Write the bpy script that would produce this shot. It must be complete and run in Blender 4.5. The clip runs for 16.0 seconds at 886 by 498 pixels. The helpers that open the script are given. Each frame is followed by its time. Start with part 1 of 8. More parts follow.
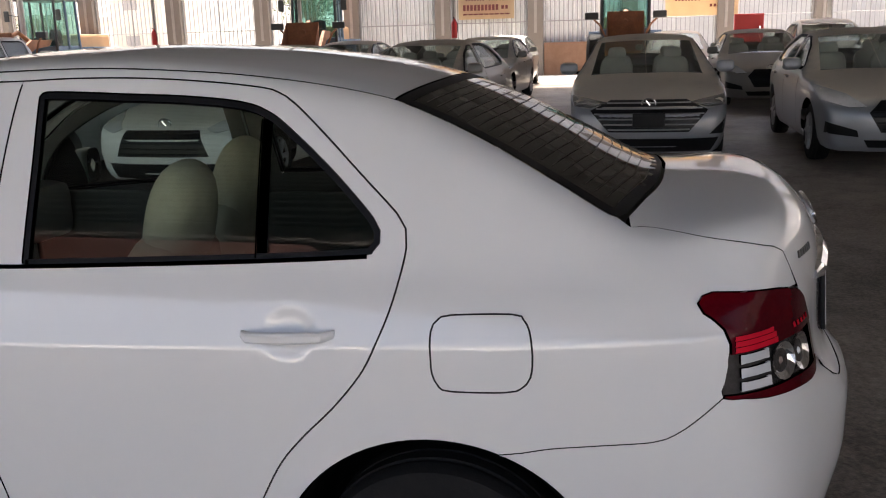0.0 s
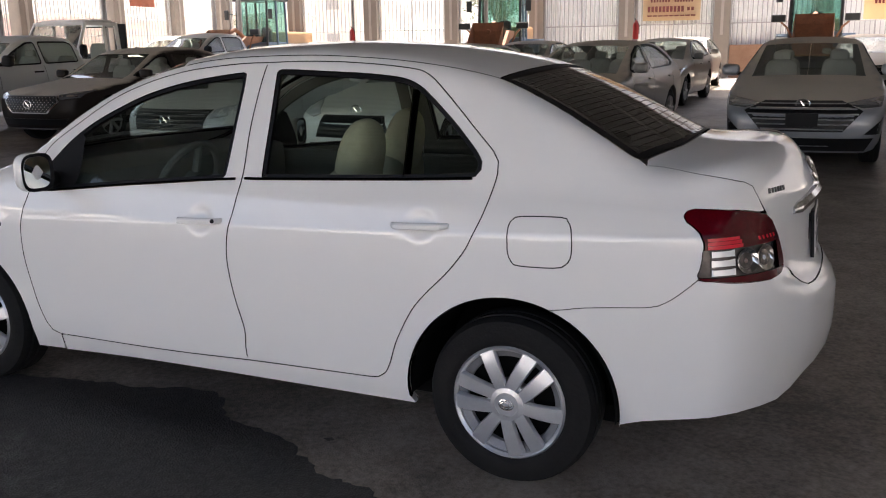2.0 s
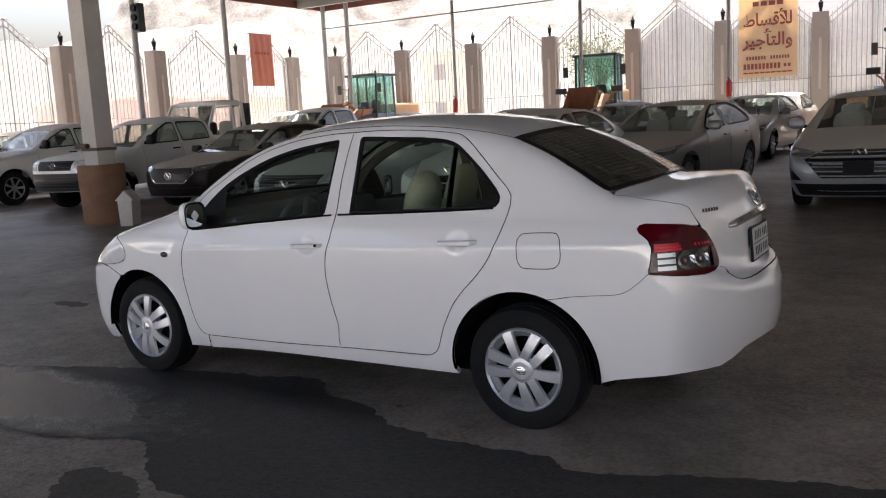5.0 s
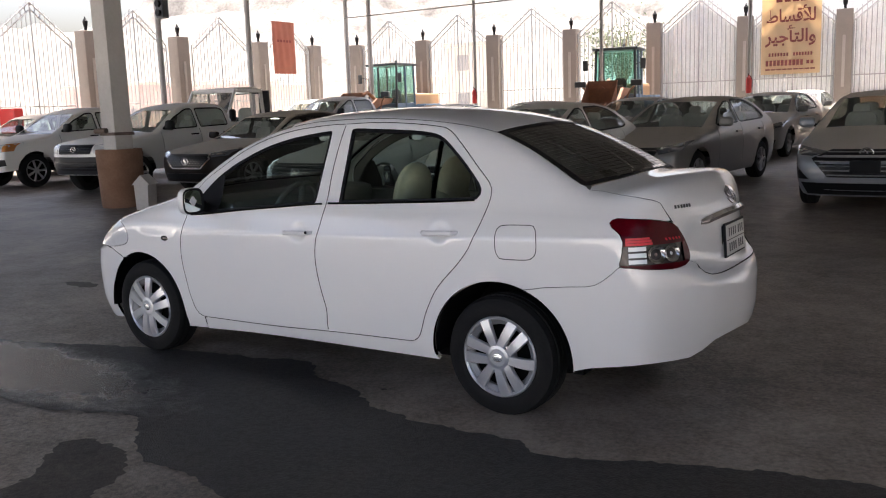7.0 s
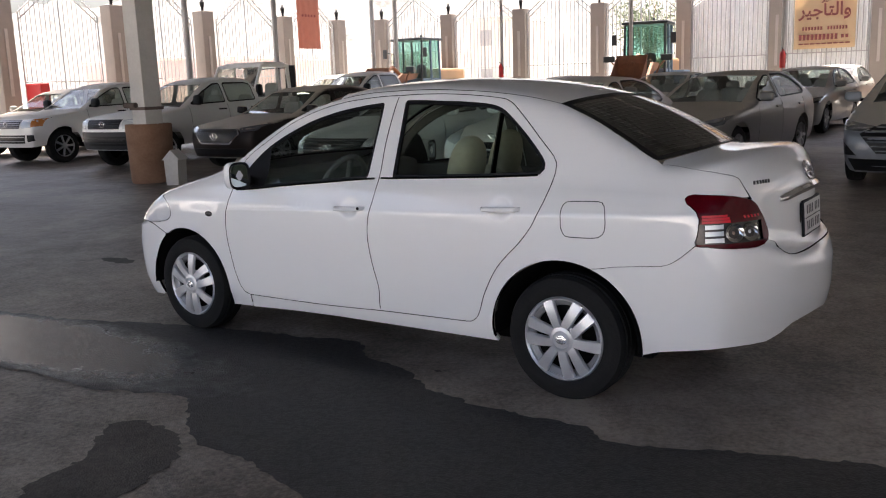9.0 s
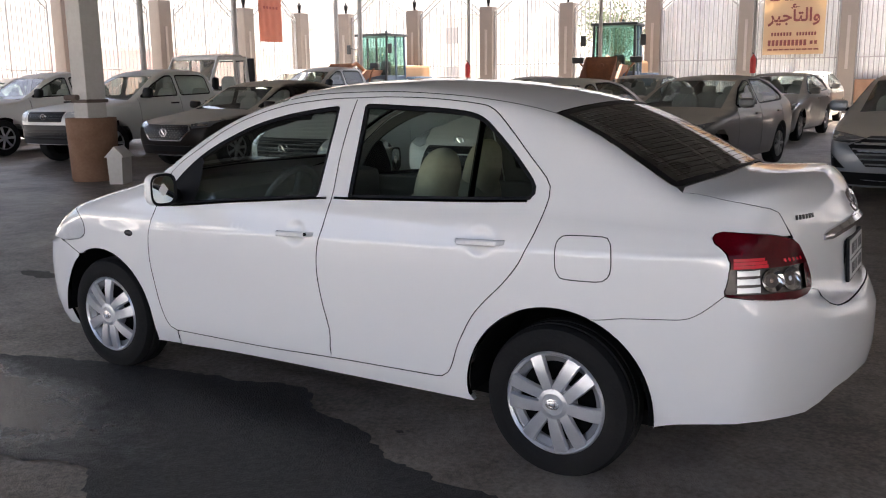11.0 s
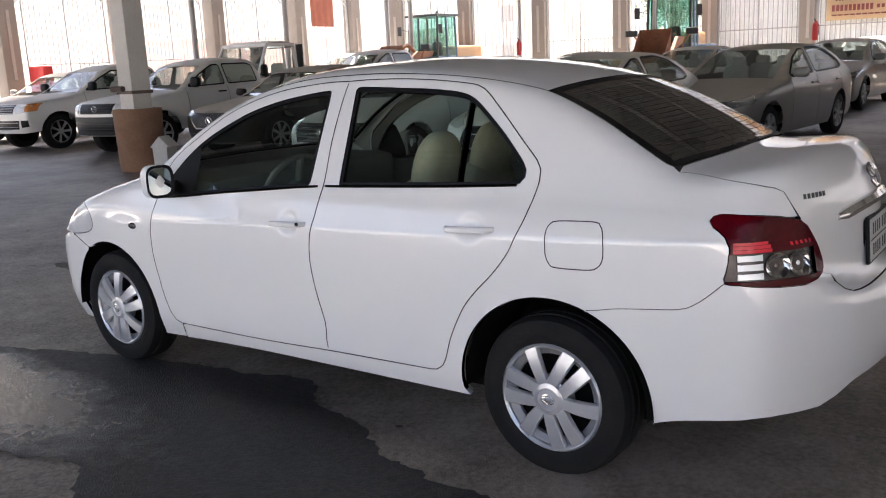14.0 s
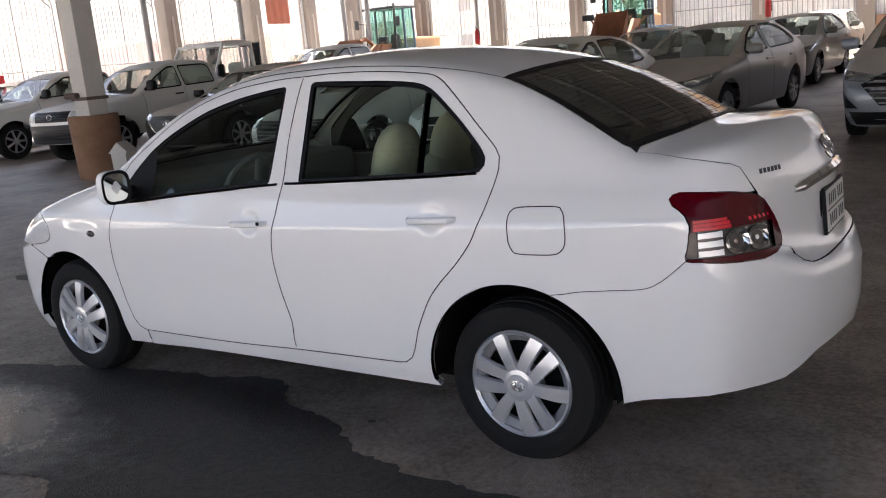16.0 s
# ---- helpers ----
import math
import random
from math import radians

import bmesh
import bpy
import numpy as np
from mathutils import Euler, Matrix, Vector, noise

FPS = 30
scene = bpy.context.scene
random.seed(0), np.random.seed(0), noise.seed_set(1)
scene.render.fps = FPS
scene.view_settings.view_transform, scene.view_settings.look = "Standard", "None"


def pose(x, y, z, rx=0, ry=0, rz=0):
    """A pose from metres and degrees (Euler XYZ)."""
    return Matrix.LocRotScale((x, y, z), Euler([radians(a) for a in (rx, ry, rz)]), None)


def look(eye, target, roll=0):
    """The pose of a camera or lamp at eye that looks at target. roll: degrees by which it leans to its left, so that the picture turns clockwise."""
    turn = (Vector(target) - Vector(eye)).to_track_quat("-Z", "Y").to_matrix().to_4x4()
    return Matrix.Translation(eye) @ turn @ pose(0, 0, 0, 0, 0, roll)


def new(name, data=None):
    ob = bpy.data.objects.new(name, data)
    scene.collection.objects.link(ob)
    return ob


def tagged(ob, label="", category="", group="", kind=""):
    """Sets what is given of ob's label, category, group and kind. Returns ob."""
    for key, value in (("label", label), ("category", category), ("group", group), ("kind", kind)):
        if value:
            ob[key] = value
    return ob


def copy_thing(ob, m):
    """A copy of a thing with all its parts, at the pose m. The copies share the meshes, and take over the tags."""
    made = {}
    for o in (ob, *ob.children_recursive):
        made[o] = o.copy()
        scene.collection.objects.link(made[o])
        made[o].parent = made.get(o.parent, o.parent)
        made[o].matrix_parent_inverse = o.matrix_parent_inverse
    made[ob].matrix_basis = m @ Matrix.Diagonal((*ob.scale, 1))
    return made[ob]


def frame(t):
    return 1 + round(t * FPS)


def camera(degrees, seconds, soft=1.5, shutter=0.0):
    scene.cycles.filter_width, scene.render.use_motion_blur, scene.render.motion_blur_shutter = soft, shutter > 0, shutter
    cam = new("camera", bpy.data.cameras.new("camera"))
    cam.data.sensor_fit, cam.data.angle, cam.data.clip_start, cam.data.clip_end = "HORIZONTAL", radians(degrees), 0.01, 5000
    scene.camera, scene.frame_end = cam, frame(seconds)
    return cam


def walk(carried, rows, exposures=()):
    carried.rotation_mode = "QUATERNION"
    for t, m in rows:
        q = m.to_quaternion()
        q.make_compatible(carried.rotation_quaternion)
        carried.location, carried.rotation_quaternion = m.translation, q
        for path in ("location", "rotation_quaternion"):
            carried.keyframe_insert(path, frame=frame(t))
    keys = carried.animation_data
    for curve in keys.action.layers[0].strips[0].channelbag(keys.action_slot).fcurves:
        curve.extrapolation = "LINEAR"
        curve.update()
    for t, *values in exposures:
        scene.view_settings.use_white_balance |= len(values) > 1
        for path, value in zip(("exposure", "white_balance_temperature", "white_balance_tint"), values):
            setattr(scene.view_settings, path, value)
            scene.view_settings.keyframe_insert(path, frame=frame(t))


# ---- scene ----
cam = camera(54.1, 16.0, soft=1.1)
EXPO = [(0.0, 1.68, 6600, 13), (1.0, 1.65, 6600, 13), (2.0, 1.82, 6600, 13), (3.5, 2.08, 6600, 13), (4.5, 1.81, 6500, 13), (5.0, 1.61, 6500, 13), (7.5, 1.76, 6450, 13), (8.0, 1.69, 6450, 13), (10.5, 1.99, 6450, 13), (11.0, 1.99, 6450, 13), (12.5, 2.26, 6400, 13), (13.0, 2.13, 6400, 13), (15.5, 2.1, 6450, 13), (16.0, 1.98, 6450, 13)]
PATH = [
    (0, (0.416, -2.455, 1.472), (-0.012, -0.556, 1.017), -1.6),
    (0.5, (0.515, -2.738, 1.454), (-0.028, -0.866, 1.006), -1.6),
    (1, (0.642, -2.962, 1.468), (0.008, -1.118, 1.023), -1.1),
    (1.5, (0.824, -3.184, 1.446), (0.087, -1.38, 0.998), -0.5),
    (2, (0.955, -3.362, 1.454), (0.142, -1.59, 1.007), -0.8),
    (2.5, (1.065, -3.59, 1.443), (0.207, -1.836, 1.011), -1.6),
    (3, (1.201, -3.752, 1.453), (0.292, -2.02, 1.037), -2.1),
    (3.5, (1.411, -3.887, 1.45), (0.441, -2.178, 1.078), -2.1),
    (4, (1.569, -4.014, 1.454), (0.56, -2.324, 1.098), -2.8),
    (4.5, (1.653, -4.132, 1.464), (0.613, -2.452, 1.152), -3.5),
    (5, (1.783, -4.276, 1.461), (0.735, -2.598, 1.166), -3.0),
    (7.5, (2.022, -4.315, 1.472), (0.925, -2.674, 1.151), -1.8),
    (8, (1.873, -4.356, 1.465), (0.762, -2.726, 1.133), -1.9),
    (8.2, (1.832, -4.36, 1.458), (0.716, -2.736, 1.117), -2.0),
    (10.3, (1.563, -3.825, 1.448), (0.449, -2.209, 1.068), -1.4),
    (10.5, (1.488, -3.75, 1.451), (0.391, -2.12, 1.073), -1.1),
    (11, (1.307, -3.618, 1.471), (0.258, -1.957, 1.098), -0.6),
    (11.5, (1.277, -3.581, 1.465), (0.247, -1.917, 1.053), -0.2),
    (12, (1.356, -3.433, 1.463), (0.32, -1.785, 1.005), -1.3),
    (12.5, (1.467, -3.259, 1.469), (0.324, -1.673, 1.049), -1.8),
    (13, (1.527, -3.191, 1.463), (0.353, -1.62, 1.07), -3.3),
    (13.5, (1.512, -3.223, 1.46), (0.349, -1.647, 1.054), -3.5),
    (14, (1.446, -3.336, 1.463), (0.282, -1.763, 1.05), -2.6),
    (14.5, (1.388, -3.434, 1.464), (0.22, -1.864, 1.05), -2.3),
    (15, (1.383, -3.475, 1.469), (0.231, -1.89, 1.069), -2.5),
    (15.5, (1.413, -3.414, 1.469), (0.289, -1.808, 1.075), -3.6),
    (16, (1.458, -3.314, 1.457), (0.353, -1.705, 1.021), -5.1),
]
walk(cam, [(t, look(eye, target, roll)) for t, eye, target, roll in PATH], EXPO)

# ---------- world, sun, exposure ----------
world = bpy.data.worlds.new("world")
scene.world = world
world.use_nodes = True
wn = world.node_tree.nodes
sky = wn.new("ShaderNodeTexSky")
sky.sky_type = "NISHITA"
sky.sun_disc = False
sky.sun_elevation, sky.sun_rotation = radians(73), radians(-14)
sky.dust_density = 8.5
world.node_tree.links.new(sky.outputs[0], wn["Background"].inputs[0])
wn["Background"].inputs[1].default_value = 0.15
sun = new("sun", bpy.data.lights.new("sun", "SUN"))
sun.data.energy, sun.data.angle, sun.data.color = 5.0, radians(0.6), (1.0, 0.95, 0.87)
# the sun stands high beyond the fence, as the sky's sun does
SUN = (math.sin(radians(-14)) * math.cos(radians(73)), math.cos(radians(-14)) * math.cos(radians(73)), math.sin(radians(73)))
sun.matrix_basis = look((0, 0, 40), (-20 * SUN[0], -20 * SUN[1], 40 - 20 * SUN[2]))

# ---------- materials ----------


def mat(name, base, rough=0.5, metal=0.0, var=0.0, scale=8.0, bump=0.0, bump_scale=60.0, coat=0.0, spec=0.5, second=None):
    """A principled material; var mixes base towards second by noise at two scales, bump adds fine relief."""
    m = bpy.data.materials.new(name)
    m.use_nodes = True
    nt = m.node_tree
    p = nt.nodes["Principled BSDF"]
    p.inputs["Base Color"].default_value = (*base, 1)
    p.inputs["Roughness"].default_value = rough
    p.inputs["Metallic"].default_value = metal
    p.inputs["Specular IOR Level"].default_value = spec
    if coat:
        p.inputs["Coat Weight"].default_value = coat
        p.inputs["Coat Roughness"].default_value = 0.04
    tc = nt.nodes.new("ShaderNodeTexCoord")
    if var:
        other = second or tuple(c * 0.55 for c in base)
        a = nt.nodes.new("ShaderNodeTexNoise")
        a.inputs["Scale"].default_value, a.inputs["Detail"].default_value = scale, 6
        b = nt.nodes.new("ShaderNodeTexNoise")
        b.inputs["Scale"].default_value, b.inputs["Detail"].default_value = scale * 7.3, 3
        add = nt.nodes.new("ShaderNodeMath")
        add.operation = "MULTIPLY_ADD"
        add.inputs[1].default_value = 0.6
        half = nt.nodes.new("ShaderNodeMath")
        half.operation = "MULTIPLY"
        half.inputs[1].default_value = 0.4
        ramp = nt.nodes.new("ShaderNodeMapRange")
        ramp.inputs[1].default_value, ramp.inputs[2].default_value = 0.35, 0.65
        ramp.inputs[4].default_value = var
        mix = nt.nodes.new("ShaderNodeMix")
        mix.data_type = "RGBA"
        mix.inputs[6].default_value, mix.inputs[7].default_value = (*base, 1), (*other, 1)
        ln = nt.links.new
        ln(tc.outputs["Object"], a.inputs["Vector"])
        ln(tc.outputs["Object"], b.inputs["Vector"])
        ln(b.outputs[0], half.inputs[0])
        ln(a.outputs[0], add.inputs[0])
        ln(half.outputs[0], add.inputs[2])
        ln(add.outputs[0], ramp.inputs[0])
        ln(ramp.outputs[0], mix.inputs[0])
        ln(mix.outputs[2], p.inputs["Base Color"])
    if bump:
        n = nt.nodes.new("ShaderNodeTexNoise")
        n.inputs["Scale"].default_value, n.inputs["Detail"].default_value = bump_scale, 4
        bp = nt.nodes.new("ShaderNodeBump")
        bp.inputs["Strength"].default_value, bp.inputs["Distance"].default_value = bump, 0.01
        nt.links.new(tc.outputs["Object"], n.inputs["Vector"])
        nt.links.new(n.outputs[0], bp.inputs["Height"])
        nt.links.new(bp.outputs[0], p.inputs["Normal"])
    return m


def glass_mat(name, tint, rough=0.0, ior=1.45, dust=0.0):
    """A thin pane: tinted see-through with mirror gloss, and a film of dust."""
    m = bpy.data.materials.new(name)
    m.use_nodes = True
    nt = m.node_tree
    nt.nodes.remove(nt.nodes["Principled BSDF"])
    t = nt.nodes.new("ShaderNodeBsdfTransparent")
    t.inputs[0].default_value = (*tint, 1)
    g = nt.nodes.new("ShaderNodeBsdfGlossy")
    g.inputs["Roughness"].default_value = rough
    # gloss rises towards grazing view, alike from both sides of the pane
    low = 2.0 * ((ior - 1) / (ior + 1)) ** 2
    lw = nt.nodes.new("ShaderNodeLayerWeight")
    lw.inputs[0].default_value = 0.5
    pw = nt.nodes.new("ShaderNodeMath")
    pw.operation = "POWER"
    pw.inputs[1].default_value = 5.0
    f = nt.nodes.new("ShaderNodeMath")
    f.operation = "MULTIPLY_ADD"
    f.inputs[1].default_value, f.inputs[2].default_value = 1 - low, low
    nt.links.new(lw.outputs["Facing"], pw.inputs[0])
    nt.links.new(pw.outputs[0], f.inputs[0])
    mx = nt.nodes.new("ShaderNodeMixShader")
    nt.links.new(f.outputs[0], mx.inputs[0])
    if dust:
        film = nt.nodes.new("ShaderNodeBsdfDiffuse")
        film.inputs[0].default_value = (0.50, 0.45, 0.38, 1)
        n = nt.nodes.new("ShaderNodeTexNoise")
        n.inputs["Scale"].default_value, n.inputs["Detail"].default_value = 4.0, 8
        tc = nt.nodes.new("ShaderNodeTexCoord")
        nt.links.new(tc.outputs["Object"], n.inputs["Vector"])
        mr = nt.nodes.new("ShaderNodeMapRange")
        mr.inputs[1].default_value, mr.inputs[2].default_value, mr.inputs[3].default_value, mr.inputs[4].default_value = 0.3, 0.7, dust * 0.5, dust * 1.5
        nt.links.new(n.outputs[0], mr.inputs[0])
        dm = nt.nodes.new("ShaderNodeMixShader")
        nt.links.new(mr.outputs[0], dm.inputs[0])
        nt.links.new(t.outputs[0], dm.inputs[1])
        nt.links.new(film.outputs[0], dm.inputs[2])
        t = dm
    nt.links.new(t.outputs[0], mx.inputs[1])
    nt.links.new(g.outputs[0], mx.inputs[2])
    nt.links.new(mx.outputs[0], nt.nodes["Material Output"].inputs[0])
    return m


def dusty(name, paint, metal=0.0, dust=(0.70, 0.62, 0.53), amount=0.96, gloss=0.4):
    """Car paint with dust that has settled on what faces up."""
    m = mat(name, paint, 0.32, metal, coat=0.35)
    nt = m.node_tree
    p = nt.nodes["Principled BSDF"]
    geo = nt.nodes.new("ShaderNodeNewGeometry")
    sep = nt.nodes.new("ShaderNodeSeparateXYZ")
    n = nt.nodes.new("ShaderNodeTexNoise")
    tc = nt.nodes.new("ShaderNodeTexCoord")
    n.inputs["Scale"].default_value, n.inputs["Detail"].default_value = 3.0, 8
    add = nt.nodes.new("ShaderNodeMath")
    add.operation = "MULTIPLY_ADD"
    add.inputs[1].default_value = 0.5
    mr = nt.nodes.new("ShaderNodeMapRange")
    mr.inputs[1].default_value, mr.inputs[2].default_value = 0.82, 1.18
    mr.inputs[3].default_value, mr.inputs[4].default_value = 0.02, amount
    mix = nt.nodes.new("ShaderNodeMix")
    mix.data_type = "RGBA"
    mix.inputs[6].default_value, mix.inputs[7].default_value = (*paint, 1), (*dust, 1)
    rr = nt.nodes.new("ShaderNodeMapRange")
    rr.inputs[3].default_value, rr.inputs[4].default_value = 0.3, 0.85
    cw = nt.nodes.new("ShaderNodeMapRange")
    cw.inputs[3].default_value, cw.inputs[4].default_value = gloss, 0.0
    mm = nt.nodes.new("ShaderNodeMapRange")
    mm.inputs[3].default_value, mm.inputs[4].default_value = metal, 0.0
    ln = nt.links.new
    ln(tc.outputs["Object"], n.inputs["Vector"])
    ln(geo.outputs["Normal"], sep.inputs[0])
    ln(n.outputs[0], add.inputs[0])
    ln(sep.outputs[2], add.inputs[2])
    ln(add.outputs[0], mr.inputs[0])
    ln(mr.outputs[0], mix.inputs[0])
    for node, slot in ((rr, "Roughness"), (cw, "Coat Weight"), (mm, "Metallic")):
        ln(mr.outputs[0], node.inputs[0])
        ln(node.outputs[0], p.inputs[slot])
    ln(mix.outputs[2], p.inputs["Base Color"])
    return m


M_WHITE = mat("white_paint", (0.78, 0.775, 0.77), 0.38, coat=1.0)
M_WHITE.node_tree.nodes["Principled BSDF"].inputs["Coat Roughness"].default_value = 0.015
M_WHITE.node_tree.nodes["Principled BSDF"].inputs["Coat IOR"].default_value = 1.7
M_BLACK = mat("black_trim", (0.008, 0.008, 0.009), 0.5, spec=0.15)
M_GAP = mat("dark_gap", (0.006, 0.006, 0.006), 0.9)
M_RUBBER = mat("tyre_rubber", (0.010, 0.010, 0.0105), 0.75, var=0.5, scale=9, bump=0.15, bump_scale=90, second=(0.018, 0.0175, 0.017), spec=0.15)
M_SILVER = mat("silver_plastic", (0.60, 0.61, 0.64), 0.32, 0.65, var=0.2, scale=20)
# the wheel silver again, darkened in colour for the shaded recess
M_SHADE = mat("shaded_silver_plastic", (0.30, 0.30, 0.31), 0.5, 0.4, var=0.4, scale=25)
M_CHROME = mat("chrome", (0.85, 0.85, 0.86), 0.08, 1.0)
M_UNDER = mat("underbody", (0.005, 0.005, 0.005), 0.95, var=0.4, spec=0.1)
M_GLASS = glass_mat("side_glass", (0.80, 0.90, 0.85), ior=1.55)
M_RGLASS = glass_mat("rear_glass", (0.07, 0.085, 0.08), ior=1.5)
M_WSHIELD = glass_mat("windscreen_glass", (0.74, 0.80, 0.76))
M_WIRE = mat("heater_wire_rib_print", (0.16, 0.145, 0.13), 0.5)
M_SEAT = mat("seat_fabric", (0.52, 0.46, 0.33), 0.9, var=0.3, scale=30, bump=0.2, bump_scale=300)
M_CABIN = mat("cabin_plastic", (0.15, 0.145, 0.135), 0.6, var=0.3)
M_CARD = mat("door_card_vinyl", (0.09, 0.083, 0.068), 0.7, var=0.3, scale=12)
M_LINER = mat("headliner", (0.38, 0.36, 0.32), 0.95)
M_RED = mat("red_lens", (0.055, 0.001, 0.004), 0.10, coat=0.04, spec=0.12, var=0.6, scale=18, second=(0.10, 0.0015, 0.006))
M_RED2 = mat("bright_red_lens", (0.62, 0.006, 0.025), 0.2, coat=0.4, spec=0.2)
M_CLEAR = mat("clear_lens", (0.74, 0.75, 0.77), 0.2, 0.2, coat=1.0)
M_LAMPDARK = mat("lamp_inner", (0.11, 0.10, 0.098), 0.25, 0.6, var=0.8, scale=60, second=(0.05, 0.042, 0.04))
M_LAMPBOWL = mat("lamp_bowl", (0.80, 0.79, 0.78), 0.12, 1.0)
M_AMBER = mat("amber_bulb", (0.30, 0.22, 0.18), 0.2, 0.4, coat=0.5)
M_PLATE = mat("plate_face", (0.62, 0.62, 0.60), 0.45, var=0.2)
M_INK = mat("plate_ink", (0.05, 0.05, 0.05), 0.5)
M_MIRROR = mat("mirror_face", (0.62, 0.66, 0.64), 0.0, 1.0)
M_HEADLAMP = mat("headlamp_lens", (0.74, 0.75, 0.76), 0.15, 0.15, coat=1.0, var=0.4, scale=25, second=(0.5, 0.51, 0.52))

# ---------- shapes ----------


def spline(x, pts):
    """A monotone cubic through pts, at the array x, going on straight past the ends."""
    X, Y = np.array(pts, float).T
    h = np.diff(X)
    d = np.diff(Y) / h
    m = np.zeros(len(X))
    m[0], m[-1] = d[0], d[-1]
    for i in range(1, len(X) - 1):
        if d[i - 1] * d[i] > 0:
            a, b = 2 * h[i] + h[i - 1], h[i] + 2 * h[i - 1]
            m[i] = (a + b) / (a / d[i - 1] + b / d[i])
    x = np.clip(np.asarray(x, float), X[0] - 0.5, X[-1] + 0.5)
    i = np.clip(np.searchsorted(X, x) - 1, 0, len(h) - 1)
    t = (x - X[i]) / h[i]
    mid = (2 * t**3 - 3 * t**2 + 1) * Y[i] + (t**3 - 2 * t**2 + t) * h[i] * m[i]
    mid = mid + (-2 * t**3 + 3 * t**2) * Y[i + 1] + (t**3 - t**2) * h[i] * m[i + 1]
    return np.where(x < X[0], Y[0] + (x - X[0]) * m[0], np.where(x > X[-1], Y[-1] + (x - X[-1]) * m[-1], mid))


class Shape:
    """A car's outer skin: x from front (-) to rear (+), z up; sides, top, tail and nose meet in soft edges."""

    def __init__(self, side, taper, top, crown, tail, nose, tail_round=0.62, nose_round=0.58, soft=0.022, dents=(), axis=0.65, band=None, tail_side=None):
        self.side, self.taper, self.top, self.crown, self.tail, self.nose = side, taper, top, crown, tail, nose
        self.tail_round, self.nose_round, self.soft, self.dents, self.axis, self.band, self.tail_side = tail_round, nose_round, soft, dents, axis, band, tail_side

    def f(self, p):
        x, y, z = p.T
        a = np.abs(y)
        zs = z
        if self.band:
            # the bend of the side follows the crease
            zs = z - np.clip(spline(x, self.band[0]) - 0.868, -0.03, 0.03) * np.exp(-(((z - 0.868) / 0.09) ** 2))
        s = a - (spline(zs, self.side) - spline(x, self.taper))
        if self.band:
            # below a crease the side swells out, then falls back slowly
            crease, width, steep = self.band
            w = np.clip(spline(x, width), 0.004, 0.2)
            u = spline(x, crease) - z
            s = s - steep * np.where(u < 0, 0.0, np.where(u < w, u, w * np.exp(-(u - w) / 0.20)))
        for dx, dz, rx, rz, deep in self.dents:
            s = s + deep * np.exp(-((((x - dx) / rx) ** 2 + ((z - dz) / rz) ** 2) ** 2))
        t = (z - (spline(x, self.top) - spline(x, self.crown) * a * a)) * 0.8
        lift = 0.07 * np.clip(a / 0.55, 0, 1) ** 2
        end = spline(z - lift, self.tail)
        if self.tail_side:
            k = np.clip((a - 0.36) / 0.22, 0, 1)
            k = k * k * (3 - 2 * k)
            end = end * (1 - k) + spline(z - lift, self.tail_side) * k
        r = x - (end - self.tail_round * a**3.15 - 0.05 * (1 - np.exp(-((a / 0.3) ** 2))))
        n = (spline(z, self.nose) + self.nose_round * a**2.8 - x) * 0.9
        q = np.stack([s, t, r, n])
        m = q.max(0)
        return m + self.soft * np.log(np.exp((q - m) / self.soft).sum(0))

    def cast(self, o, d, far=2.2):
        """From inside points o along ways d to the skin."""
        d = d / np.linalg.norm(d, axis=1)[:, None]
        lo, hi = np.zeros(len(o)), np.full(len(o), far)
        for _ in range(34):
            mid = (lo + hi) / 2
            inside = self.f(o + d * mid[:, None]) < 0
            lo, hi = np.where(inside, mid, lo), np.where(inside, hi, mid)
        return o + d * lo[:, None]

    def normal(self, p):
        e = 0.004
        g = np.stack([self.f(p + e * v) - self.f(p - e * v) for v in np.eye(3)], 1)
        return g / np.maximum(np.linalg.norm(g, axis=1), 1e-9)[:, None]

    # points of the skin
    def on_side(self, xz):
        xz = np.array(xz, float)
        o = np.stack([xz[:, 0], 0 * xz[:, 0], xz[:, 1]], 1)
        return self.cast(o, np.tile([0.0, -1.0, 0.0], (len(o), 1)))

    def on_top(self, xy):
        xy = np.array(xy, float)
        o = np.stack([xy[:, 0], xy[:, 1], 0 * xy[:, 0] + 0.5], 1)
        return self.cast(o, np.tile([0.0, 0.0, 1.0], (len(o), 1)))

    def on_end(self, yz, way):
        yz = np.array(yz, float)
        mid = sum(q[0] for q in self.top[:: len(self.top) - 1]) / 2
        o = np.stack([0 * yz[:, 0] + mid, yz[:, 0], yz[:, 1]], 1)
        return self.cast(o, np.tile([float(way), 0.0, 0.0], (len(o), 1)), 4.0)


class Round:
    """Sheet coordinates round the car's length axis: (x, angle)."""

    def __init__(self, shape):
        self.s = shape

    def uv(self, p):
        return np.stack([p[:, 0], 0.85 * np.arctan2(p[:, 2] - self.s.axis, -p[:, 1])], 1)

    def xyz(self, uv):
        a = uv[:, 1] / 0.85
        o = np.stack([uv[:, 0], 0 * a, 0 * a + self.s.axis], 1)
        return self.s.cast(o, np.stack([0 * a, -np.cos(a), np.sin(a)], 1))


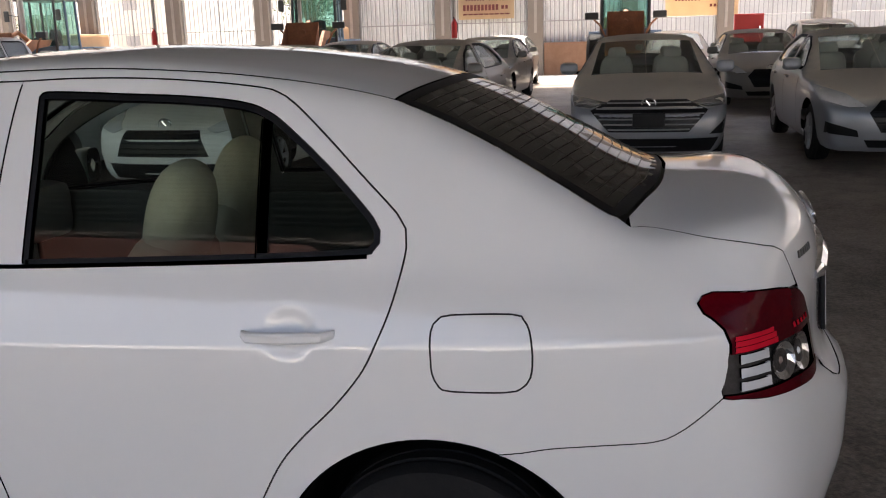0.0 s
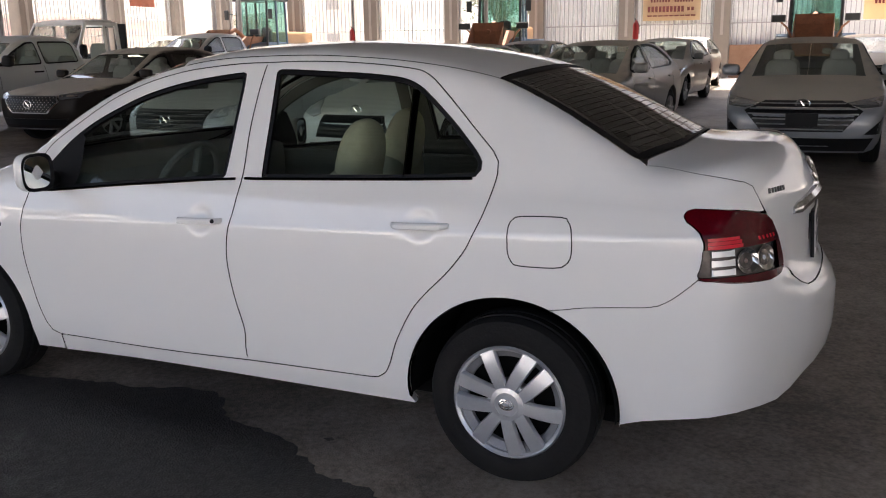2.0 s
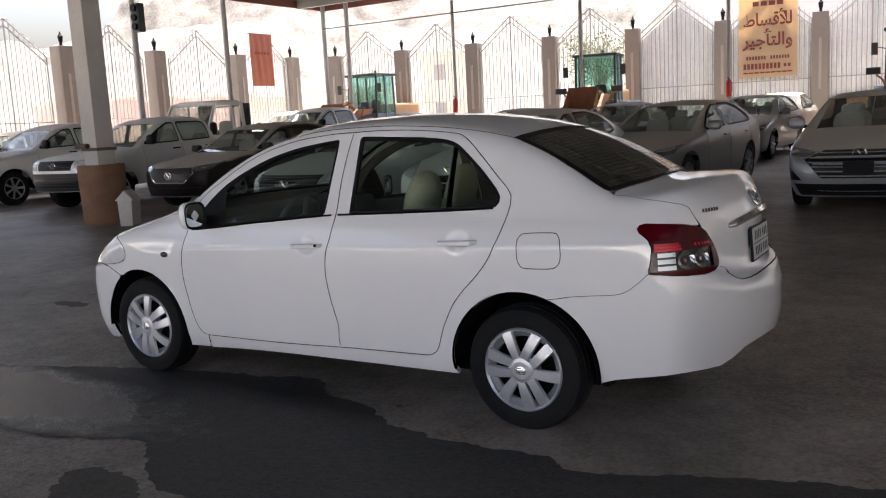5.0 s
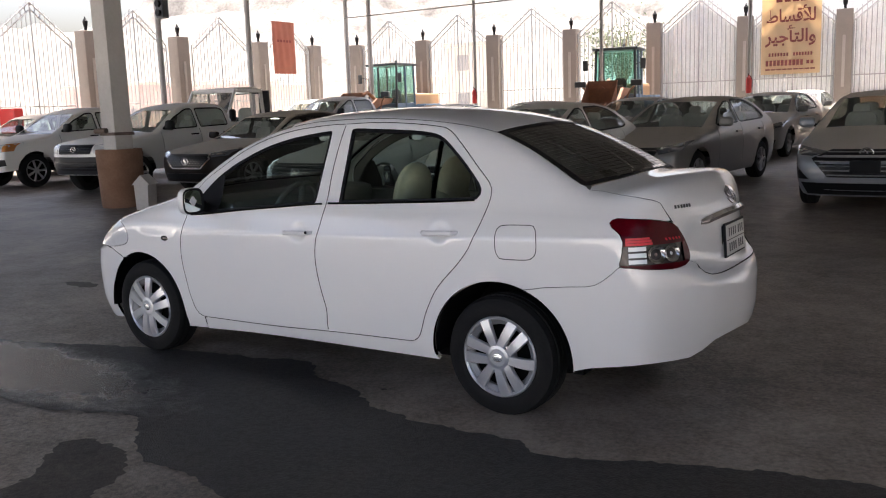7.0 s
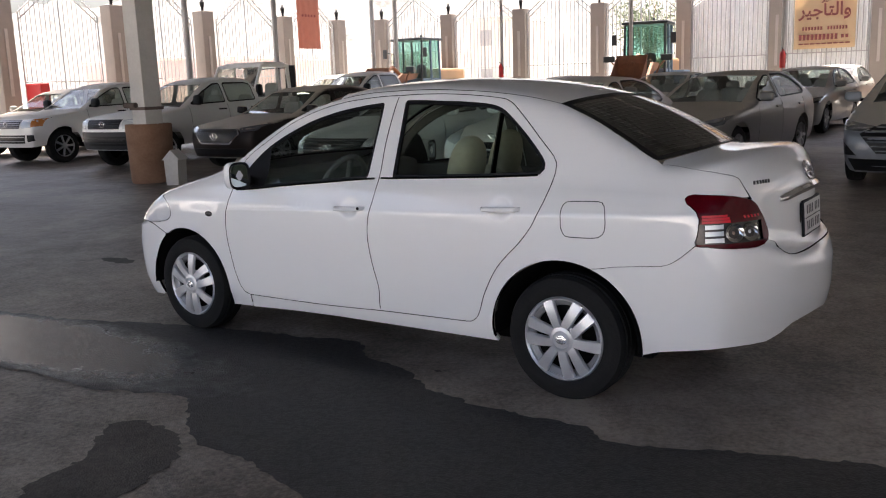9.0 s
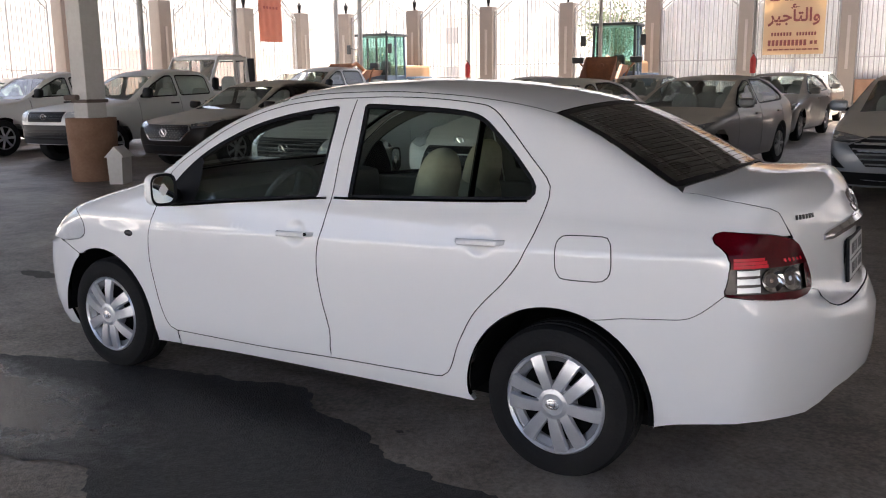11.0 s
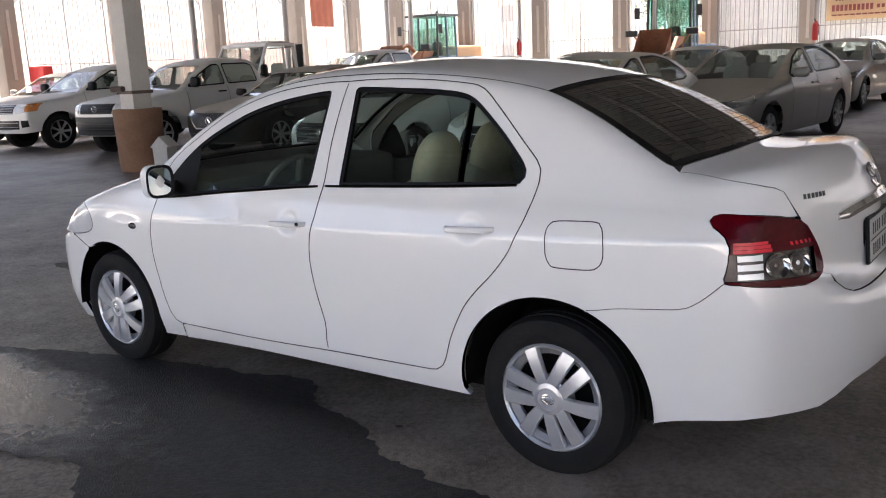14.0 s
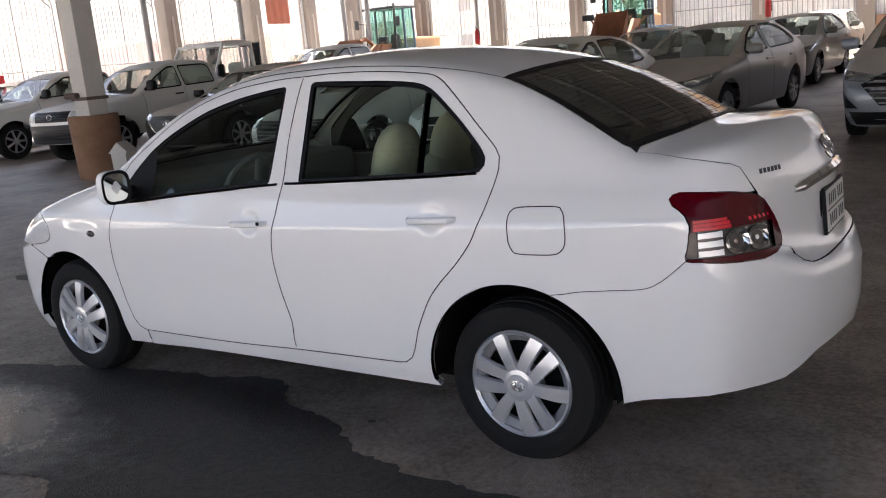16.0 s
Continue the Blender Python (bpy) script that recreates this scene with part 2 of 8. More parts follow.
class End:
    """Sheet coordinates round an upright axis at x0, for the tail (way 1) or the nose (way -1): (angle, z)."""

    def __init__(self, shape, x0, way):
        self.s, self.x0, self.way = shape, x0, way

    def uv(self, p):
        return np.stack([0.8 * np.arctan2(self.way * (p[:, 0] - self.x0), -p[:, 1]), p[:, 2]], 1)

    def xyz(self, uv):
        a = uv[:, 0] / 0.8
        o = np.stack([0 * a + self.x0, 0 * a, uv[:, 1]], 1)
        return self.s.cast(o, np.stack([self.way * np.sin(a), -np.cos(a), 0 * a], 1))


class Slant:
    """Sheet coordinates as seen from a point inside towards the boot lid's edge."""

    def __init__(self, shape, o):
        self.s, self.o = shape, np.array(o, float)
        self.c, self.e, self.u = np.array([0.7071, 0, 0.7071]), np.array([0, 1.0, 0]), np.array([-0.7071, 0, 0.7071])

    def uv(self, p):
        v = p - self.o
        w = v @ self.c
        return np.stack([(v @ self.e) / w, (v @ self.u) / w], 1)

    def xyz(self, uv):
        d = self.c + uv[:, :1] * self.e + uv[:, 1:] * self.u
        return self.s.cast(np.tile(self.o, (len(d), 1)), d)


def smooth_line(pts, step=0.02, closed=False):
    """A Catmull-Rom line through pts, in steps."""
    p = np.array(pts, float)
    n = len(p)
    out = []
    for i in range(n if closed else n - 1):
        if closed:
            a, b, c, d = p[i - 1], p[i], p[(i + 1) % n], p[(i + 2) % n]
        else:
            b, c = p[i], p[i + 1]
            a = p[i - 1] if i else 2 * b - c
            d = p[i + 2] if i + 2 < n else 2 * c - b
        k = max(1, int(np.linalg.norm(c - b) / step))
        for j in range(k):
            t = j / k
            out.append(0.5 * (2 * b + (c - a) * t + (2 * a - 5 * b + 4 * c - d) * t**2 + (3 * b - a - 3 * c + d) * t**3))
    if not closed:
        out.append(p[-1])
    return np.array(out)


def arc(cx, cz, r, a0, a1, n=28):
    a = np.radians(np.linspace(a0, a1, n))
    return np.stack([cx + r * np.cos(a), cz + r * np.sin(a)], 1)


def inside(poly, q):
    """Which of the points q lie in the polygon."""
    x, y = q.T
    hit = np.zeros(len(q), bool)
    a, b = poly, np.roll(poly, -1, 0)
    for (x0, y0), (x1, y1) in zip(a, b):
        if y0 != y1:
            hit ^= ((y0 > y) != (y1 > y)) & (x < (x1 - x0) * (y - y0) / (y1 - y0) + x0)
    return hit


def area2(poly):
    x, y = poly.T
    return float((x * np.roll(y, -1) - np.roll(x, -1) * y).sum())


def inset(poly, d):
    """The polygon drawn in by d."""
    if area2(poly) < 0:
        poly = poly[::-1]
    t = np.roll(poly, -1, 0) - np.roll(poly, 1, 0)
    t = t / np.maximum(np.linalg.norm(t, axis=1), 1e-9)[:, None]
    return poly + d * np.stack([-t[:, 1], t[:, 0]], 1)


def dedupe(poly, eps=1e-4):
    keep = [poly[0]]
    for q in poly[1:]:
        if np.linalg.norm(q - keep[-1]) > eps:
            keep.append(q)
    if np.linalg.norm(keep[-1] - keep[0]) < eps:
        keep.pop()
    return np.array(keep)


def sheet(shape, dom, outline, holes=(), step=0.04, gap=0.0, off=0.0, rim=0.0, spots=(), uv_given=False, extra=None):
    """Vertices, faces and normals of a piece of skin inside an outline, with rims along its edges turned inwards."""
    loops = []
    for k, line in enumerate([outline, *holes]):
        q = dedupe(line if uv_given else dom.uv(np.asarray(line, float)))
        if gap:
            q = inset(q, gap if k == 0 else -gap)
        loops.append(q)
    lo, hi = loops[0].min(0), loops[0].max(0)
    gx, gy = np.meshgrid(np.arange(lo[0] + step / 2, hi[0], step), np.arange(lo[1] + step / 2, hi[1], step))
    gx[1::2] += step / 2
    grid = np.stack([gx.ravel(), gy.ravel()], 1)
    for cx, cy, r, fine in spots:
        sx, sy = np.meshgrid(np.arange(cx - r, cx + r, fine), np.arange(cy - r, cy + r, fine))
        grid = np.concatenate([grid, np.stack([sx.ravel(), sy.ravel()], 1)])
    if extra is not None:
        grid = np.concatenate([grid, dom.uv(extra)])
    keep = inside(loops[0], grid)
    for h in loops[1:]:
        keep &= ~inside(h, grid)
    grid = grid[keep]
    edge_pts = np.concatenate(loops)
    if len(grid):
        near = np.ones(len(grid), bool)
        for i in range(0, len(edge_pts), 200):
            near &= (np.linalg.norm(grid[:, None] - edge_pts[None, i : i + 200], axis=2).min(1) > 0.3 * (min([step, *[s[3] for s in spots]])))
        grid = grid[near]
    pts = np.concatenate([edge_pts, grid])
    edges, n0 = [], 0
    for q in loops:
        edges += [(n0 + i, n0 + (i + 1) % len(q)) for i in range(len(q))]
        n0 += len(q)
    from mathutils import geometry
    v2, _, f2, *_ = geometry.delaunay_2d_cdt([Vector(q) for q in pts.tolist()], edges, [], 0, 1e-6)
    v2 = np.array([tuple(v) for v in v2])
    tri = np.array([f for f in f2 if len(f) == 3])
    c = v2[tri].mean(1)
    ok = inside(loops[0], c)
    for h in loops[1:]:
        ok &= ~inside(h, c)
    tri = tri[ok]
    v3 = dom.xyz(v2)
    n3 = shape.normal(v3)
    v3 = v3 + off * n3
    # faces look outwards
    fn = np.cross(v3[tri[:, 1]] - v3[tri[:, 0]], v3[tri[:, 2]] - v3[tri[:, 0]])
    flip = (fn * n3[tri[:, 0]]).sum(1) < 0
    tri[flip] = tri[flip][:, ::-1]
    faces = [tuple(int(i) for i in f) for f in tri]
    V, N = [v3], [n3]
    if rim:
        base = len(v3)
        for q in loops:
            r3 = dom.xyz(q)
            rn = shape.normal(r3)
            top = r3 + off * rn
            t = np.roll(top, -1, 0) - np.roll(top, 1, 0)
            t = t / np.maximum(np.linalg.norm(t, axis=1), 1e-9)[:, None]
            side = np.cross(t, rn)
            m = len(q)
            V += [top, top - rim * rn]
            N += [side, side]
            faces += [(base + i, base + (i + 1) % m, base + m + (i + 1) % m, base + m + i) for i in range(m)]
            base += 2 * m
    return np.concatenate(V), faces, np.concatenate(N)


def link(name, V, faces, material, parent=None, normals=None, mirrored=False, label="", smooth=True):
    V = np.array(V, float)
    if mirrored:
        V = V * (1, -1, 1)
        faces = [tuple(reversed(f)) for f in faces]
        normals = None if normals is None else np.array(normals) * (1, -1, 1)
    me = bpy.data.meshes.new(name)
    me.from_pydata(V.tolist(), [], faces)
    me.materials.append(material)
    if smooth:
        me.polygons.foreach_set("use_smooth", [True] * len(me.polygons))
    me.update()
    if normals is not None:
        me.normals_split_custom_set_from_vertices([tuple(n) for n in normals])
    ob = new(name, me)
    ob.parent = parent
    if label:
        ob["label"] = label
    return ob


def part(name, bm, material, parent=None, label="", smooth=False, bevel=0.0):
    """A bmesh as one mesh object under its thing."""
    if bevel:
        bmesh.ops.bevel(bm, geom=[e for e in bm.edges if e.calc_face_angle(0) > 0.5], offset=bevel, segments=2, affect="EDGES", profile=0.6)
    bmesh.ops.recalc_face_normals(bm, faces=bm.faces)
    me = bpy.data.meshes.new(name)
    bm.to_mesh(me)
    bm.free()
    me.materials.append(material)
    if smooth:
        me.polygons.foreach_set("use_smooth", [True] * len(me.polygons))
        me.set_sharp_from_angle(angle=radians(38))
    ob = new(name, me)
    ob.parent = parent
    if label:
        ob["label"] = label
    return ob


def box(bm, x0, x1, y0, y1, z0, z1, m=None):
    got = bmesh.ops.create_cube(bm, size=1.0, matrix=Matrix.Translation(((x0 + x1) / 2, (y0 + y1) / 2, (z0 + z1) / 2)) @ Matrix.Diagonal((x1 - x0, y1 - y0, z1 - z0, 1)))
    if m is not None:
        bmesh.ops.transform(bm, matrix=m, verts=got["verts"])
    return bm


def cyl(bm, a, b, r0, r1=None, seg=12, caps=True):
    """A round bar from a to b."""
    a, b = Vector(a), Vector(b)
    m = Matrix.Translation((a + b) / 2) @ (b - a).to_track_quat("Z", "Y").to_matrix().to_4x4()
    bmesh.ops.create_cone(bm, cap_ends=caps, segments=seg, radius1=r0, radius2=r0 if r1 is None else r1, depth=(b - a).length, matrix=m)
    return bm


def lathe(bm, profile, seg=40, m=None):
    """Turns (radius, along) points round the y axis."""
    rings = []
    for i in range(seg):
        a = 2 * math.pi * i / seg
        rings.append([bm.verts.new((r * math.cos(a), y, r * math.sin(a))) for r, y in profile])
    fresh = [v for ring in rings for v in ring]
    for i in range(seg):
        p, q = rings[i], rings[(i + 1) % seg]
        for j in range(len(profile) - 1):
            bm.faces.new((p[j], p[j + 1], q[j + 1], q[j]))
    if m is not None:
        bmesh.ops.transform(bm, matrix=m, verts=fresh)
    return bm


def ribbon(shape, line, width, off, name, material, parent, mirrored=False):
    """A strip laid along a line of the skin."""
    p = np.asarray(line, float)
    n = shape.normal(p)
    t = np.gradient(p, axis=0)
    t = t / np.maximum(np.linalg.norm(t, axis=1), 1e-9)[:, None]
    s = np.cross(t, n)
    V = np.concatenate([p + n * off - s * width / 2, p + n * off + s * width / 2])
    k = len(p)
    faces = [(i, i + 1, k + i + 1, k + i) for i in range(k - 1)]
    return link(name, V, faces, material, parent, np.concatenate([n, n]), mirrored)


def group_root(name, m, label, category, group="", kind=""):
    e = new(name)
    e.empty_display_size = 0.1
    e.matrix_basis = m
    return tagged(e, label, category, group, kind)


def ground_z(y):
    """The lot rises a little towards the fence."""
    return 0.012 * max(0.0, y - 0.9)


def tubes(bm, line, r, seg=8):
    """A round bar along a line of points."""
    pts = [Vector(q) for q in line]
    rings = []
    for i, p in enumerate(pts):
        t = (pts[min(i + 1, len(pts) - 1)] - pts[max(i - 1, 0)]).normalized()
        side = t.cross(Vector((0.31, 0.17, 0.93))).normalized()
        up = side.cross(t)
        rings.append([bm.verts.new(p + r * (math.cos(2 * math.pi * k / seg) * side + math.sin(2 * math.pi * k / seg) * up)) for k in range(seg)])
    for a, b in zip(rings, rings[1:]):
        for k in range(seg):
            bm.faces.new((a[k], a[(k + 1) % seg], b[(k + 1) % seg], b[k]))
    bm.faces.new(rings[0])
    bm.faces.new(rings[-1])
    return bm

# ---------- ground, canopy, fence ----------


def asphalt(name, dark, light, rough, wet=False):
    m = bpy.data.materials.new(name)
    m.use_nodes = True
    nt = m.node_tree
    ln = nt.links.new
    p = nt.nodes["Principled BSDF"]
    tc = nt.nodes.new("ShaderNodeTexCoord")

    def noise(scale, detail, rough_=0.6):
        n = nt.nodes.new("ShaderNodeTexNoise")
        n.inputs["Scale"].default_value, n.inputs["Detail"].default_value, n.inputs["Roughness"].default_value = scale, detail, rough_
        ln(tc.outputs["Object"], n.inputs["Vector"])
        return n

    big, mid, fine = noise(0.55, 8, 0.62), noise(5.0, 10, 0.75), noise(42.0, 4, 0.7)
    vor = nt.nodes.new("ShaderNodeTexVoronoi")
    vor.inputs["Scale"].default_value = 120.0
    ln(tc.outputs["Object"], vor.inputs["Vector"])
    a = nt.nodes.new("ShaderNodeMath")
    a.operation = "MULTIPLY_ADD"
    a.inputs[1].default_value = 0.6
    b = nt.nodes.new("ShaderNodeMath")
    b.operation = "MULTIPLY_ADD"
    b.inputs[1].default_value = 0.35
    c = nt.nodes.new("ShaderNodeMath")
    c.operation = "MULTIPLY"
    c.inputs[1].default_value = 0.42
    ln(fine.outputs[0], c.inputs[0])
    ln(mid.outputs[0], b.inputs[0])
    ln(c.outputs[0], b.inputs[2])
    ln(big.outputs[0], a.inputs[0])
    ln(b.outputs[0], a.inputs[2])
    mr = nt.nodes.new("ShaderNodeMapRange")
    mr.inputs[1].default_value, mr.inputs[2].default_value = 0.58, 0.80
    ln(a.outputs[0], mr.inputs[0])
    mix = nt.nodes.new("ShaderNodeMix")
    mix.data_type = "RGBA"
    mix.inputs[6].default_value, mix.inputs[7].default_value = (*dark, 1), (*light, 1)
    ln(mr.outputs[0], mix.inputs[0])
    ln(mix.outputs[2], p.inputs["Base Color"])
    p.inputs["Roughness"].default_value = rough
    if wet:
        # water stands deeper in a long shallow dip
        mp = nt.nodes.new("ShaderNodeMapping")
        mp.vector_type = "TEXTURE"
        mp.inputs["Location"].default_value, mp.inputs["Scale"].default_value = (-3.3, -1.47, 0), (1.7, 0.42, 1)
        ln(tc.outputs["Object"], mp.inputs["Vector"])
        far = nt.nodes.new("ShaderNodeVectorMath")
        far.operation = "LENGTH"
        ln(mp.outputs[0], far.inputs[0])
        wob = nt.nodes.new("ShaderNodeMath")
        wob.operation = "MULTIPLY_ADD"
        wob.inputs[1].default_value = 1.3
        ln(mid.outputs[0], wob.inputs[0])
        ln(far.outputs["Value"], wob.inputs[2])
        pool = nt.nodes.new("ShaderNodeMapRange")
        pool.inputs[1].default_value, pool.inputs[2].default_value = 1.3, 1.8
        pool.inputs[3].default_value, pool.inputs[4].default_value = 0.08, rough
        ln(wob.outputs[0], pool.inputs[0])
        # wet stones: every other grain stands clear of the film
        grain = nt.nodes.new("ShaderNodeTexVoronoi")
        grain.inputs["Scale"].default_value = 62.0
        ln(tc.outputs["Object"], grain.inputs["Vector"])
        pick = nt.nodes.new("ShaderNodeSeparateColor")
        ln(grain.outputs["Color"], pick.inputs[0])
        dry = nt.nodes.new("ShaderNodeMapRange")
        dry.inputs[1].default_value, dry.inputs[2].default_value, dry.inputs[4].default_value = 0.45, 0.75, 0.10
        ln(pick.outputs[0], dry.inputs[0])
        both_ = nt.nodes.new("ShaderNodeMath")
        both_.operation = "ADD"
        both_.use_clamp = True
        ln(pool.outputs[0], both_.inputs[0])
        ln(dry.outputs[0], both_.inputs[1])
        ln(both_.outputs[0], p.inputs["Roughness"])
    p.inputs["Specular IOR Level"].default_value = 0.9 if wet else 0.45
    h = nt.nodes.new("ShaderNodeMath")
    h.operation = "ADD"
    ln(vor.outputs["Distance"], h.inputs[0])
    ln(mid.outputs[0], h.inputs[1])
    bp = nt.nodes.new("ShaderNodeBump")
    bp.inputs["Strength"].default_value, bp.inputs["Distance"].default_value = (0.75, 0.005) if wet else (0.4, 0.005)
    ln(h.outputs[0], bp.inputs["Height"])
    ln(bp.outputs[0], p.inputs["Normal"])
    return m


M_ASPHALT = asphalt("asphalt", (0.095, 0.075, 0.060), (0.36, 0.30, 0.245), 0.50)
M_WET = asphalt("wet_asphalt", (0.006, 0.005, 0.0045), (0.017, 0.014, 0.012), 0.62, True)
M_DAMP = asphalt("damp_asphalt", (0.040, 0.033, 0.028), (0.115, 0.096, 0.08), 0.7)
M_YARD = mat("sunlit_yard", (0.62, 0.595, 0.55), 0.9, var=0.5, scale=0.4, second=(0.50, 0.475, 0.43))
M_ROOF = mat("canopy_sheet", (0.36, 0.35, 0.335), 0.42, 0.35, var=0.3, scale=1.5)
M_STEEL = mat("canopy_steel", (0.22, 0.21, 0.20), 0.5, var=0.3, scale=3)
M_FASCIA = mat("canopy_fascia", (0.16, 0.05, 0.035), 0.6, var=0.3, scale=2)
M_PIER = mat("pier_render", (0.22, 0.185, 0.155), 0.9, var=0.5, scale=3, bump=0.2, second=(0.165, 0.14, 0.12))
M_GROOVE = mat("pier_inlay", (0.34, 0.30, 0.265), 0.9, var=0.3, scale=4)
M_BASE = mat("brown_plaster", (0.19, 0.10, 0.058), 0.85, var=0.7, scale=4, bump=0.2, second=(0.28, 0.17, 0.11))
M_POST = mat("white_column_paint", (0.60, 0.585, 0.56), 0.8, var=0.5, scale=3, second=(0.45, 0.43, 0.40))
M_IRON = mat("white_iron", (0.40, 0.39, 0.38), 0.5, var=0.3)
M_WALL = mat("white_wall", (0.68, 0.67, 0.655), 0.9, var=0.3, scale=1.2)

bm = bmesh.new()
lines = [-400, -60, -20, -6, 0, 0.9, 8, 20, 45, 120, 600]
rows = [[bm.verts.new((x, y, ground_z(min(y, 45.0)))) for x in (-500, -60, -20, 0, 20, 60, 500)] for y in lines]
for r0, r1 in zip(rows, rows[1:]):
    for i in range(6):
        bm.faces.new((r0[i], r0[i + 1], r1[i + 1], r1[i]))
ground = tagged(part("ground", bm, M_YARD), "pale dusty yard in full sun around the lot", "ground", kind="structure")

bm = bmesh.new()
lines = [-14, -4, 0.9, 8, 16, 26.2]
rows = [[bm.verts.new((x, y, ground_z(y) + 0.006)) for x in (-23.5, -12, 0, 12, 37)] for y in lines]
for r0, r1 in zip(rows, rows[1:]):
    for i in range(4):
        bm.faces.new((r0[i], r0[i + 1], r1[i + 1], r1[i]))
lot = tagged(part("pavement", bm, M_ASPHALT), "worn dark grey asphalt under the canopy, dusty and patched", "asphalt", kind="structure")

# wet patch: an outline with a ragged rim
WET = [(-8.5, -1.7), (-6.0, -1.35), (-4.1, -1.15), (-3.5, -1.05), (-2.8, -0.82), (-2.3, -0.70), (-1.85, -0.62), (-1.42, -0.55), (-1.22, -0.74), (-0.95, -0.80), (-0.65, -0.97), (-0.38, -1.06), (0.0, -1.05), (0.25, -1.07),
       (0.45, -1.14), (1.0, -0.96), (1.55, -0.84), (2.6, -0.8), (3.6, -1.2), (3.4, -2.4), (1.2, -2.7), (0.3, -2.4), (-0.4, -2.15), (-0.7, -2.06), (-1.05, -2.03), (-1.28, -1.92), (-1.42, -1.80), (-1.65, -1.69), (-2.15, -1.84), (-2.5, -1.83), (-2.9, -1.89), (-4.5, -2.3), (-8.0, -3.2)]
edge = smooth_line(WET, 0.03, True)
edge = np.array([q + 0.035 * np.array([noise.noise(Vector((q[0] * 9, q[1] * 9, s))) + 0.7 * noise.noise(Vector((q[0] * 27, q[1] * 27, s))) for s in (0.0, 7.0)]) for q in edge])
bm = bmesh.new()
bm.faces.new([bm.verts.new((x, y, ground_z(y) + 0.010)) for x, y in edge])
bmesh.ops.triangulate(bm, faces=bm.faces)
tagged(part("wet_patch", bm, M_WET), "dark wet patch of spilt water on the asphalt", "puddle", kind="structure")
# smaller damp blotches beside it
for blotch in ([(-1.62, -2.05), (-1.45, -1.99), (-1.26, -2.0), (-1.02, -2.2), (-0.97, -2.38), (-0.95, -2.62), (-1.15, -2.85), (-1.35, -2.6), (-1.36, -2.38), (-1.5, -2.22)],
               [(-5.3, 0.38), (-5.05, 0.32), (-4.85, 0.36), (-4.9, 0.46), (-5.15, 0.5)], [(-0.76, -0.755), (-0.73, -0.765), (-0.71, -0.75), (-0.735, -0.735)]):
    edge = smooth_line(blotch, 0.02, True)
    edge = np.array([q + (0.035 if len(edge) > 20 else 0.006) * np.array([noise.noise(Vector((q[0] * 9, q[1] * 9, s))) + 0.8 * noise.noise(Vector((q[0] * 31, q[1] * 31, s))) for s in (1.0, 5.0)]) for q in edge])
    bm = bmesh.new()
    bm.faces.new([bm.verts.new((x, y, ground_z(y) + 0.009)) for x, y in edge])
    bmesh.ops.triangulate(bm, faces=bm.faces)
    tagged(part("damp_patch", bm, M_DAMP), "small damp blotch on the asphalt", "puddle", kind="structure")

# canopy
# the right end lies out of view, set this far to hold back light
CX0, CX1, CY0, CY1, CZ = -21.0, 36.0, -8.7, 24.0, 6.3
bm = bmesh.new()
ys, zs = [], []
y = CY0
k = 0
while y < CY1:
    for dy, dz in ((0, 0), (0.085, 0), (0.09, 0.14), (0.145, 0.14)):
        ys.append(y + dy)
        zs.append(CZ + dz)
    y += 0.15
a = [bm.verts.new((CX0, q, z)) for q, z in zip(ys, zs)]
b = [bm.verts.new((CX1, q, z)) for q, z in zip(ys, zs)]
for i in range(len(ys) - 1):
    bm.faces.new((a[i], a[i + 1], b[i + 1], b[i]))
bmesh.ops.solidify(bm, geom=bm.faces[:], thickness=0.02)
tagged(part("ceiling", bm, M_ROOF), "ribbed metal sheet roof of the canopy", "roof", kind="structure")
for q in (-8.0, -3, 2, 7, 12, 17, 22.5):
    bm = bmesh.new()
    box(bm, CX0, CX1, q - 0.07, q + 0.07, CZ - 0.32, CZ - 0.02)
    tagged(part("roof_beam", bm, M_STEEL, bevel=0.01), "grey steel beam under the canopy roof", "beam", "roof beams", "structure")
for name, c in (("front", (CX0 - 0.1, CX1, CY1 + 0.02, CY1 + 0.12, CZ - 0.28, CZ + 0.3)), ("back", (CX0 - 0.1, CX1, CY0 - 0.12, CY0 - 0.02, CZ - 0.28, CZ + 0.3)),
                ("left", (CX0 - 0.12, CX0 - 0.02, CY0, CY1, CZ - 0.28, CZ + 0.3)), ("right", (CX1 + 0.02, CX1 + 0.12, CY0, CY1, CZ - 0.28, CZ + 0.3))):
    bm = bmesh.new()
    box(bm, *c)
    tagged(part("trim_" + name, bm, M_FASCIA, bevel=0.01), "dark red-brown edge board of the canopy roof", "fascia", "canopy edge", "structure")

# poles along the canopy's edge
for x, y in ((-20.85, 23.8), (-19.68, 23.8), (-14.83, 23.8), (-9.84, 23.8), (-4.97, 23.8), (5.5, 23.8), (-20.3, 17.8), (-20.3, 14.0), (-20.3, 5.0), (-20.3, -4.0)):
    bm = bmesh.new()
    cyl(bm, (x, y, ground_z(y) + 0.006), (x, y, CZ - 0.02), 0.09 if x < -19 else 0.06, seg=16)
    cyl(bm, (x, y, ground_z(y) + 0.006), (x, y, ground_z(y) + 0.05), 0.2, seg=16)
    tagged(part("canopy_pole", bm, M_IRON, smooth=True), "slim round white steel pole holding the canopy edge", "pole", "canopy poles")


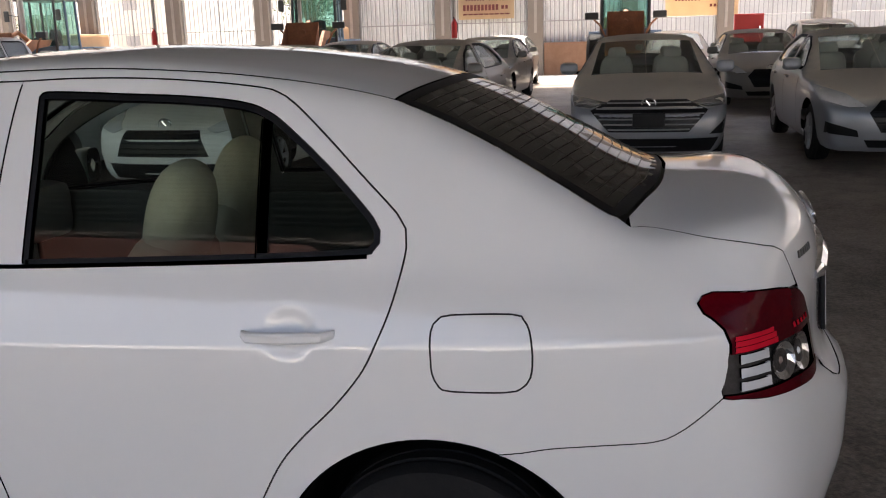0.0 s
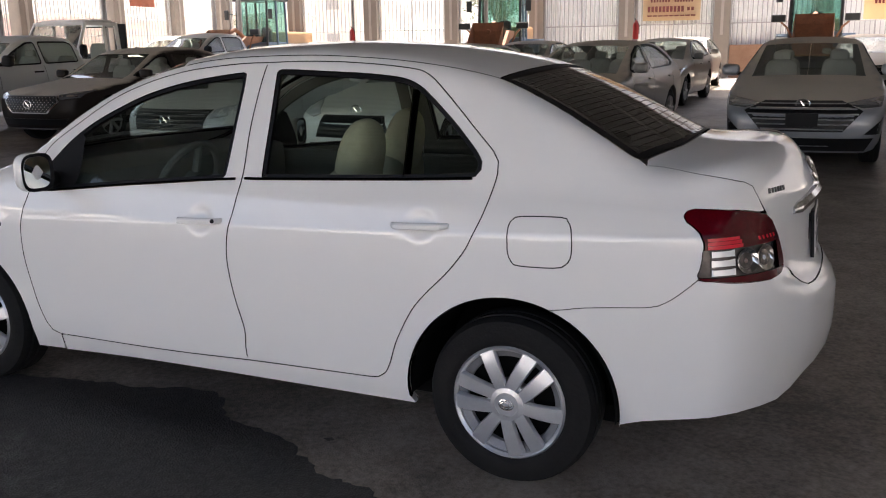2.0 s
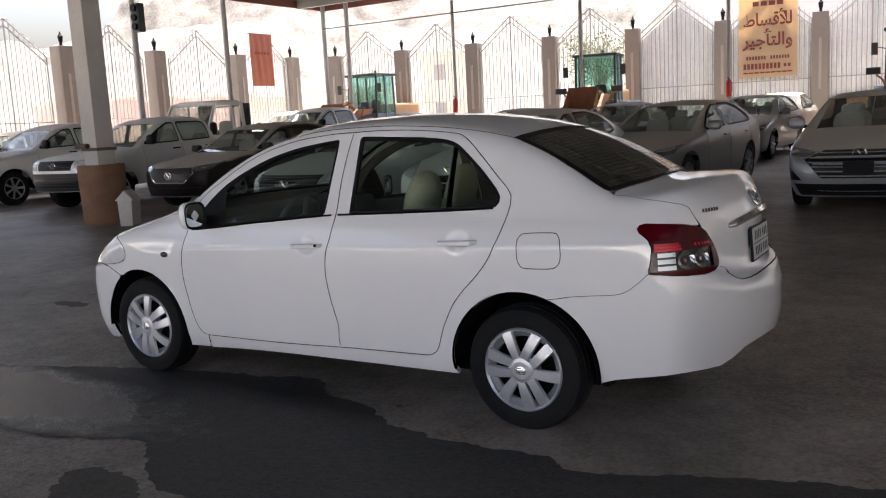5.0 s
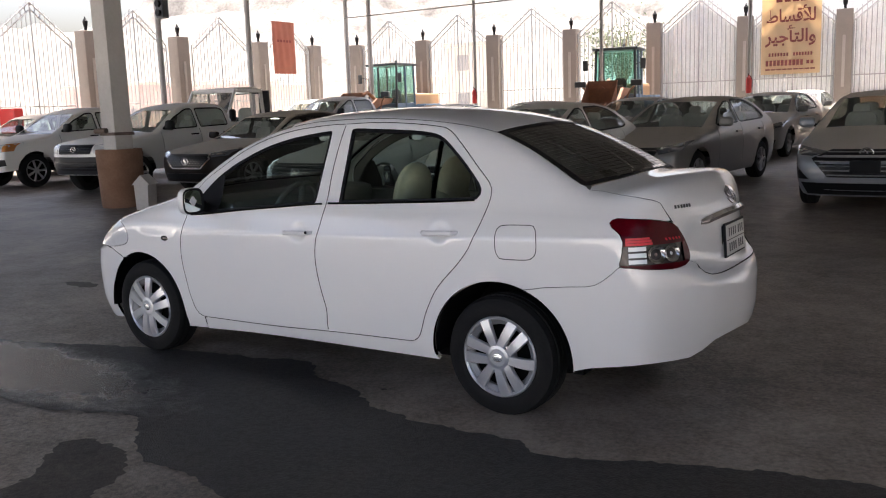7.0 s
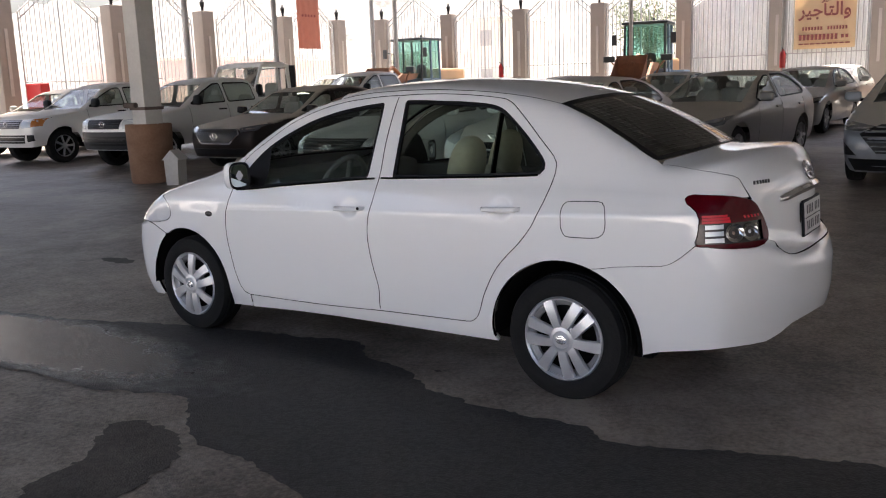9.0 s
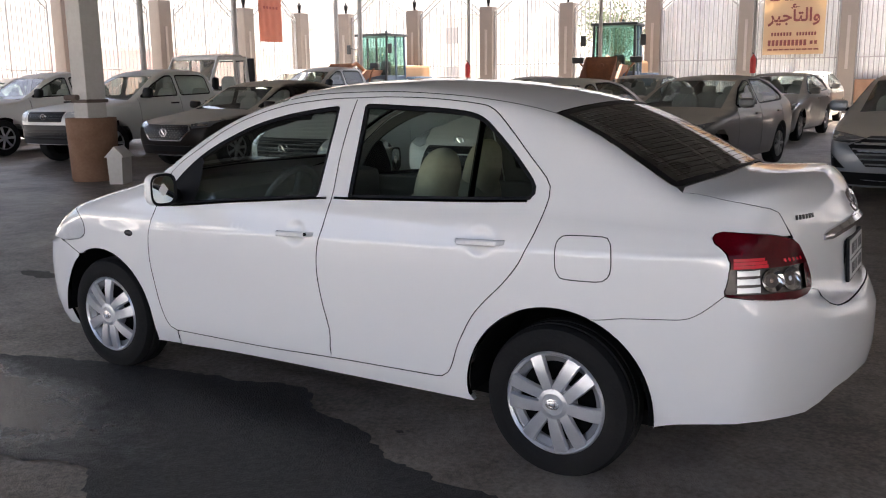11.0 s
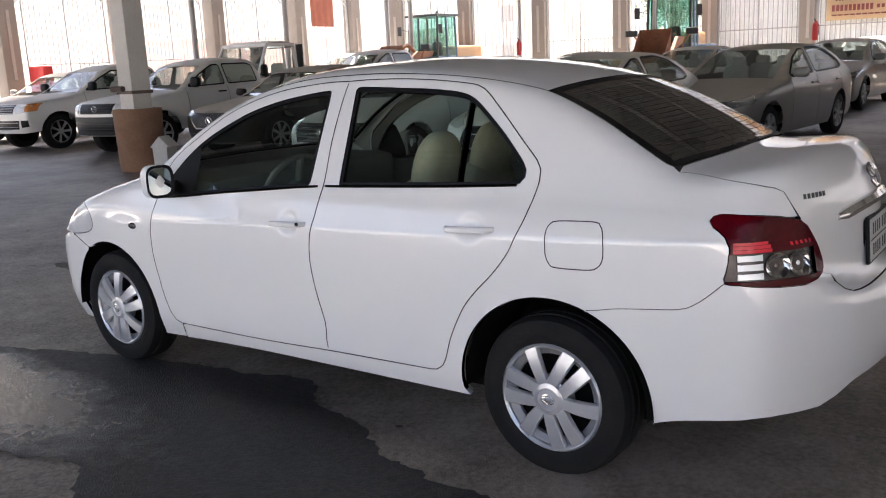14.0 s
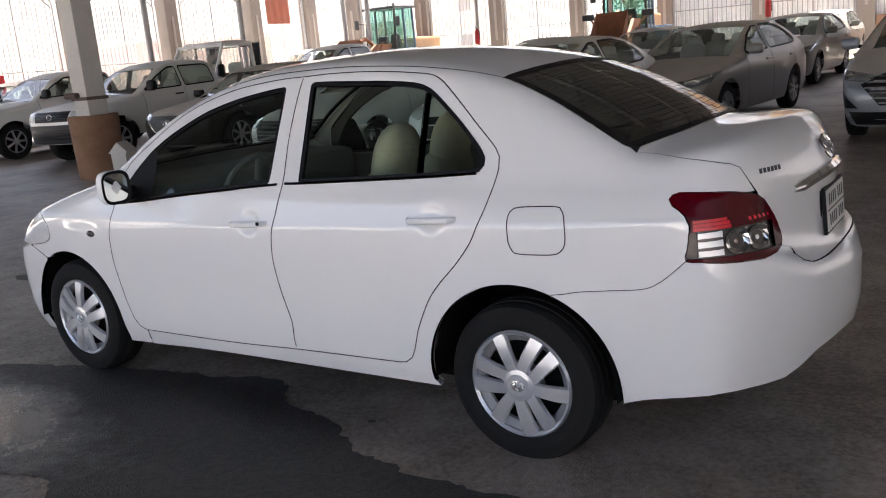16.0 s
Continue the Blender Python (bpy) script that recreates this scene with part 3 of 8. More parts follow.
def column(x, y):
    z = ground_z(y)
    e = group_root("column", pose(x, y, z), "square white column on a round brown plastered base", "column", "canopy columns")
    bm = bmesh.new()
    box(bm, -0.17, 0.17, -0.17, 0.17, 0.95, CZ - 0.33 - z)
    part("shaft", bm, M_POST, e, "off-white painted square shaft", bevel=0.012)
    bm = bmesh.new()
    lathe(bm, [(0.0, 0.0), (0.33, 0.0), (0.345, 0.05), (0.375, 0.93), (0.37, 0.97), (0.0, 0.97)], 28, pose(0, 0, 0, 90) @ Matrix.Diagonal((1, 1, -1, 1)))
    part("base", bm, M_BASE, e, "scuffed brown plastered drum", smooth=True)
    bm = bmesh.new()
    for s in (-1, 1):
        box(bm, -0.19, 0.19, s * 0.185 - 0.012, s * 0.185 + 0.012, 1.2, 1.25)
        box(bm, s * 0.185 - 0.012, s * 0.185 + 0.012, -0.19, 0.19, 1.2, 1.25)
    cyl(bm, (-0.28, -0.21, 1.28), (0.0, -0.21, 1.28), 0.045)
    part("clamp", bm, mat("rusty_clamp", (0.16, 0.12, 0.10), 0.8, 0.3, var=0.5, scale=20), e, "rusty clamp with a pipe stub")
    return e


col = column(-10.55, 4.98)
for x, y in ((6.5, 15.5), (6.5, -8.0), (-10.4, -8.0), (15, 4.95), (24, 15.5), (24, -8.0)):
    copy_thing(col, pose(x, y, ground_z(y)))

# white arrow-shaped marker beside the column
bm = bmesh.new()
prof = [(-0.10, 0), (0.10, 0), (0.115, 0.40), (0.155, 0.40), (0.0, 0.56), (-0.155, 0.40), (-0.115, 0.40)]
f0 = [bm.verts.new((x, -0.17, z)) for x, z in prof]
f1 = [bm.verts.new((x, 0.17, z)) for x, z in prof]
bm.faces.new(f0)
bm.faces.new(f1[::-1])
for i in range(len(prof)):
    j = (i + 1) % len(prof)
    bm.faces.new((f0[i], f0[j], f1[j], f1[i]))
marker = part("marker_box", bm, M_POST, bevel=0.006)
marker.matrix_basis = pose(-9.78, 4.85, ground_z(4.85) + 0.006, 0, 0, 28)
tagged(marker, "white pointed box standing on the asphalt beside the column", "marker")

# fence: piers, gates
PIER_H = 4.5


def pier(x, y, turn):
    z = ground_z(y)
    e = group_root("fence_pier", pose(x, y, z, 0, 0, turn), "tall beige rendered fence pier with a lantern on top", "pier", "fence piers")
    bm = bmesh.new()
    box(bm, -0.27, 0.27, -0.27, 0.27, 0, PIER_H - z)
    part("shaft", bm, M_PIER, e, bevel=0.02)
    bm = bmesh.new()
    box(bm, -0.05, 0.05, -0.295, -0.271, 1.5, PIER_H - z - 0.9)
    part("groove", bm, M_GROOVE, e, "slightly paler upright inlay", bevel=0.006)
    bm = bmesh.new()
    t = PIER_H - z
    cyl(bm, (0, 0, t), (0, 0, t + 0.12), 0.05)
    lathe(bm, [(0.0, 0.10), (0.04, 0.11), (0.07, 0.17), (0.085, 0.31), (0.09, 0.325), (0.035, 0.40), (0.015, 0.47), (0.0, 0.48)], 10, Matrix.Translation((0, 0, t)) @ pose(0, 0, 0, 90))
    part("lantern", bm, M_BLACK, e, "small dark lantern", smooth=True)
    return e


SPAN, SKEW = 3.29, 7.7


def front_y(x):
    """The front fence runs a little askew."""
    return 27.1 + 0.135 * (x + 22.95)


PIERS_F = [-22.95 + SPAN * i for i in range(12)]
first = pier(PIERS_F[0], front_y(PIERS_F[0]), SKEW)
for x in PIERS_F[1:]:
    copy_thing(first, pose(x, front_y(x), ground_z(front_y(x)), 0, 0, SKEW))
PIERS_L = [25.5, 22.2, 18.05, 14.2, 10.3, 6.4, 2.5, -1.4, -5.3]
side_pier = pier(-24.2, PIERS_L[0], 90)
for y in PIERS_L[1:]:
    z = ground_z(y)
    e = pier(-24.2, y, 90)


def gate(w):
    e = group_root("fence_gate", pose(0, 0, 0), "white wrought-iron gate with a peaked top and thin bars", "gate", "fence gates")
    h, peak = PIER_H - 0.5, 1.15
    top = lambda x: h + peak * (1 - abs(x) / (w / 2))
    n = 17
    bm = bmesh.new()
    for d in (0.0, -0.22):
        tubes(bm, [(-w / 2, 0, h + d), (0, 0, h + peak + d)], 0.028, 6)
        tubes(bm, [(w / 2, 0, h + d), (0, 0, h + peak + d)], 0.028, 6)
    for z in (0.25, 1.9):
        tubes(bm, [(-w / 2, 0, z), (w / 2, 0, z)], 0.02, 6)
    for s in (-1, 1):
        tubes(bm, [(s * w / 2, 0, 0.0), (s * w / 2, 0, h)], 0.03, 6)
    tubes(bm, [(0, 0, 0.0), (0, 0, h + peak)], 0.03, 6)
    for k in range(3):
        c = h + peak - 0.12 - 0.05 * k
        for s in (-1, 1):
            tubes(bm, [(s * 0.15 * k, 0, c - 0.14 * k), (s * (0.15 * k + 0.17), 0, c + 0.16 - 0.14 * k)], 0.014, 5)
    part("frame", bm, M_IRON, e)
    for k in range(n):
        x = -w / 2 + w * (k + 0.5) / n
        if abs(x) < 0.05:
            continue
        bm = bmesh.new()
        z = top(x) + 0.12
        tubes(bm, [(x, 0, 0.05), (x, 0, z)], 0.016, 5)
        part("bar", bm, M_IRON, e)
    return e


g = gate(SPAN - 0.56)
for i in range(11):
    x = PIERS_F[i] + SPAN / 2
    m = pose(x, front_y(x), ground_z(front_y(x)), 0, 0, SKEW)
    if i:
        copy_thing(g, m)
    else:
        g.matrix_basis = m
g2 = gate(3.9 - 0.58)
ends = PIERS_L
g2.matrix_basis = pose(-24.2, (ends[0] + ends[1]) / 2, ground_z(24), 0, 0, 90) @ Matrix.Diagonal(((ends[0] - ends[1] - 0.58) / 3.32, 1, 1, 1))
for y0, y1 in zip(ends[1:], ends[2:]):
    copy_thing(g2, pose(-24.2, (y0 + y1) / 2, ground_z((y0 + y1) / 2), 0, 0, 90) @ Matrix.Diagonal(((y0 - y1 - 0.58) / 3.32, 1, 1, 1)))

# what closes the place further off
bm = bmesh.new()
box(bm, -9.5, 40, 34, 46, 0.3, 9.0)
house = tagged(part("white_building", bm, M_WALL, bevel=0.03), "plain white rendered building behind the fence", "building")
for x in (-6.2, -1.5, 3.2, 7.9):
    bm = bmesh.new()
    box(bm, x - 0.55, x + 0.55, 33.9, 34.2, 4.6, 7.0)
    part("window", bm, M_PIER, house, "beige shuttered window", bevel=0.02)
# unseen walls, added; the right one keeps light off the sedan's tail
for name, c in (("wall_back", (-60, 60, -40.3, -40, 0, 5)), ("wall_right", (37.3, 37.6, -40, 60, 0, 6.2))):
    bm = bmesh.new()
    box(bm, *c)
    tagged(part(name, bm, M_WALL), "plain pale wall added out of view to close the yard", "wall", kind="structure")
# stony hill
bm = bmesh.new()
n, w = 90, 110
cols = []
for i in range(w):
    u = i / (w - 1)
    col_ = []
    for j in range(n):
        v = j / (n - 1)
        x = -260 + 300 * u
        y = 60 + 150 * v + 60 * u
        hgt = 72 * v ** 0.9 * (1 - 0.55 * u) * (0.6 + 0.4 * noise.noise(Vector((x * 0.02, y * 0.02, 0))))
        hgt += 6 * noise.noise(Vector((x * 0.08, y * 0.08, 3))) * v + 2.5 * noise.noise(Vector((x * 0.2, y * 0.2, 5))) * v
        col_.append(bm.verts.new((x, y, max(0.5, hgt))))
    cols.append(col_)
for i in range(w - 1):
    for j in range(n - 1):
        bm.faces.new((cols[i][j], cols[i + 1][j], cols[i + 1][j + 1], cols[i][j + 1]))
tagged(part("hill", bm, mat("pale_rock", (0.27, 0.25, 0.225), 0.95, var=1.0, scale=0.16, bump=0.8, bump_scale=0.5, second=(0.10, 0.09, 0.082)), smooth=True), "pale bare rocky hillside in haze", "hill", kind="structure")

# ---------- the white sedan ----------
HANDLES = ((-0.295, 0.889), (-1.205, 0.848))
CAR = Shape(
    side=[(0.10, 0.70), (0.16, 0.765), (0.22, 0.795), (0.32, 0.826), (0.5, 0.838), (0.7, 0.845), (0.8, 0.8445), (0.862, 0.8418), (0.868, 0.8405), (0.874, 0.8385), (0.90, 0.8282), (0.95, 0.808), (1.0, 0.780), (1.1, 0.735), (1.2, 0.69), (1.3, 0.642), (1.38, 0.602), (1.46, 0.56)],
    taper=[(-3.4, 0.12), (-3.1, 0.065), (-2.8, 0.03), (-2.55, 0.015), (-2.2, 0.006), (-1.5, 0.0), (-1.0, 0.0), (-0.5, 0.006), (0, 0.022), (0.3, 0.048), (0.5, 0.078), (0.7, 0.12), (0.95, 0.19)],
    top=[(-3.36, 0.67), (-3.25, 0.745), (-3.1, 0.82), (-2.9, 0.897), (-2.6, 0.977), (-2.35, 1.04), (-2.2, 1.10), (-1.95, 1.265), (-1.7, 1.39), (-1.45, 1.463), (-1.2, 1.494), (-0.9, 1.50), (-0.6, 1.485), (-0.35, 1.456),
         (-0.15, 1.416), (0.05, 1.345), (0.25, 1.25), (0.40, 1.172), (0.46, 1.147), (0.52, 1.14), (0.65, 1.142), (0.75, 1.137), (0.82, 1.115), (0.88, 1.06)],
    crown=[(-3.4, 0.14), (-2.4, 0.10), (-1.9, 0.12), (-0.9, 0.13), (0, 0.17), (0.4, 0.18), (0.7, 0.09)],
    tail=[(0.12, 0.88), (0.2, 0.92), (0.35, 0.96), (0.5, 0.985), (0.6, 0.985), (0.66, 0.965), (0.70, 0.92), (0.76, 0.90), (0.95, 0.888), (1.0, 0.876), (1.05, 0.855), (1.1, 0.825)],
    nose=[(0.12, -3.25), (0.2, -3.31), (0.35, -3.355), (0.5, -3.365), (0.62, -3.35), (0.7, -3.30), (0.8, -3.19), (0.9, -3.05)],
    tail_side=[(0.12, 0.88), (0.2, 0.92), (0.35, 0.958), (0.5, 0.972), (0.6, 0.962), (0.7, 0.938), (0.78, 0.916), (0.88, 0.898), (0.95, 0.886), (1.0, 0.875), (1.05, 0.855), (1.1, 0.825)],
    dents=[(x, z, 0.050, 0.044, 0.016) for x, z in HANDLES],
    band=([(-2.2, 0.80), (-1.2, 0.845), (-0.4, 0.868), (0.1, 0.893), (0.55, 0.905)], [(-2.3, 0.010), (-0.6, 0.011), (-0.1, 0.014), (0.15, 0.020), (0.4, 0.016), (0.6, 0.008)], 0.24),
)
ROUND, TAIL, NOSE, BOOT = Round(CAR), End(CAR, 0.1, 1), End(CAR, -2.4, -1), Slant(CAR, (0.0, 0.0, 0.45))
sedan = group_root("sedan_car", pose(0, 0, 0), "clean white four-door sedan parked on the asphalt under the canopy", "car")

ARCH_R = arc(0.012, 0.30, 0.368, 195, -7, 40)
ARCH_F = arc(-2.555, 0.29, 0.362, -14, 122, 36)
GAP_FENDER = smooth_line([(-2.113, 0.91), (-2.134, 0.835), (-2.158, 0.755), (-2.163, 0.67), (-2.158, 0.596), (-2.142, 0.51), (-2.122, 0.42), (-2.09, 0.335), (-2.065, 0.305), (-2.02, 0.29)])
GAP_SILL = smooth_line([(-2.02, 0.29), (-1.43, 0.297), (-1.033, 0.312), (-0.82, 0.317), (-0.5, 0.322)], 0.04)
GAP_SILL_F, GAP_SILL_R = GAP_SILL[GAP_SILL[:, 0] < -1.033], GAP_SILL[GAP_SILL[:, 0] >= -1.034]
GAP_B = smooth_line([(-1.033, 0.312), (-1.036, 0.36), (-1.032, 0.436), (-1.06, 0.547), (-1.078, 0.646), (-1.084, 0.72), (-1.077, 0.793), (-1.058, 0.878), (-1.042, 1.014), (-1.049, 1.163), (-1.047, 1.30), (-1.04, 1.417)])
GAP_C = smooth_line([(-0.5, 0.322), (-0.47, 0.326), (-0.442, 0.345), (-0.42, 0.384), (-0.395, 0.459), (-0.366, 0.521), (-0.324, 0.595), (-0.272, 0.657), (-0.199, 0.73), (-0.141, 0.80), (-0.11, 0.853), (-0.077, 0.934),
                     (-0.061, 1.0), (-0.051, 1.06), (-0.055, 1.098), (-0.076, 1.128), (-0.161, 1.206), (-0.253, 1.290), (-0.333, 1.356), (-0.379, 1.381), (-0.421, 1.392), (-0.554, 1.407), (-0.722, 1.418), (-0.896, 1.421), (-1.04, 1.417)])
GAP_A = smooth_line([(-1.04, 1.417), (-1.14, 1.415), (-1.27, 1.405), (-1.43, 1.385), (-1.60, 1.343), (-1.76, 1.28), (-1.92, 1.18), (-2.05, 1.085), (-2.105, 0.97), (-2.113, 0.91)])
WIN_F = smooth_line([(-1.128, 1.378), (-1.124, 1.372), (-1.118, 1.30), (-1.118, 1.08), (-1.122, 1.012), (-1.130, 1.003), (-1.20, 0.995), (-1.384, 0.978), (-1.629, 0.956), (-1.913, 0.926), (-2.07, 0.912), (-2.05, 0.985), (-1.94, 1.105), (-1.835, 1.181), (-1.705, 1.247), (-1.575, 1.299), (-1.412, 1.341), (-1.25, 1.367), (-1.14, 1.379)], 0.015, True)
WIN_R = smooth_line([(-0.983, 1.380), (-0.978, 1.387), (-0.966, 1.390), (-0.90, 1.389), (-0.766, 1.383), (-0.598, 1.375), (-0.463, 1.361), (-0.391, 1.338), (-0.328, 1.296), (-0.236, 1.222), (-0.168, 1.159), (-0.128, 1.118), (-0.112, 1.094), (-0.111, 1.069), (-0.125, 1.052), (-0.155, 1.045), (-0.397, 1.032), (-0.90, 1.0115), (-0.948, 1.009), (-0.955, 1.012), (-0.957, 1.02), (-0.961, 1.09), (-0.968, 1.221), (-0.978, 1.33)], 0.015, True)
DITCH = np.array([(-2.20, -0.690), (-2.0, -0.652), (-1.75, -0.612), (-1.45, -0.572), (-1.2, -0.558), (-0.9, -0.553), (-0.6, -0.550), (-0.3, -0.545), (-0.118, -0.537)])
GLASS_L = np.array([(-0.118, -0.537), (0.069, -0.567), (0.276, -0.608), (0.365, -0.622), (0.383, -0.617)])
GLASS_B = np.array([(0.383, -0.617), (0.40, -0.59), (0.436, -0.44), (0.475, -0.26), (0.492, 0.0)])
GLASS_T = np.array([(-0.118, -0.537), (-0.095, -0.35), (-0.08, -0.18), (-0.076, 0.0)])
LAMP = smooth_line([(0.544, 0.975), (0.553, 0.989), (0.573, 0.996), (0.682, 0.989), (0.742, 0.973), (0.765, 0.959), (0.779, 0.938), (0.797, 0.885), (0.812, 0.822), (0.821, 0.771), (0.816, 0.755), (0.797, 0.749), (0.749, 0.752), (0.696, 0.758),
                    (0.641, 0.767), (0.599, 0.774), (0.606, 0.826), (0.609, 0.872), (0.603, 0.908), (0.584, 0.934), (0.556, 0.955)], 0.015, True)


def lz(z):
    """Heights on the rear lamp."""
    return 0.768 + (z - 0.774) * 0.94


LAMP[:, 1] = lz(LAMP[:, 1])


def tail_points(xz):
    """Points of the rear corner, from x and z."""
    xz = np.array(xz, float)
    out = []
    a = np.radians(np.linspace(2, 88, 400))
    for x, z in xz:
        o = np.tile([0.1, 0.0, z], (len(a), 1))
        ring = CAR.cast(o, np.stack([np.sin(a), -np.cos(a), 0 * a], 1))
        out.append(ring[np.abs(ring[:, 0] - x).argmin()])
    return np.array(out)


LAMP3 = tail_points(LAMP)
BUMP_LINE = smooth_line([(0.152, 0.640), (0.201, 0.646), (0.26, 0.657), (0.36, 0.666), (0.464, 0.674), (0.508, 0.690), (0.549, 0.720), (0.599, 0.766)])
top_ = CAR.on_top
side_ = CAR.on_side
DITCH3, GLASSL3, GLASSB3, GLASST3 = (top_(smooth_line(q, 0.03)) for q in (DITCH, GLASS_L, GLASS_B, GLASS_T))
BOOT_TOP = np.concatenate([top_([(0.383, -0.617)]), side_(smooth_line([(0.41, 1.092), (0.48, 1.082), (0.56, 1.074), (0.64, 1.064), (0.70, 1.050)], 0.02))])
BOOT_SIDE = np.concatenate([tail_points([(0.722, 1.035), (0.742, 0.995), (0.765, lz(0.965))]), LAMP3[(LAMP[:, 1] < lz(0.962)) & (LAMP[:, 0] > 0.764) & (LAMP[:, 1] > lz(0.765))]])
boot_low = CAR.on_end(smooth_line([(-0.412, 0.75), (-0.413, 0.725), (-0.405, 0.706), (-0.375, 0.694), (-0.25, 0.688), (0.0, 0.690)], 0.02), 1)


def both(name, data, material, label="", names=None, parent=None):
    """Links a piece for either side of the car; gives the two objects."""
    V, faces, N = data
    return [link(name, V, faces, material, parent[k] if parent else sedan, N, k == 1, label) for k in (0, 1)]


def mirror_line(q):
    return np.concatenate([q, (q * (1, -1, 1))[::-1][1 if abs(q[-1][1]) < 1e-6 else 0 :]])


# doors with window openings
E0 = 0.0024
_x = np.arange(-2.2, 0.62, 0.02)
_w = spline(_x, CAR.band[1])
CREASE = side_(np.concatenate([np.stack([_x, spline(_x, CAR.band[0]) - d * _w + e], 1) for d, e in ((0, 0.006), (0, -0.001), (0.5, 0), (1, 0.001), (1, -0.008), (1, -0.02))]))
front_outline = side_(np.concatenate([GAP_FENDER, GAP_SILL_F[1:], GAP_B[:-1], GAP_A[:-1]]))
rear_outline = side_(np.concatenate([GAP_SILL_R[:-1], GAP_C[:-1], GAP_B[::-1][:-1]]))
WINF3, WINR3 = side_(WIN_F), side_(WIN_R)


def spot(i):
    q = ROUND.uv(side_([HANDLES[i]]))[0]
    return (q[0], q[1], 0.10, 0.008)


fdoor = both("front_door", sheet(CAR, ROUND, front_outline, [WINF3], 0.035, E0, rim=0.02, spots=[spot(1)], extra=CREASE), M_WHITE, "white front door with a dark window")
rdoor = both("rear_door", sheet(CAR, ROUND, rear_outline, [WINR3], 0.035, E0, rim=0.02, spots=[spot(0)], extra=CREASE), M_WHITE, "white rear door with a dark window")
# cloth and vinyl on the inner side of the doors, seen through the windows
for doors_, line_, hole_ in ((fdoor, front_outline, WINF3), (rdoor, rear_outline, WINR3)):
    for k, (V, faces, N) in enumerate([sheet(CAR, ROUND, line_, [ROUND.xyz(inset(ROUND.uv(hole_), 0.010))], 0.06, 0.006, off=-0.030)] * 2):
        link("door_lining", V, [tuple(reversed(f)) for f in faces], M_CARD, doors_[k], -N, k == 1, "dull beige inner door trim")
# side frame: roof rail, quarter and sill in one
lamp_top = LAMP3[: int(np.argmax((LAMP[:, 1] < lz(0.962)) & (LAMP[:, 0] > 0.7)))][::-1]
lamp_front = LAMP3[(LAMP[:, 0] < 0.612) & (LAMP[:, 1] < lz(0.957))][::-1]
lamp_front = lamp_front[np.argsort(-lamp_front[:, 2])]
frame_outline = np.concatenate([
    DITCH3[:-1], GLASSL3[:-1], BOOT_TOP, tail_points([(0.722, 1.035), (0.742, 0.995), (0.760, lz(0.972))]),
    lamp_top, lamp_front, side_(BUMP_LINE[::-1]), side_(np.array([q for q in ARCH_R if q[0] < 0.15 and q[1] > 0.238])[::-1]),
    side_(smooth_line([(-0.335, 0.238), (-1.0, 0.238), (-1.6, 0.23), (-2.03, 0.210)], 0.05)), side_([(-2.018, 0.285)]),
    side_(GAP_SILL[1:-1]), side_(GAP_C[:-1]), side_(GAP_A),
    side_([(-2.135, 0.965), (-2.19, 1.01)]),
])
V, faces, N = sheet(CAR, ROUND, frame_outline, [], 0.06, 0.004, off=-0.030)
both("frame_lining", (V, [tuple(reversed(f)) for f in faces], -N), M_LINER, "dull inner trim of the side panel")
both("side_frame", sheet(CAR, ROUND, frame_outline, [], 0.035, 0.0016, rim=0.02, extra=CREASE), M_WHITE, "white side panel with roof rail, rear quarter and sill")

# fuel flap lies in the quarter as a thin proud lid with a dark joint
FUEL = smooth_line([(0.014, 0.863), (0.013, 0.921), (0.026, 0.944), (0.055, 0.954), (0.181, 0.957), (0.204, 0.947), (0.218, 0.924), (0.225, 0.878), (0.221, 0.831), (0.202, 0.806), (0.169, 0.796), (0.056, 0.795), (0.030, 0.805), (0.016, 0.834)], 0.012, True) - (0.0, 0.017)
V, faces, N = sheet(CAR, ROUND, side_(FUEL), [ROUND.xyz(inset(ROUND.uv(side_(FUEL)), 0.004))], 0.05, off=0.0012)
link("fuel_flap", V, faces, M_GAP, sedan, N, False, "fuel flap joint on the rear quarter")

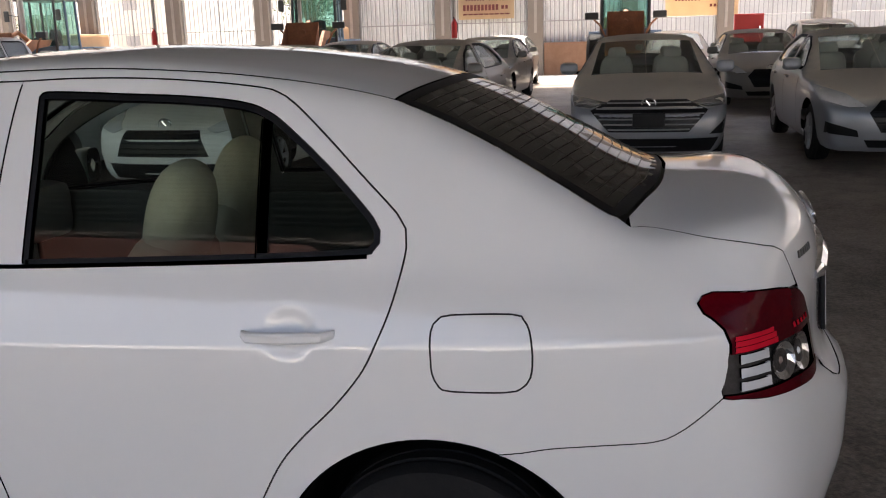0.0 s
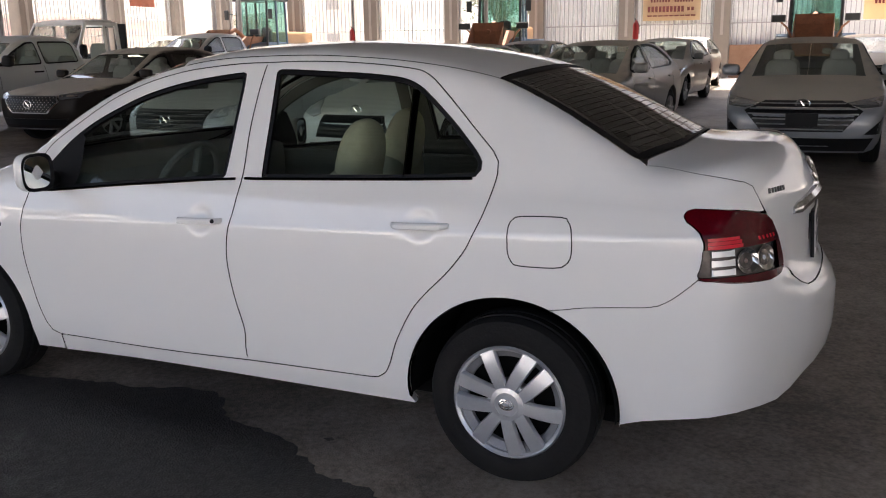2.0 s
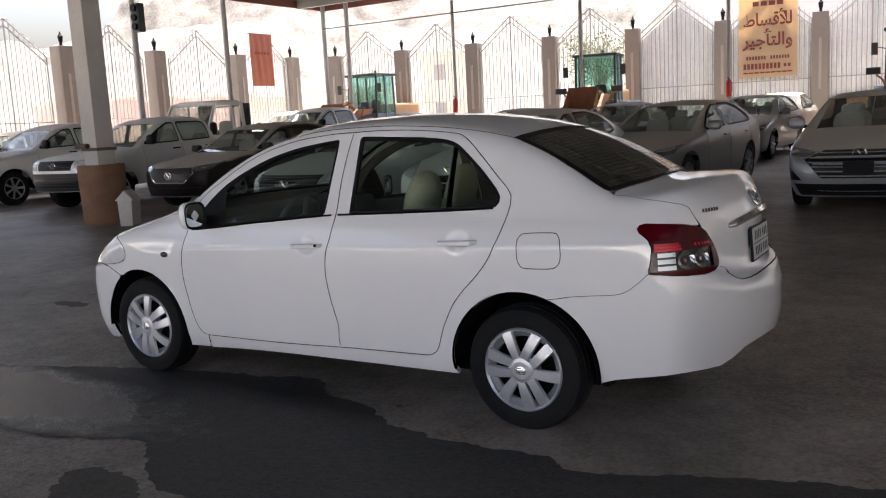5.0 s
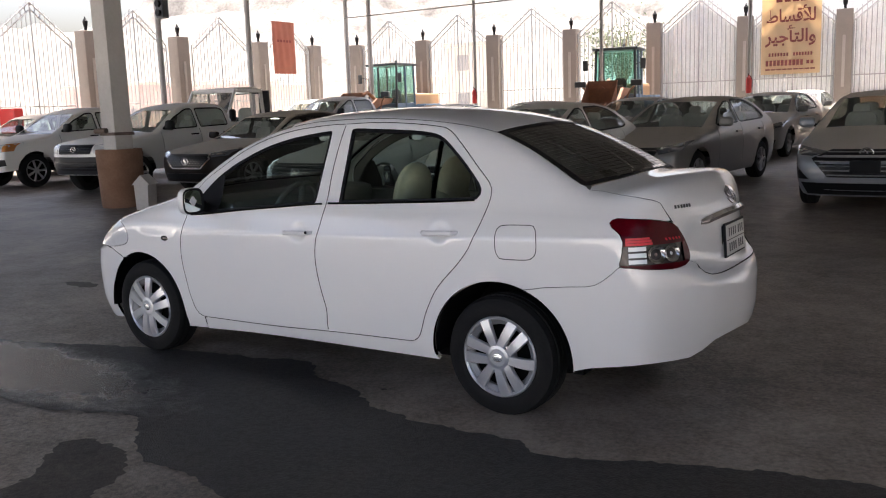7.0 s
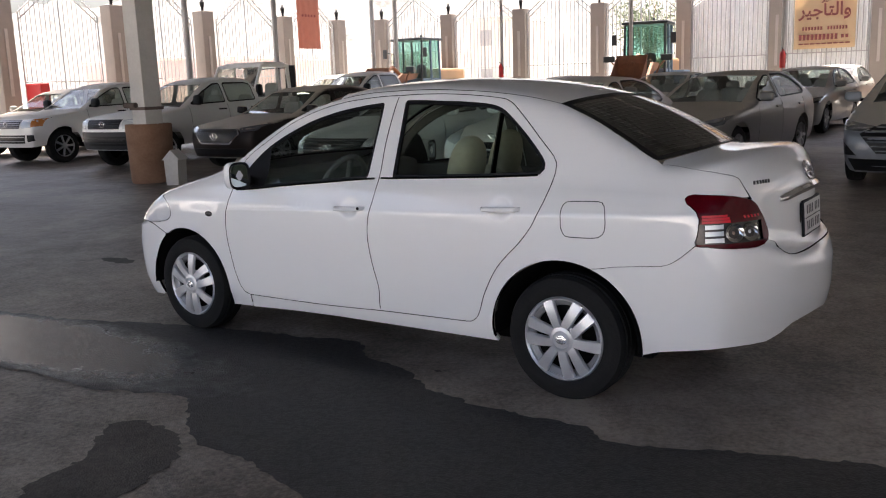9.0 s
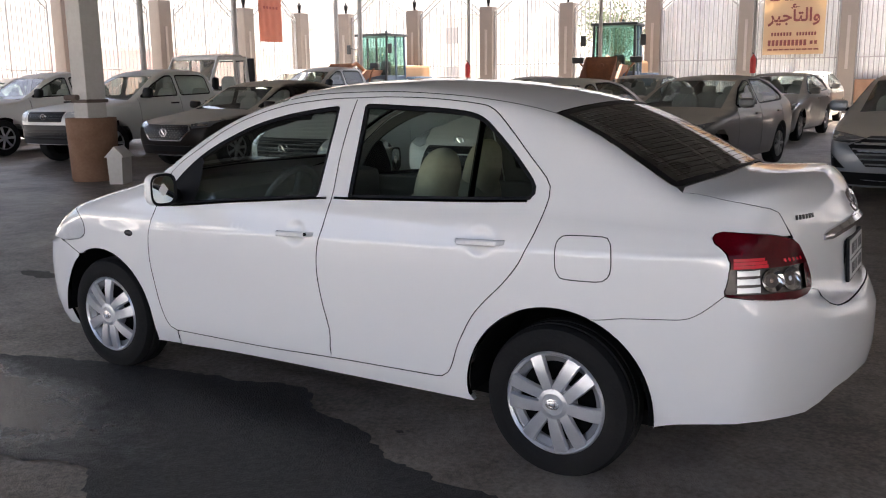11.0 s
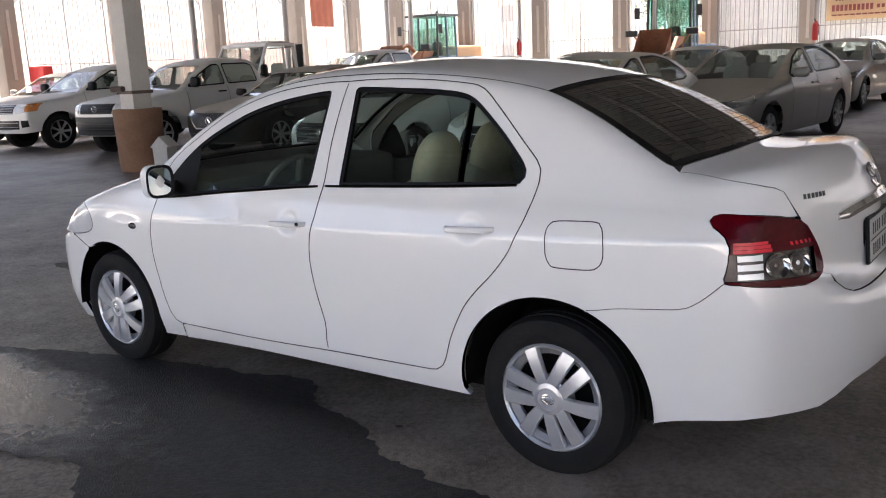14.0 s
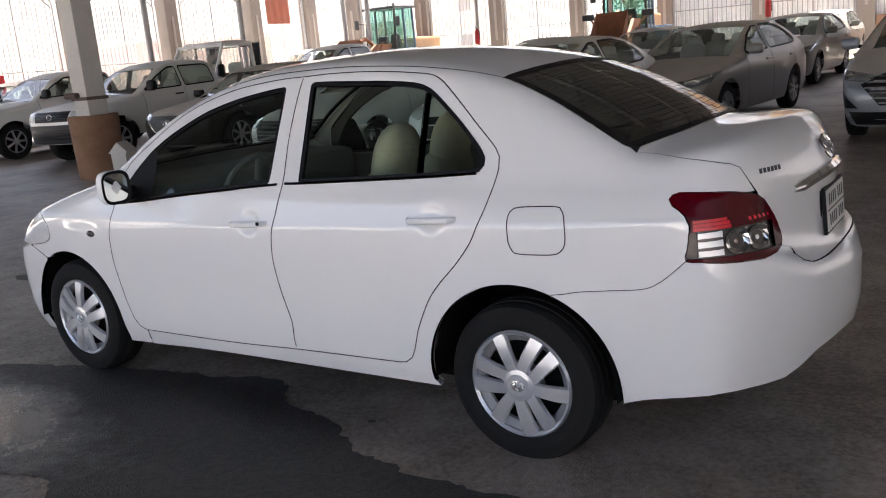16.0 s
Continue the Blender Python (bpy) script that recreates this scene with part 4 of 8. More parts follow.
# window trims and panes
DIV = np.array([(-0.392, 1.325), (-0.373, 1.035)])
for k in (0, 1):
    for door, w3, tag in ((fdoor[k], WINF3, "f"), (rdoor[k], WINR3, "r")):
        uv = ROUND.uv(w3)
        inner = inset(uv, 0.013)
        V, faces, N = sheet(CAR, ROUND, uv, [inner], 0.06, off=-0.003, rim=0.012, uv_given=True)
        link("window_trim", V, faces, M_BLACK, door, N, k == 1, "black rubber window surround")
        V, faces, N = sheet(CAR, ROUND, inset(uv, 0.012), [], 0.05, off=-0.010, uv_given=True)
        pane = link("window_pane", V, faces, M_GLASS, door, N, k == 1, "dark tinted glass")
        pane.visible_shadow = False
    p = side_(smooth_line(DIV, 0.03))
    ribbon(CAR, p, 0.024, -0.004, "divider_bar", M_BLACK, rdoor[k], k == 1)
    ribbon(CAR, p + (-0.014, 0, 0), 0.004, -0.002, "divider_edge", M_CHROME, rdoor[k], k == 1)
    # thin moulding under the glass
    belt = side_(smooth_line([(-2.08, 0.907), (-1.913, 0.921), (-1.629, 0.951), (-1.384, 0.973), (-1.20, 0.990), (-1.07, 1.0)], 0.03))
    ribbon(CAR, belt, 0.010, 0.003, "belt_moulding", M_BLACK, fdoor[k], k == 1)
    belt = side_(smooth_line([(-1.03, 1.003), (-0.90, 1.0065), (-0.397, 1.027), (-0.135, 1.041)], 0.03))
    ribbon(CAR, belt, 0.010, 0.003, "belt_moulding", M_BLACK, rdoor[k], k == 1)
    # mirror triangle
    V, faces, N = sheet(CAR, ROUND, side_(smooth_line([(-2.085, 0.916), (-1.87, 0.934), (-1.865, 1.13), (-1.90, 1.14), (-2.04, 1.0)], 0.02, True)), [], 0.05, off=-0.001)
    link("mirror_triangle", V, faces, M_BLACK, fdoor[k], N, k == 1, "black plastic corner piece")
    # handles
    for door, (hx, hz) in ((rdoor[k], HANDLES[0]), (fdoor[k], HANDLES[1])):
        bm = bmesh.new()
        line = side_([(hx - 0.105 + 0.21 * i / 10, hz - 0.006 + 0.008 * i / 10) for i in range(11)])
        rings = []
        for i, q in enumerate(line):
            u = abs(i - 5) / 5
            out = 0.034 - 0.012 * u**4 if 0 < i < 10 else 0.004
            hh = 0.0125 * (1 - 0.25 * u**6) if 0 < i < 10 else 0.009
            ybase = line[0][1] + (line[-1][1] - line[0][1]) * i / 10
            rings.append([bm.verts.new((q[0], (ybase - out + dy) * (1 if k == 0 else -1), q[2] + dz * hh)) for dy, dz in ((0.0, -0.5), (0.0, 0.5), (0.004, 0.9), (0.014, 1.0), (0.014, -1.0), (0.004, -0.9))])
        for a, b in zip(rings, rings[1:]):
            for j in range(6):
                bm.faces.new((a[j], a[(j + 1) % 6], b[(j + 1) % 6], b[j]))
        bm.faces.new(rings[0])
        bm.faces.new(rings[-1])
        part("handle", bm, M_WHITE, door, "white pull handle", smooth=True)
    bm = bmesh.new()
    s = 1 if k == 0 else -1
    cyl(bm, (-1.118, s * -0.872, 0.8535), (-1.118, s * -0.8765, 0.8535), 0.008, seg=14)
    part("lock_barrel", bm, M_BLACK, fdoor[k], "round key lock")

# dark strips behind the joints
for k in (0, 1):
    for line in (GAP_FENDER, GAP_SILL, GAP_B, GAP_C, GAP_A):
        ribbon(CAR, side_(line), 0.013, -0.006, "joint_seal", M_GAP, sedan, k == 1)
    ribbon(CAR, side_(BUMP_LINE), 0.02, -0.006, "joint_seal", M_GAP, sedan, k == 1)
    ribbon(CAR, DITCH3, 0.016, -0.003, "roof_moulding", M_BLACK, sedan, k == 1)
    ribbon(CAR, GLASSL3, 0.02, -0.006, "glass_seal", M_BLACK, sedan, k == 1)
    ribbon(CAR, np.concatenate([BOOT_TOP, BOOT_SIDE]), 0.010, -0.005, "joint_seal", M_GAP, sedan, k == 1)
ribbon(CAR, mirror_line(boot_low), 0.009, -0.004, "joint_seal", M_GAP, sedan)

# roof, rear glass, windscreen, bonnet
GLASST = mirror_line(GLASST3)
WS_T3 = top_(smooth_line([(-1.45, -0.572), (-1.475, -0.42), (-1.49, -0.2), (-1.495, 0.0)], 0.03))
i45 = int(np.abs(DITCH3[:, 0] + 1.45).argmin())
roof_outline = np.concatenate([mirror_line(WS_T3)[::-1], DITCH3[i45 + 1 : -1], GLASST[:-1], (DITCH3[i45 + 1 :] * (1, -1, 1))[::-1]])
link("roof", *sheet(CAR, ROUND, roof_outline, [], 0.05, 0.003, rim=0.01)[:2], M_WHITE, sedan, sheet(CAR, ROUND, roof_outline, [], 0.05, 0.003, rim=0.01)[2], False, "smooth white roof panel")
GLB = mirror_line(GLASSB3)
rg_outline = np.concatenate([GLASST[::-1], GLASSL3[1:-1], GLB[:-1], (GLASSL3[1:] * (1, -1, 1))[::-1]])
uv = ROUND.uv(rg_outline)
V, faces, N = sheet(CAR, ROUND, uv, [], 0.06, 0.004, off=-0.001, uv_given=True)
rear_pane = link("rear_window", V, faces, M_RGLASS, sedan, N, False, "dark sloping rear window")
rear_pane.visible_shadow = False
V, faces, N = sheet(CAR, ROUND, inset(uv, 0.004), [inset(uv, 0.032)], 0.06, off=0.0005, uv_given=True)
link("window_border", V, faces, M_BLACK, rear_pane, N, False, "black border of the rear window")
# heater wires across the rear window, standing in too for the roof's mirrored ribs
for i in range(20):
    f = (i + 1.2) / 21.4
    w_ = 0.475 + 0.075 * f
    ys_ = np.linspace(-w_, w_, 25)
    xt = np.interp(np.abs(ys_), [0, 0.18, 0.35, 0.537], [-0.076, -0.080, -0.095, -0.118])
    xb = np.interp(np.abs(ys_), [0, 0.26, 0.44, 0.59], [0.492, 0.475, 0.436, 0.400])
    ribbon(CAR, top_(np.stack([xt + (xb - xt) * f, ys_], 1)), 0.0020, 0.0004, "heater_wire", M_WIRE, rear_pane)
COWL = top_(smooth_line([(-2.20, -0.690), (-2.26, -0.5), (-2.31, -0.25), (-2.32, 0.0)], 0.04))
ws_outline = np.concatenate([mirror_line(COWL), (DITCH3[1 : i45 + 1] * (1, -1, 1)), mirror_line(WS_T3)[::-1][1:-1], DITCH3[1 : i45 + 1][::-1]])
V, faces, N = sheet(CAR, ROUND, ws_outline, [], 0.07, 0.004, off=-0.002)
wsob = link("windscreen", V, faces, M_WSHIELD, sedan, N, False, "clear raked windscreen")
wsob.visible_shadow = False
HOOD_S = top_(smooth_line([(-2.21, -0.705), (-2.4, -0.735), (-2.6, -0.735), (-2.8, -0.70), (-2.92, -0.64)], 0.03))
HOOD_F = top_(smooth_line([(-2.92, -0.64), (-3.05, -0.48), (-3.14, -0.25), (-3.17, 0.0)], 0.03))
hood_outline = np.concatenate([mirror_line(COWL)[::-1], HOOD_S[:-1], mirror_line(HOOD_F)[:-1], (HOOD_S * (1, -1, 1))[::-1]])
V, faces, N = sheet(CAR, ROUND, hood_outline, [], 0.06, 0.003, rim=0.015)
link("bonnet", V, faces, M_WHITE, sedan, N, False, "rounded white bonnet")
for k in (0, 1):
    ribbon(CAR, HOOD_S, 0.03, -0.012, "joint_seal", M_GAP, sedan, k == 1)
ribbon(CAR, mirror_line(COWL), 0.06, -0.008, "cowl_grille", M_BLACK, sedan)

# front wings, head lamps and front bumper
WING_LOW = smooth_line([(-2.75, 0.608), (-2.815, 0.635), (-2.89, 0.668)], 0.02)
HL = smooth_line([(-2.89, 0.668), (-2.72, 0.695), (-2.675, 0.745), (-2.72, 0.815), (-2.82, 0.862)], 0.02)
arch_f = np.array([q for q in ARCH_F if not (q[0] < -2.745)])
wing_outline = np.concatenate([side_(GAP_FENDER), side_([(-2.035, 0.212), (-2.12, 0.207)]), side_(arch_f), side_(WING_LOW), side_(HL[1:]), HOOD_S[HOOD_S[:, 0] > -2.80][::-1], side_([(-2.16, 1.02), (-2.115, 0.95)])])
both("front_wing", sheet(CAR, ROUND, wing_outline, [], 0.035, E0, rim=0.02), M_WHITE, "white front wing over the wheel")
hl_outline = np.concatenate([side_(HL), HOOD_S[HOOD_S[:, 0] < -2.83], HOOD_F[HOOD_F[:, 1] < -0.46][1:], CAR.on_end([(-0.47, 0.70), (-0.55, 0.665), (-0.66, 0.655)], -1)])
both("headlamp", sheet(CAR, NOSE, hl_outline, [], 0.04, 0.002, rim=0.02), M_HEADLAMP, "clear wrapped headlamp")
fb_half = np.concatenate([CAR.on_end([(0.0, 0.735), (-0.25, 0.725), (-0.45, 0.705), (-0.55, 0.662), (-0.66, 0.650)], -1), side_([(-2.895, 0.662)]), side_(WING_LOW[::-1][1:]), side_(arc(-2.555, 0.29, 0.362, 124, 196, 18)),
                          side_([(-2.93, 0.175), (-3.02, 0.17)]), CAR.on_end([(-0.66, 0.165), (-0.4, 0.16), (0.0, 0.16)], -1)])
fb_outline = np.concatenate([fb_half, (fb_half * (1, -1, 1))[::-1][1:-1]])
V, faces, N = sheet(CAR, NOSE, fb_outline, [], 0.05, 0.002, rim=0.015)
link("front_bumper", V, faces, M_WHITE, sedan, N, False, "white front bumper")
# side repeaters
for k, s in ((0, 1), (1, -1)):
    bm = bmesh.new()
    bmesh.ops.create_uvsphere(bm, u_segments=16, v_segments=10, radius=1.0, matrix=Matrix.Translation((-2.308, s * -0.836, 0.757)) @ Matrix.Diagonal((0.034, 0.012, 0.017, 1)))
    part("side_repeater", bm, M_LAMPDARK, sedan, "small oval turn signal", smooth=True)

# boot lid, rear bumper
boot_half = np.concatenate([GLASSB3[::-1][:-1] + (0.006, 0, 0), BOOT_TOP[1:], BOOT_SIDE, boot_low])
boot_outline = np.concatenate([boot_half, (boot_half * (1, -1, 1))[::-1][1:-1]])
V, faces, N = sheet(CAR, BOOT, boot_outline, [], 0.03, 0.0012, rim=0.02)
boot = link("boot_lid", V, faces, M_WHITE, sedan, N, False, "rounded white boot lid")
lamp_low = LAMP3[(LAMP[:, 1] < lz(0.776)) & (LAMP[:, 0] < 0.822)]
lamp_low = lamp_low[np.argsort(lamp_low[:, 0])]
arch_rb = np.array([q for q in ARCH_R if q[0] > 0.152])
rb_low = np.concatenate([side_(smooth_line([(0.376, 0.262), (0.45, 0.285), (0.558, 0.303)], 0.03)), tail_points([(0.65, 0.314), (0.724, 0.320), (0.79, 0.318), (0.832, 0.318), (0.87, 0.34), (0.905, 0.375), (0.935, 0.388)]), np.array([(0.95, 0.0, 0.39)])])
rb_half = np.concatenate([boot_low[::-1][:-2] + (0, 0, -0.002), lamp_low[::-1][1:-1], side_(BUMP_LINE[::-1]), side_(arch_rb), rb_low])
rb_outline = np.concatenate([rb_half, (rb_half * (1, -1, 1))[::-1][1:-1]])
V, faces, N = sheet(CAR, TAIL, rb_outline, [], 0.035, 0.0010, rim=0.02)
link("rear_bumper", V, faces, M_WHITE, sedan, N, False, "deep white rear bumper, lightly scuffed")


def clip(poly, axis, value, above):
    """The part of a polygon above or below a line."""
    out = []
    s = 1 if above else -1
    for a, b in zip(poly, np.roll(poly, -1, 0)):
        ia, ib = s * (a[axis] - value) >= 0, s * (b[axis] - value) >= 0
        if ia:
            out.append(a)
        if ia != ib:
            out.append(a + (b - a) * (value - a[axis]) / (b[axis] - a[axis]))
    return np.array(out)


lamp_uv = inset(TAIL.uv(LAMP3), 0.002)
u_in = TAIL.uv(tail_points([(0.70, lz(0.82))]))[0][0]
u_lo, u_hi = lamp_uv[:, 0].min(), lamp_uv[:, 0].max()


def lens(k, parent, name, poly, step, off, rim, material, label=""):
    V, faces, N = sheet(CAR, TAIL, poly, [], step, off=off, rim=rim, uv_given=True)
    return link(name, V, faces, material, parent, N, k == 1, label)


def strip_of(poly, z0, z1, u0=-9.0, u1=9.0):
    q = clip(clip(clip(clip(poly, 1, z0, True), 1, z1, False), 0, u0, True), 0, u1, False)
    out = []
    for a, b in zip(q, np.roll(q, -1, 0)):
        n = max(1, int(np.linalg.norm(b - a) / 0.012))
        out += [a + (b - a) * j / n for j in range(n)]
    return np.array(out)


for k in (0, 1):
    lamp = lens(k, sedan, "tail_lamp", lamp_uv, 0.03, -0.006, 0.03, M_LAMPDARK, "red and clear rear lamp cluster wrapped round the corner")
    lens(k, lamp, "red_lens", strip_of(lamp_uv, lz(0.868), 2), 0.02, 0.004, 0.012, M_RED, "deep red upper lens")
    lens(k, lamp, "red_edge", strip_of(lamp_uv, 0, lz(0.778)), 0.02, 0.004, 0.012, M_RED, "dark red lower edge")
    # light on the lens's side, painted as brighter red, parted by two dark ribs
    for z0, z1, far_ in ((0.870, 0.8815, 0.022), (0.883, 0.8945, 0.018), (0.896, 0.906, 0.010)):
        lens(k, lamp, "brake_band", strip_of(lamp_uv, lz(z0), lz(z1), u_lo + 0.052, u_in + far_), 0.02, 0.0056, 0.002, M_RED2, "brighter red band painted where the brake lens is lit")
    for i in range(5):
        u = u_in + 0.085 + 0.018 * i
        lens(k, lamp, "brake_tick", np.array([(u, lz(0.884)), (u + 0.009, lz(0.884)), (u + 0.004, lz(0.896)), (u - 0.005, lz(0.896))]), 0.02, 0.0056, 0.002, M_RED2)
    low = strip_of(lamp_uv, lz(0.780), lz(0.866))
    lens(k, lamp, "red_corner", clip(low, 0, u_hi - 0.045, True), 0.02, 0.003, 0.01, M_RED, "dark red inner corner")
    for z0, z1 in ((0.783, 0.806), (0.812, 0.836), (0.842, 0.865)):
        q = strip_of(low, lz(z0), lz(z1), u_lo + 0.062, u_in - 0.005)
        lens(k, lamp, "reverse_bar", inset(q, 0.002), 0.02, 0.0035, 0.006, M_CLEAR, "clear ribbed reverse light")
    # faceted reflector bowls
    for du, mt, lb in ((0.040, M_LAMPBOWL, "faceted clear reflector"), (0.115, M_LAMPBOWL, "faceted clear reflector")):
        uc, zc, ru, rz = u_in + du, lz(0.823), 0.040, 0.039
        rings = []
        for rr, dip in ((1.0, 0.001), (0.72, -0.006), (0.42, -0.012), (0.14, -0.015)):
            uv_ = np.array([(uc + ru * rr * math.cos(t), zc + rz * rr * math.sin(t)) for t in np.linspace(0, 2 * math.pi, 15)[:-1] + (0.22 if rr == 0.72 else 0.0)])
            p = TAIL.xyz(uv_)
            rings.append(p + dip * CAR.normal(p) + 0.002 * CAR.normal(p))
        V = np.concatenate(rings)
        F = [(14 * a + i, 14 * a + (i + 1) % 14, 14 * a + 14 + (i + 1) % 14, 14 * a + 14 + i) for a in range(3) for i in range(14)] + [tuple(range(42, 56))]
        bowl = link("reflector", V, F, mt, lamp, None, k == 1, lb, smooth=False)
        c = V[42:].mean(0)
        bm = bmesh.new()
        bmesh.ops.create_icosphere(bm, subdivisions=2, radius=0.011, matrix=Matrix.Translation((c[0], c[1] * (1 if k == 0 else -1), c[2])))
        part("bulb", bm, M_AMBER if du < 0.1 else M_CLEAR, bowl, smooth=True)

# small panel that closes the corner where lamp, lid and bumper meet
corner = CAR.on_end([(-0.445, 0.772), (-0.50, 0.766), (-0.53, 0.755), (-0.52, 0.735), (-0.47, 0.71), (-0.45, 0.70), (-0.40, 0.68), (-0.36, 0.68), (-0.36, 0.74), (-0.36, 0.772), (-0.40, 0.775)], 1)
both("corner_panel", sheet(CAR, TAIL, corner, [], 0.02, off=-0.0025), M_WHITE)

# boot badges, chrome strip and plate
def boot_at(y, z):
    p = CAR.on_end([(y, z)], 1)
    n = CAR.normal(p)[0]
    m = Vector(n).to_track_quat("Z", "Y").to_matrix().to_4x4()
    return Matrix.Translation(Vector(p[0] + 0.001 * n)) @ m


bm = bmesh.new()
strip = []
for i in range(25):
    y = -0.345 + 0.69 * i / 24
    p = CAR.on_end([(y, 0.925 + 0.028 * (1 - (y / 0.345) ** 2))], 1)[0]
    strip.append(p)
rings = []
for i, p in enumerate(strip):
    h = 0.020 if 0 < i < 24 else 0.012
    o = 0.020 if 0 < i < 24 else 0.006
    rings.append([bm.verts.new((p[0] - 0.004, p[1], p[2] - h)), bm.verts.new((p[0] + o, p[1], p[2] - h * 0.6)), bm.verts.new((p[0] + o * 1.1, p[1], p[2] + h * 0.2)), bm.verts.new((p[0] + o * 0.5, p[1], p[2] + h)), bm.verts.new((p[0] - 0.01, p[1], p[2] + h))])
for a, b in zip(rings, rings[1:]):
    for j in range(5):
        bm.faces.new((a[j], a[(j + 1) % 5], b[(j + 1) % 5], b[j]))
bm.faces.new(rings[0])
bm.faces.new(rings[-1])
part("chrome_strip", bm, M_CHROME, boot, "bright chrome strip over the plate", smooth=True)
m = boot_at(0.0, 1.02)
bm = bmesh.new()
for rx, ry, w in ((0.062, 0.043, 0.006), (0.024, 0.041, 0.005), (0.050, 0.019, 0.005)):
    line = [m @ Vector((rx * math.cos(t), ry * math.sin(t) + (0.012 if rx == 0.050 else 0), 0.006)) for t in np.linspace(0, 2 * math.pi, 33)]
    tubes(bm, line, w, 6)
part("badge", bm, M_CHROME, boot, "oval chrome emblem of plain rings", smooth=True)
# chrome lettering as plain bars
for i in range(6):
    p = CAR.on_end([(-0.505 + 0.018 * i, 1.012)], 1)[0]
    n = CAR.normal(p[None])[0]
    mm = Matrix.Translation(Vector(p)) @ Vector(n).to_track_quat("Z", "Y").to_matrix().to_4x4()
    bm = bmesh.new()
    box(bm, -0.005, 0.005, -0.008, 0.008, -0.002, 0.003, mm)
    part("lettering_bar", bm, M_INK, boot, "small chrome lettering")
bm = bmesh.new()
mp = Matrix.Translation((0.894, 0.0, 0.815)) @ Euler((0, radians(-4), 0)).to_matrix().to_4x4()
box(bm, -0.006, 0.006, -0.165, 0.165, -0.082, 0.082, mp)
plate = part("number_plate", bm, M_BLACK, boot, "framed number plate", bevel=0.003)
bm = bmesh.new()
box(bm, 0.0065, 0.009, -0.155, 0.155, -0.072, 0.072, mp)
part("plate_face", bm, M_PLATE, plate, "pale plate face")
for y in (-0.11, -0.075, -0.04, -0.005, 0.05, 0.085, 0.12):
    for z in (-0.036, 0.036):
        bm = bmesh.new()
        box(bm, 0.009, 0.0105, y - 0.007, y + 0.007, z - 0.020, z + 0.020, mp)
        part("plate_bar", bm, M_INK, plate)
bm = bmesh.new()
box(bm, 0.009, 0.0105, -0.15, 0.15, -0.002, 0.002, mp)
part("plate_line", bm, M_INK, plate)
bm = bmesh.new()
box(bm, 0.80, 0.884, -0.165, 0.165, 0.735, 0.890)
part("plate_recess", bm, M_BLACK, boot, "dark plate recess", bevel=0.01)

# door mirrors
for k, s in ((0, 1), (1, -1)):
    bm = bmesh.new()
    mm = Matrix.Translation((-1.945, s * -0.925, 1.005)) @ Euler((0, 0, radians(s * -9))).to_matrix().to_4x4()
    bmesh.ops.create_uvsphere(bm, u_segments=28, v_segments=18, radius=1.0)
    for v in bm.verts:
        c = v.co
        for i, pw in enumerate((0.8, 0.55, 0.6)):
            c[i] = math.copysign(abs(c[i]) ** pw, c[i])
        v.co = Vector((c.x * 0.055 if c.x < 0 else c.x * 0.03, c.y * 0.068, c.z * 0.076))
    bmesh.ops.transform(bm, matrix=mm, verts=bm.verts)
    mir = part("door_mirror", bm, M_WHITE, sedan, "white door mirror", smooth=True)
    bm = bmesh.new()
    pts = []
    for t in np.linspace(0, 2 * math.pi, 33)[:-1]:
        c, q = math.cos(t), math.sin(t)
        pts.append((math.copysign(abs(c) ** 0.6, c) * 0.054, math.copysign(abs(q) ** 0.6, q) * 0.062))
    ring0 = [bm.verts.new((0.033, y * 1.26, z * 1.22)) for y, z in pts]
    ring1 = [bm.verts.new((0.026, y, z)) for y, z in pts]
    for i in range(32):
        bm.faces.new((ring0[i], ring0[(i + 1) % 32], ring1[(i + 1) % 32], ring1[i]))
    bmesh.ops.transform(bm, matrix=mm, verts=bm.verts)
    part("mirror_rim", bm, M_BLACK, mir, "black rim")
    bm = bmesh.new()
    bm.faces.new([bm.verts.new((0.0295, y, z)) for y, z in pts])
    bmesh.ops.transform(bm, matrix=mm, verts=bm.verts)
    part("mirror_glass", bm, M_MIRROR, mir, "mirror glass")
    bm = bmesh.new()
    tubes(bm, [(-1.97, s * -0.80, 0.965), (-1.975, s * -0.85, 0.955), (-1.98, s * -0.91, 0.965)], 0.035, 10)
    part("mirror_arm", bm, M_BLACK, mir, "black arm", smooth=True)


def bm_v(m, x, y, z):
    return m @ Vector((x, y, z))


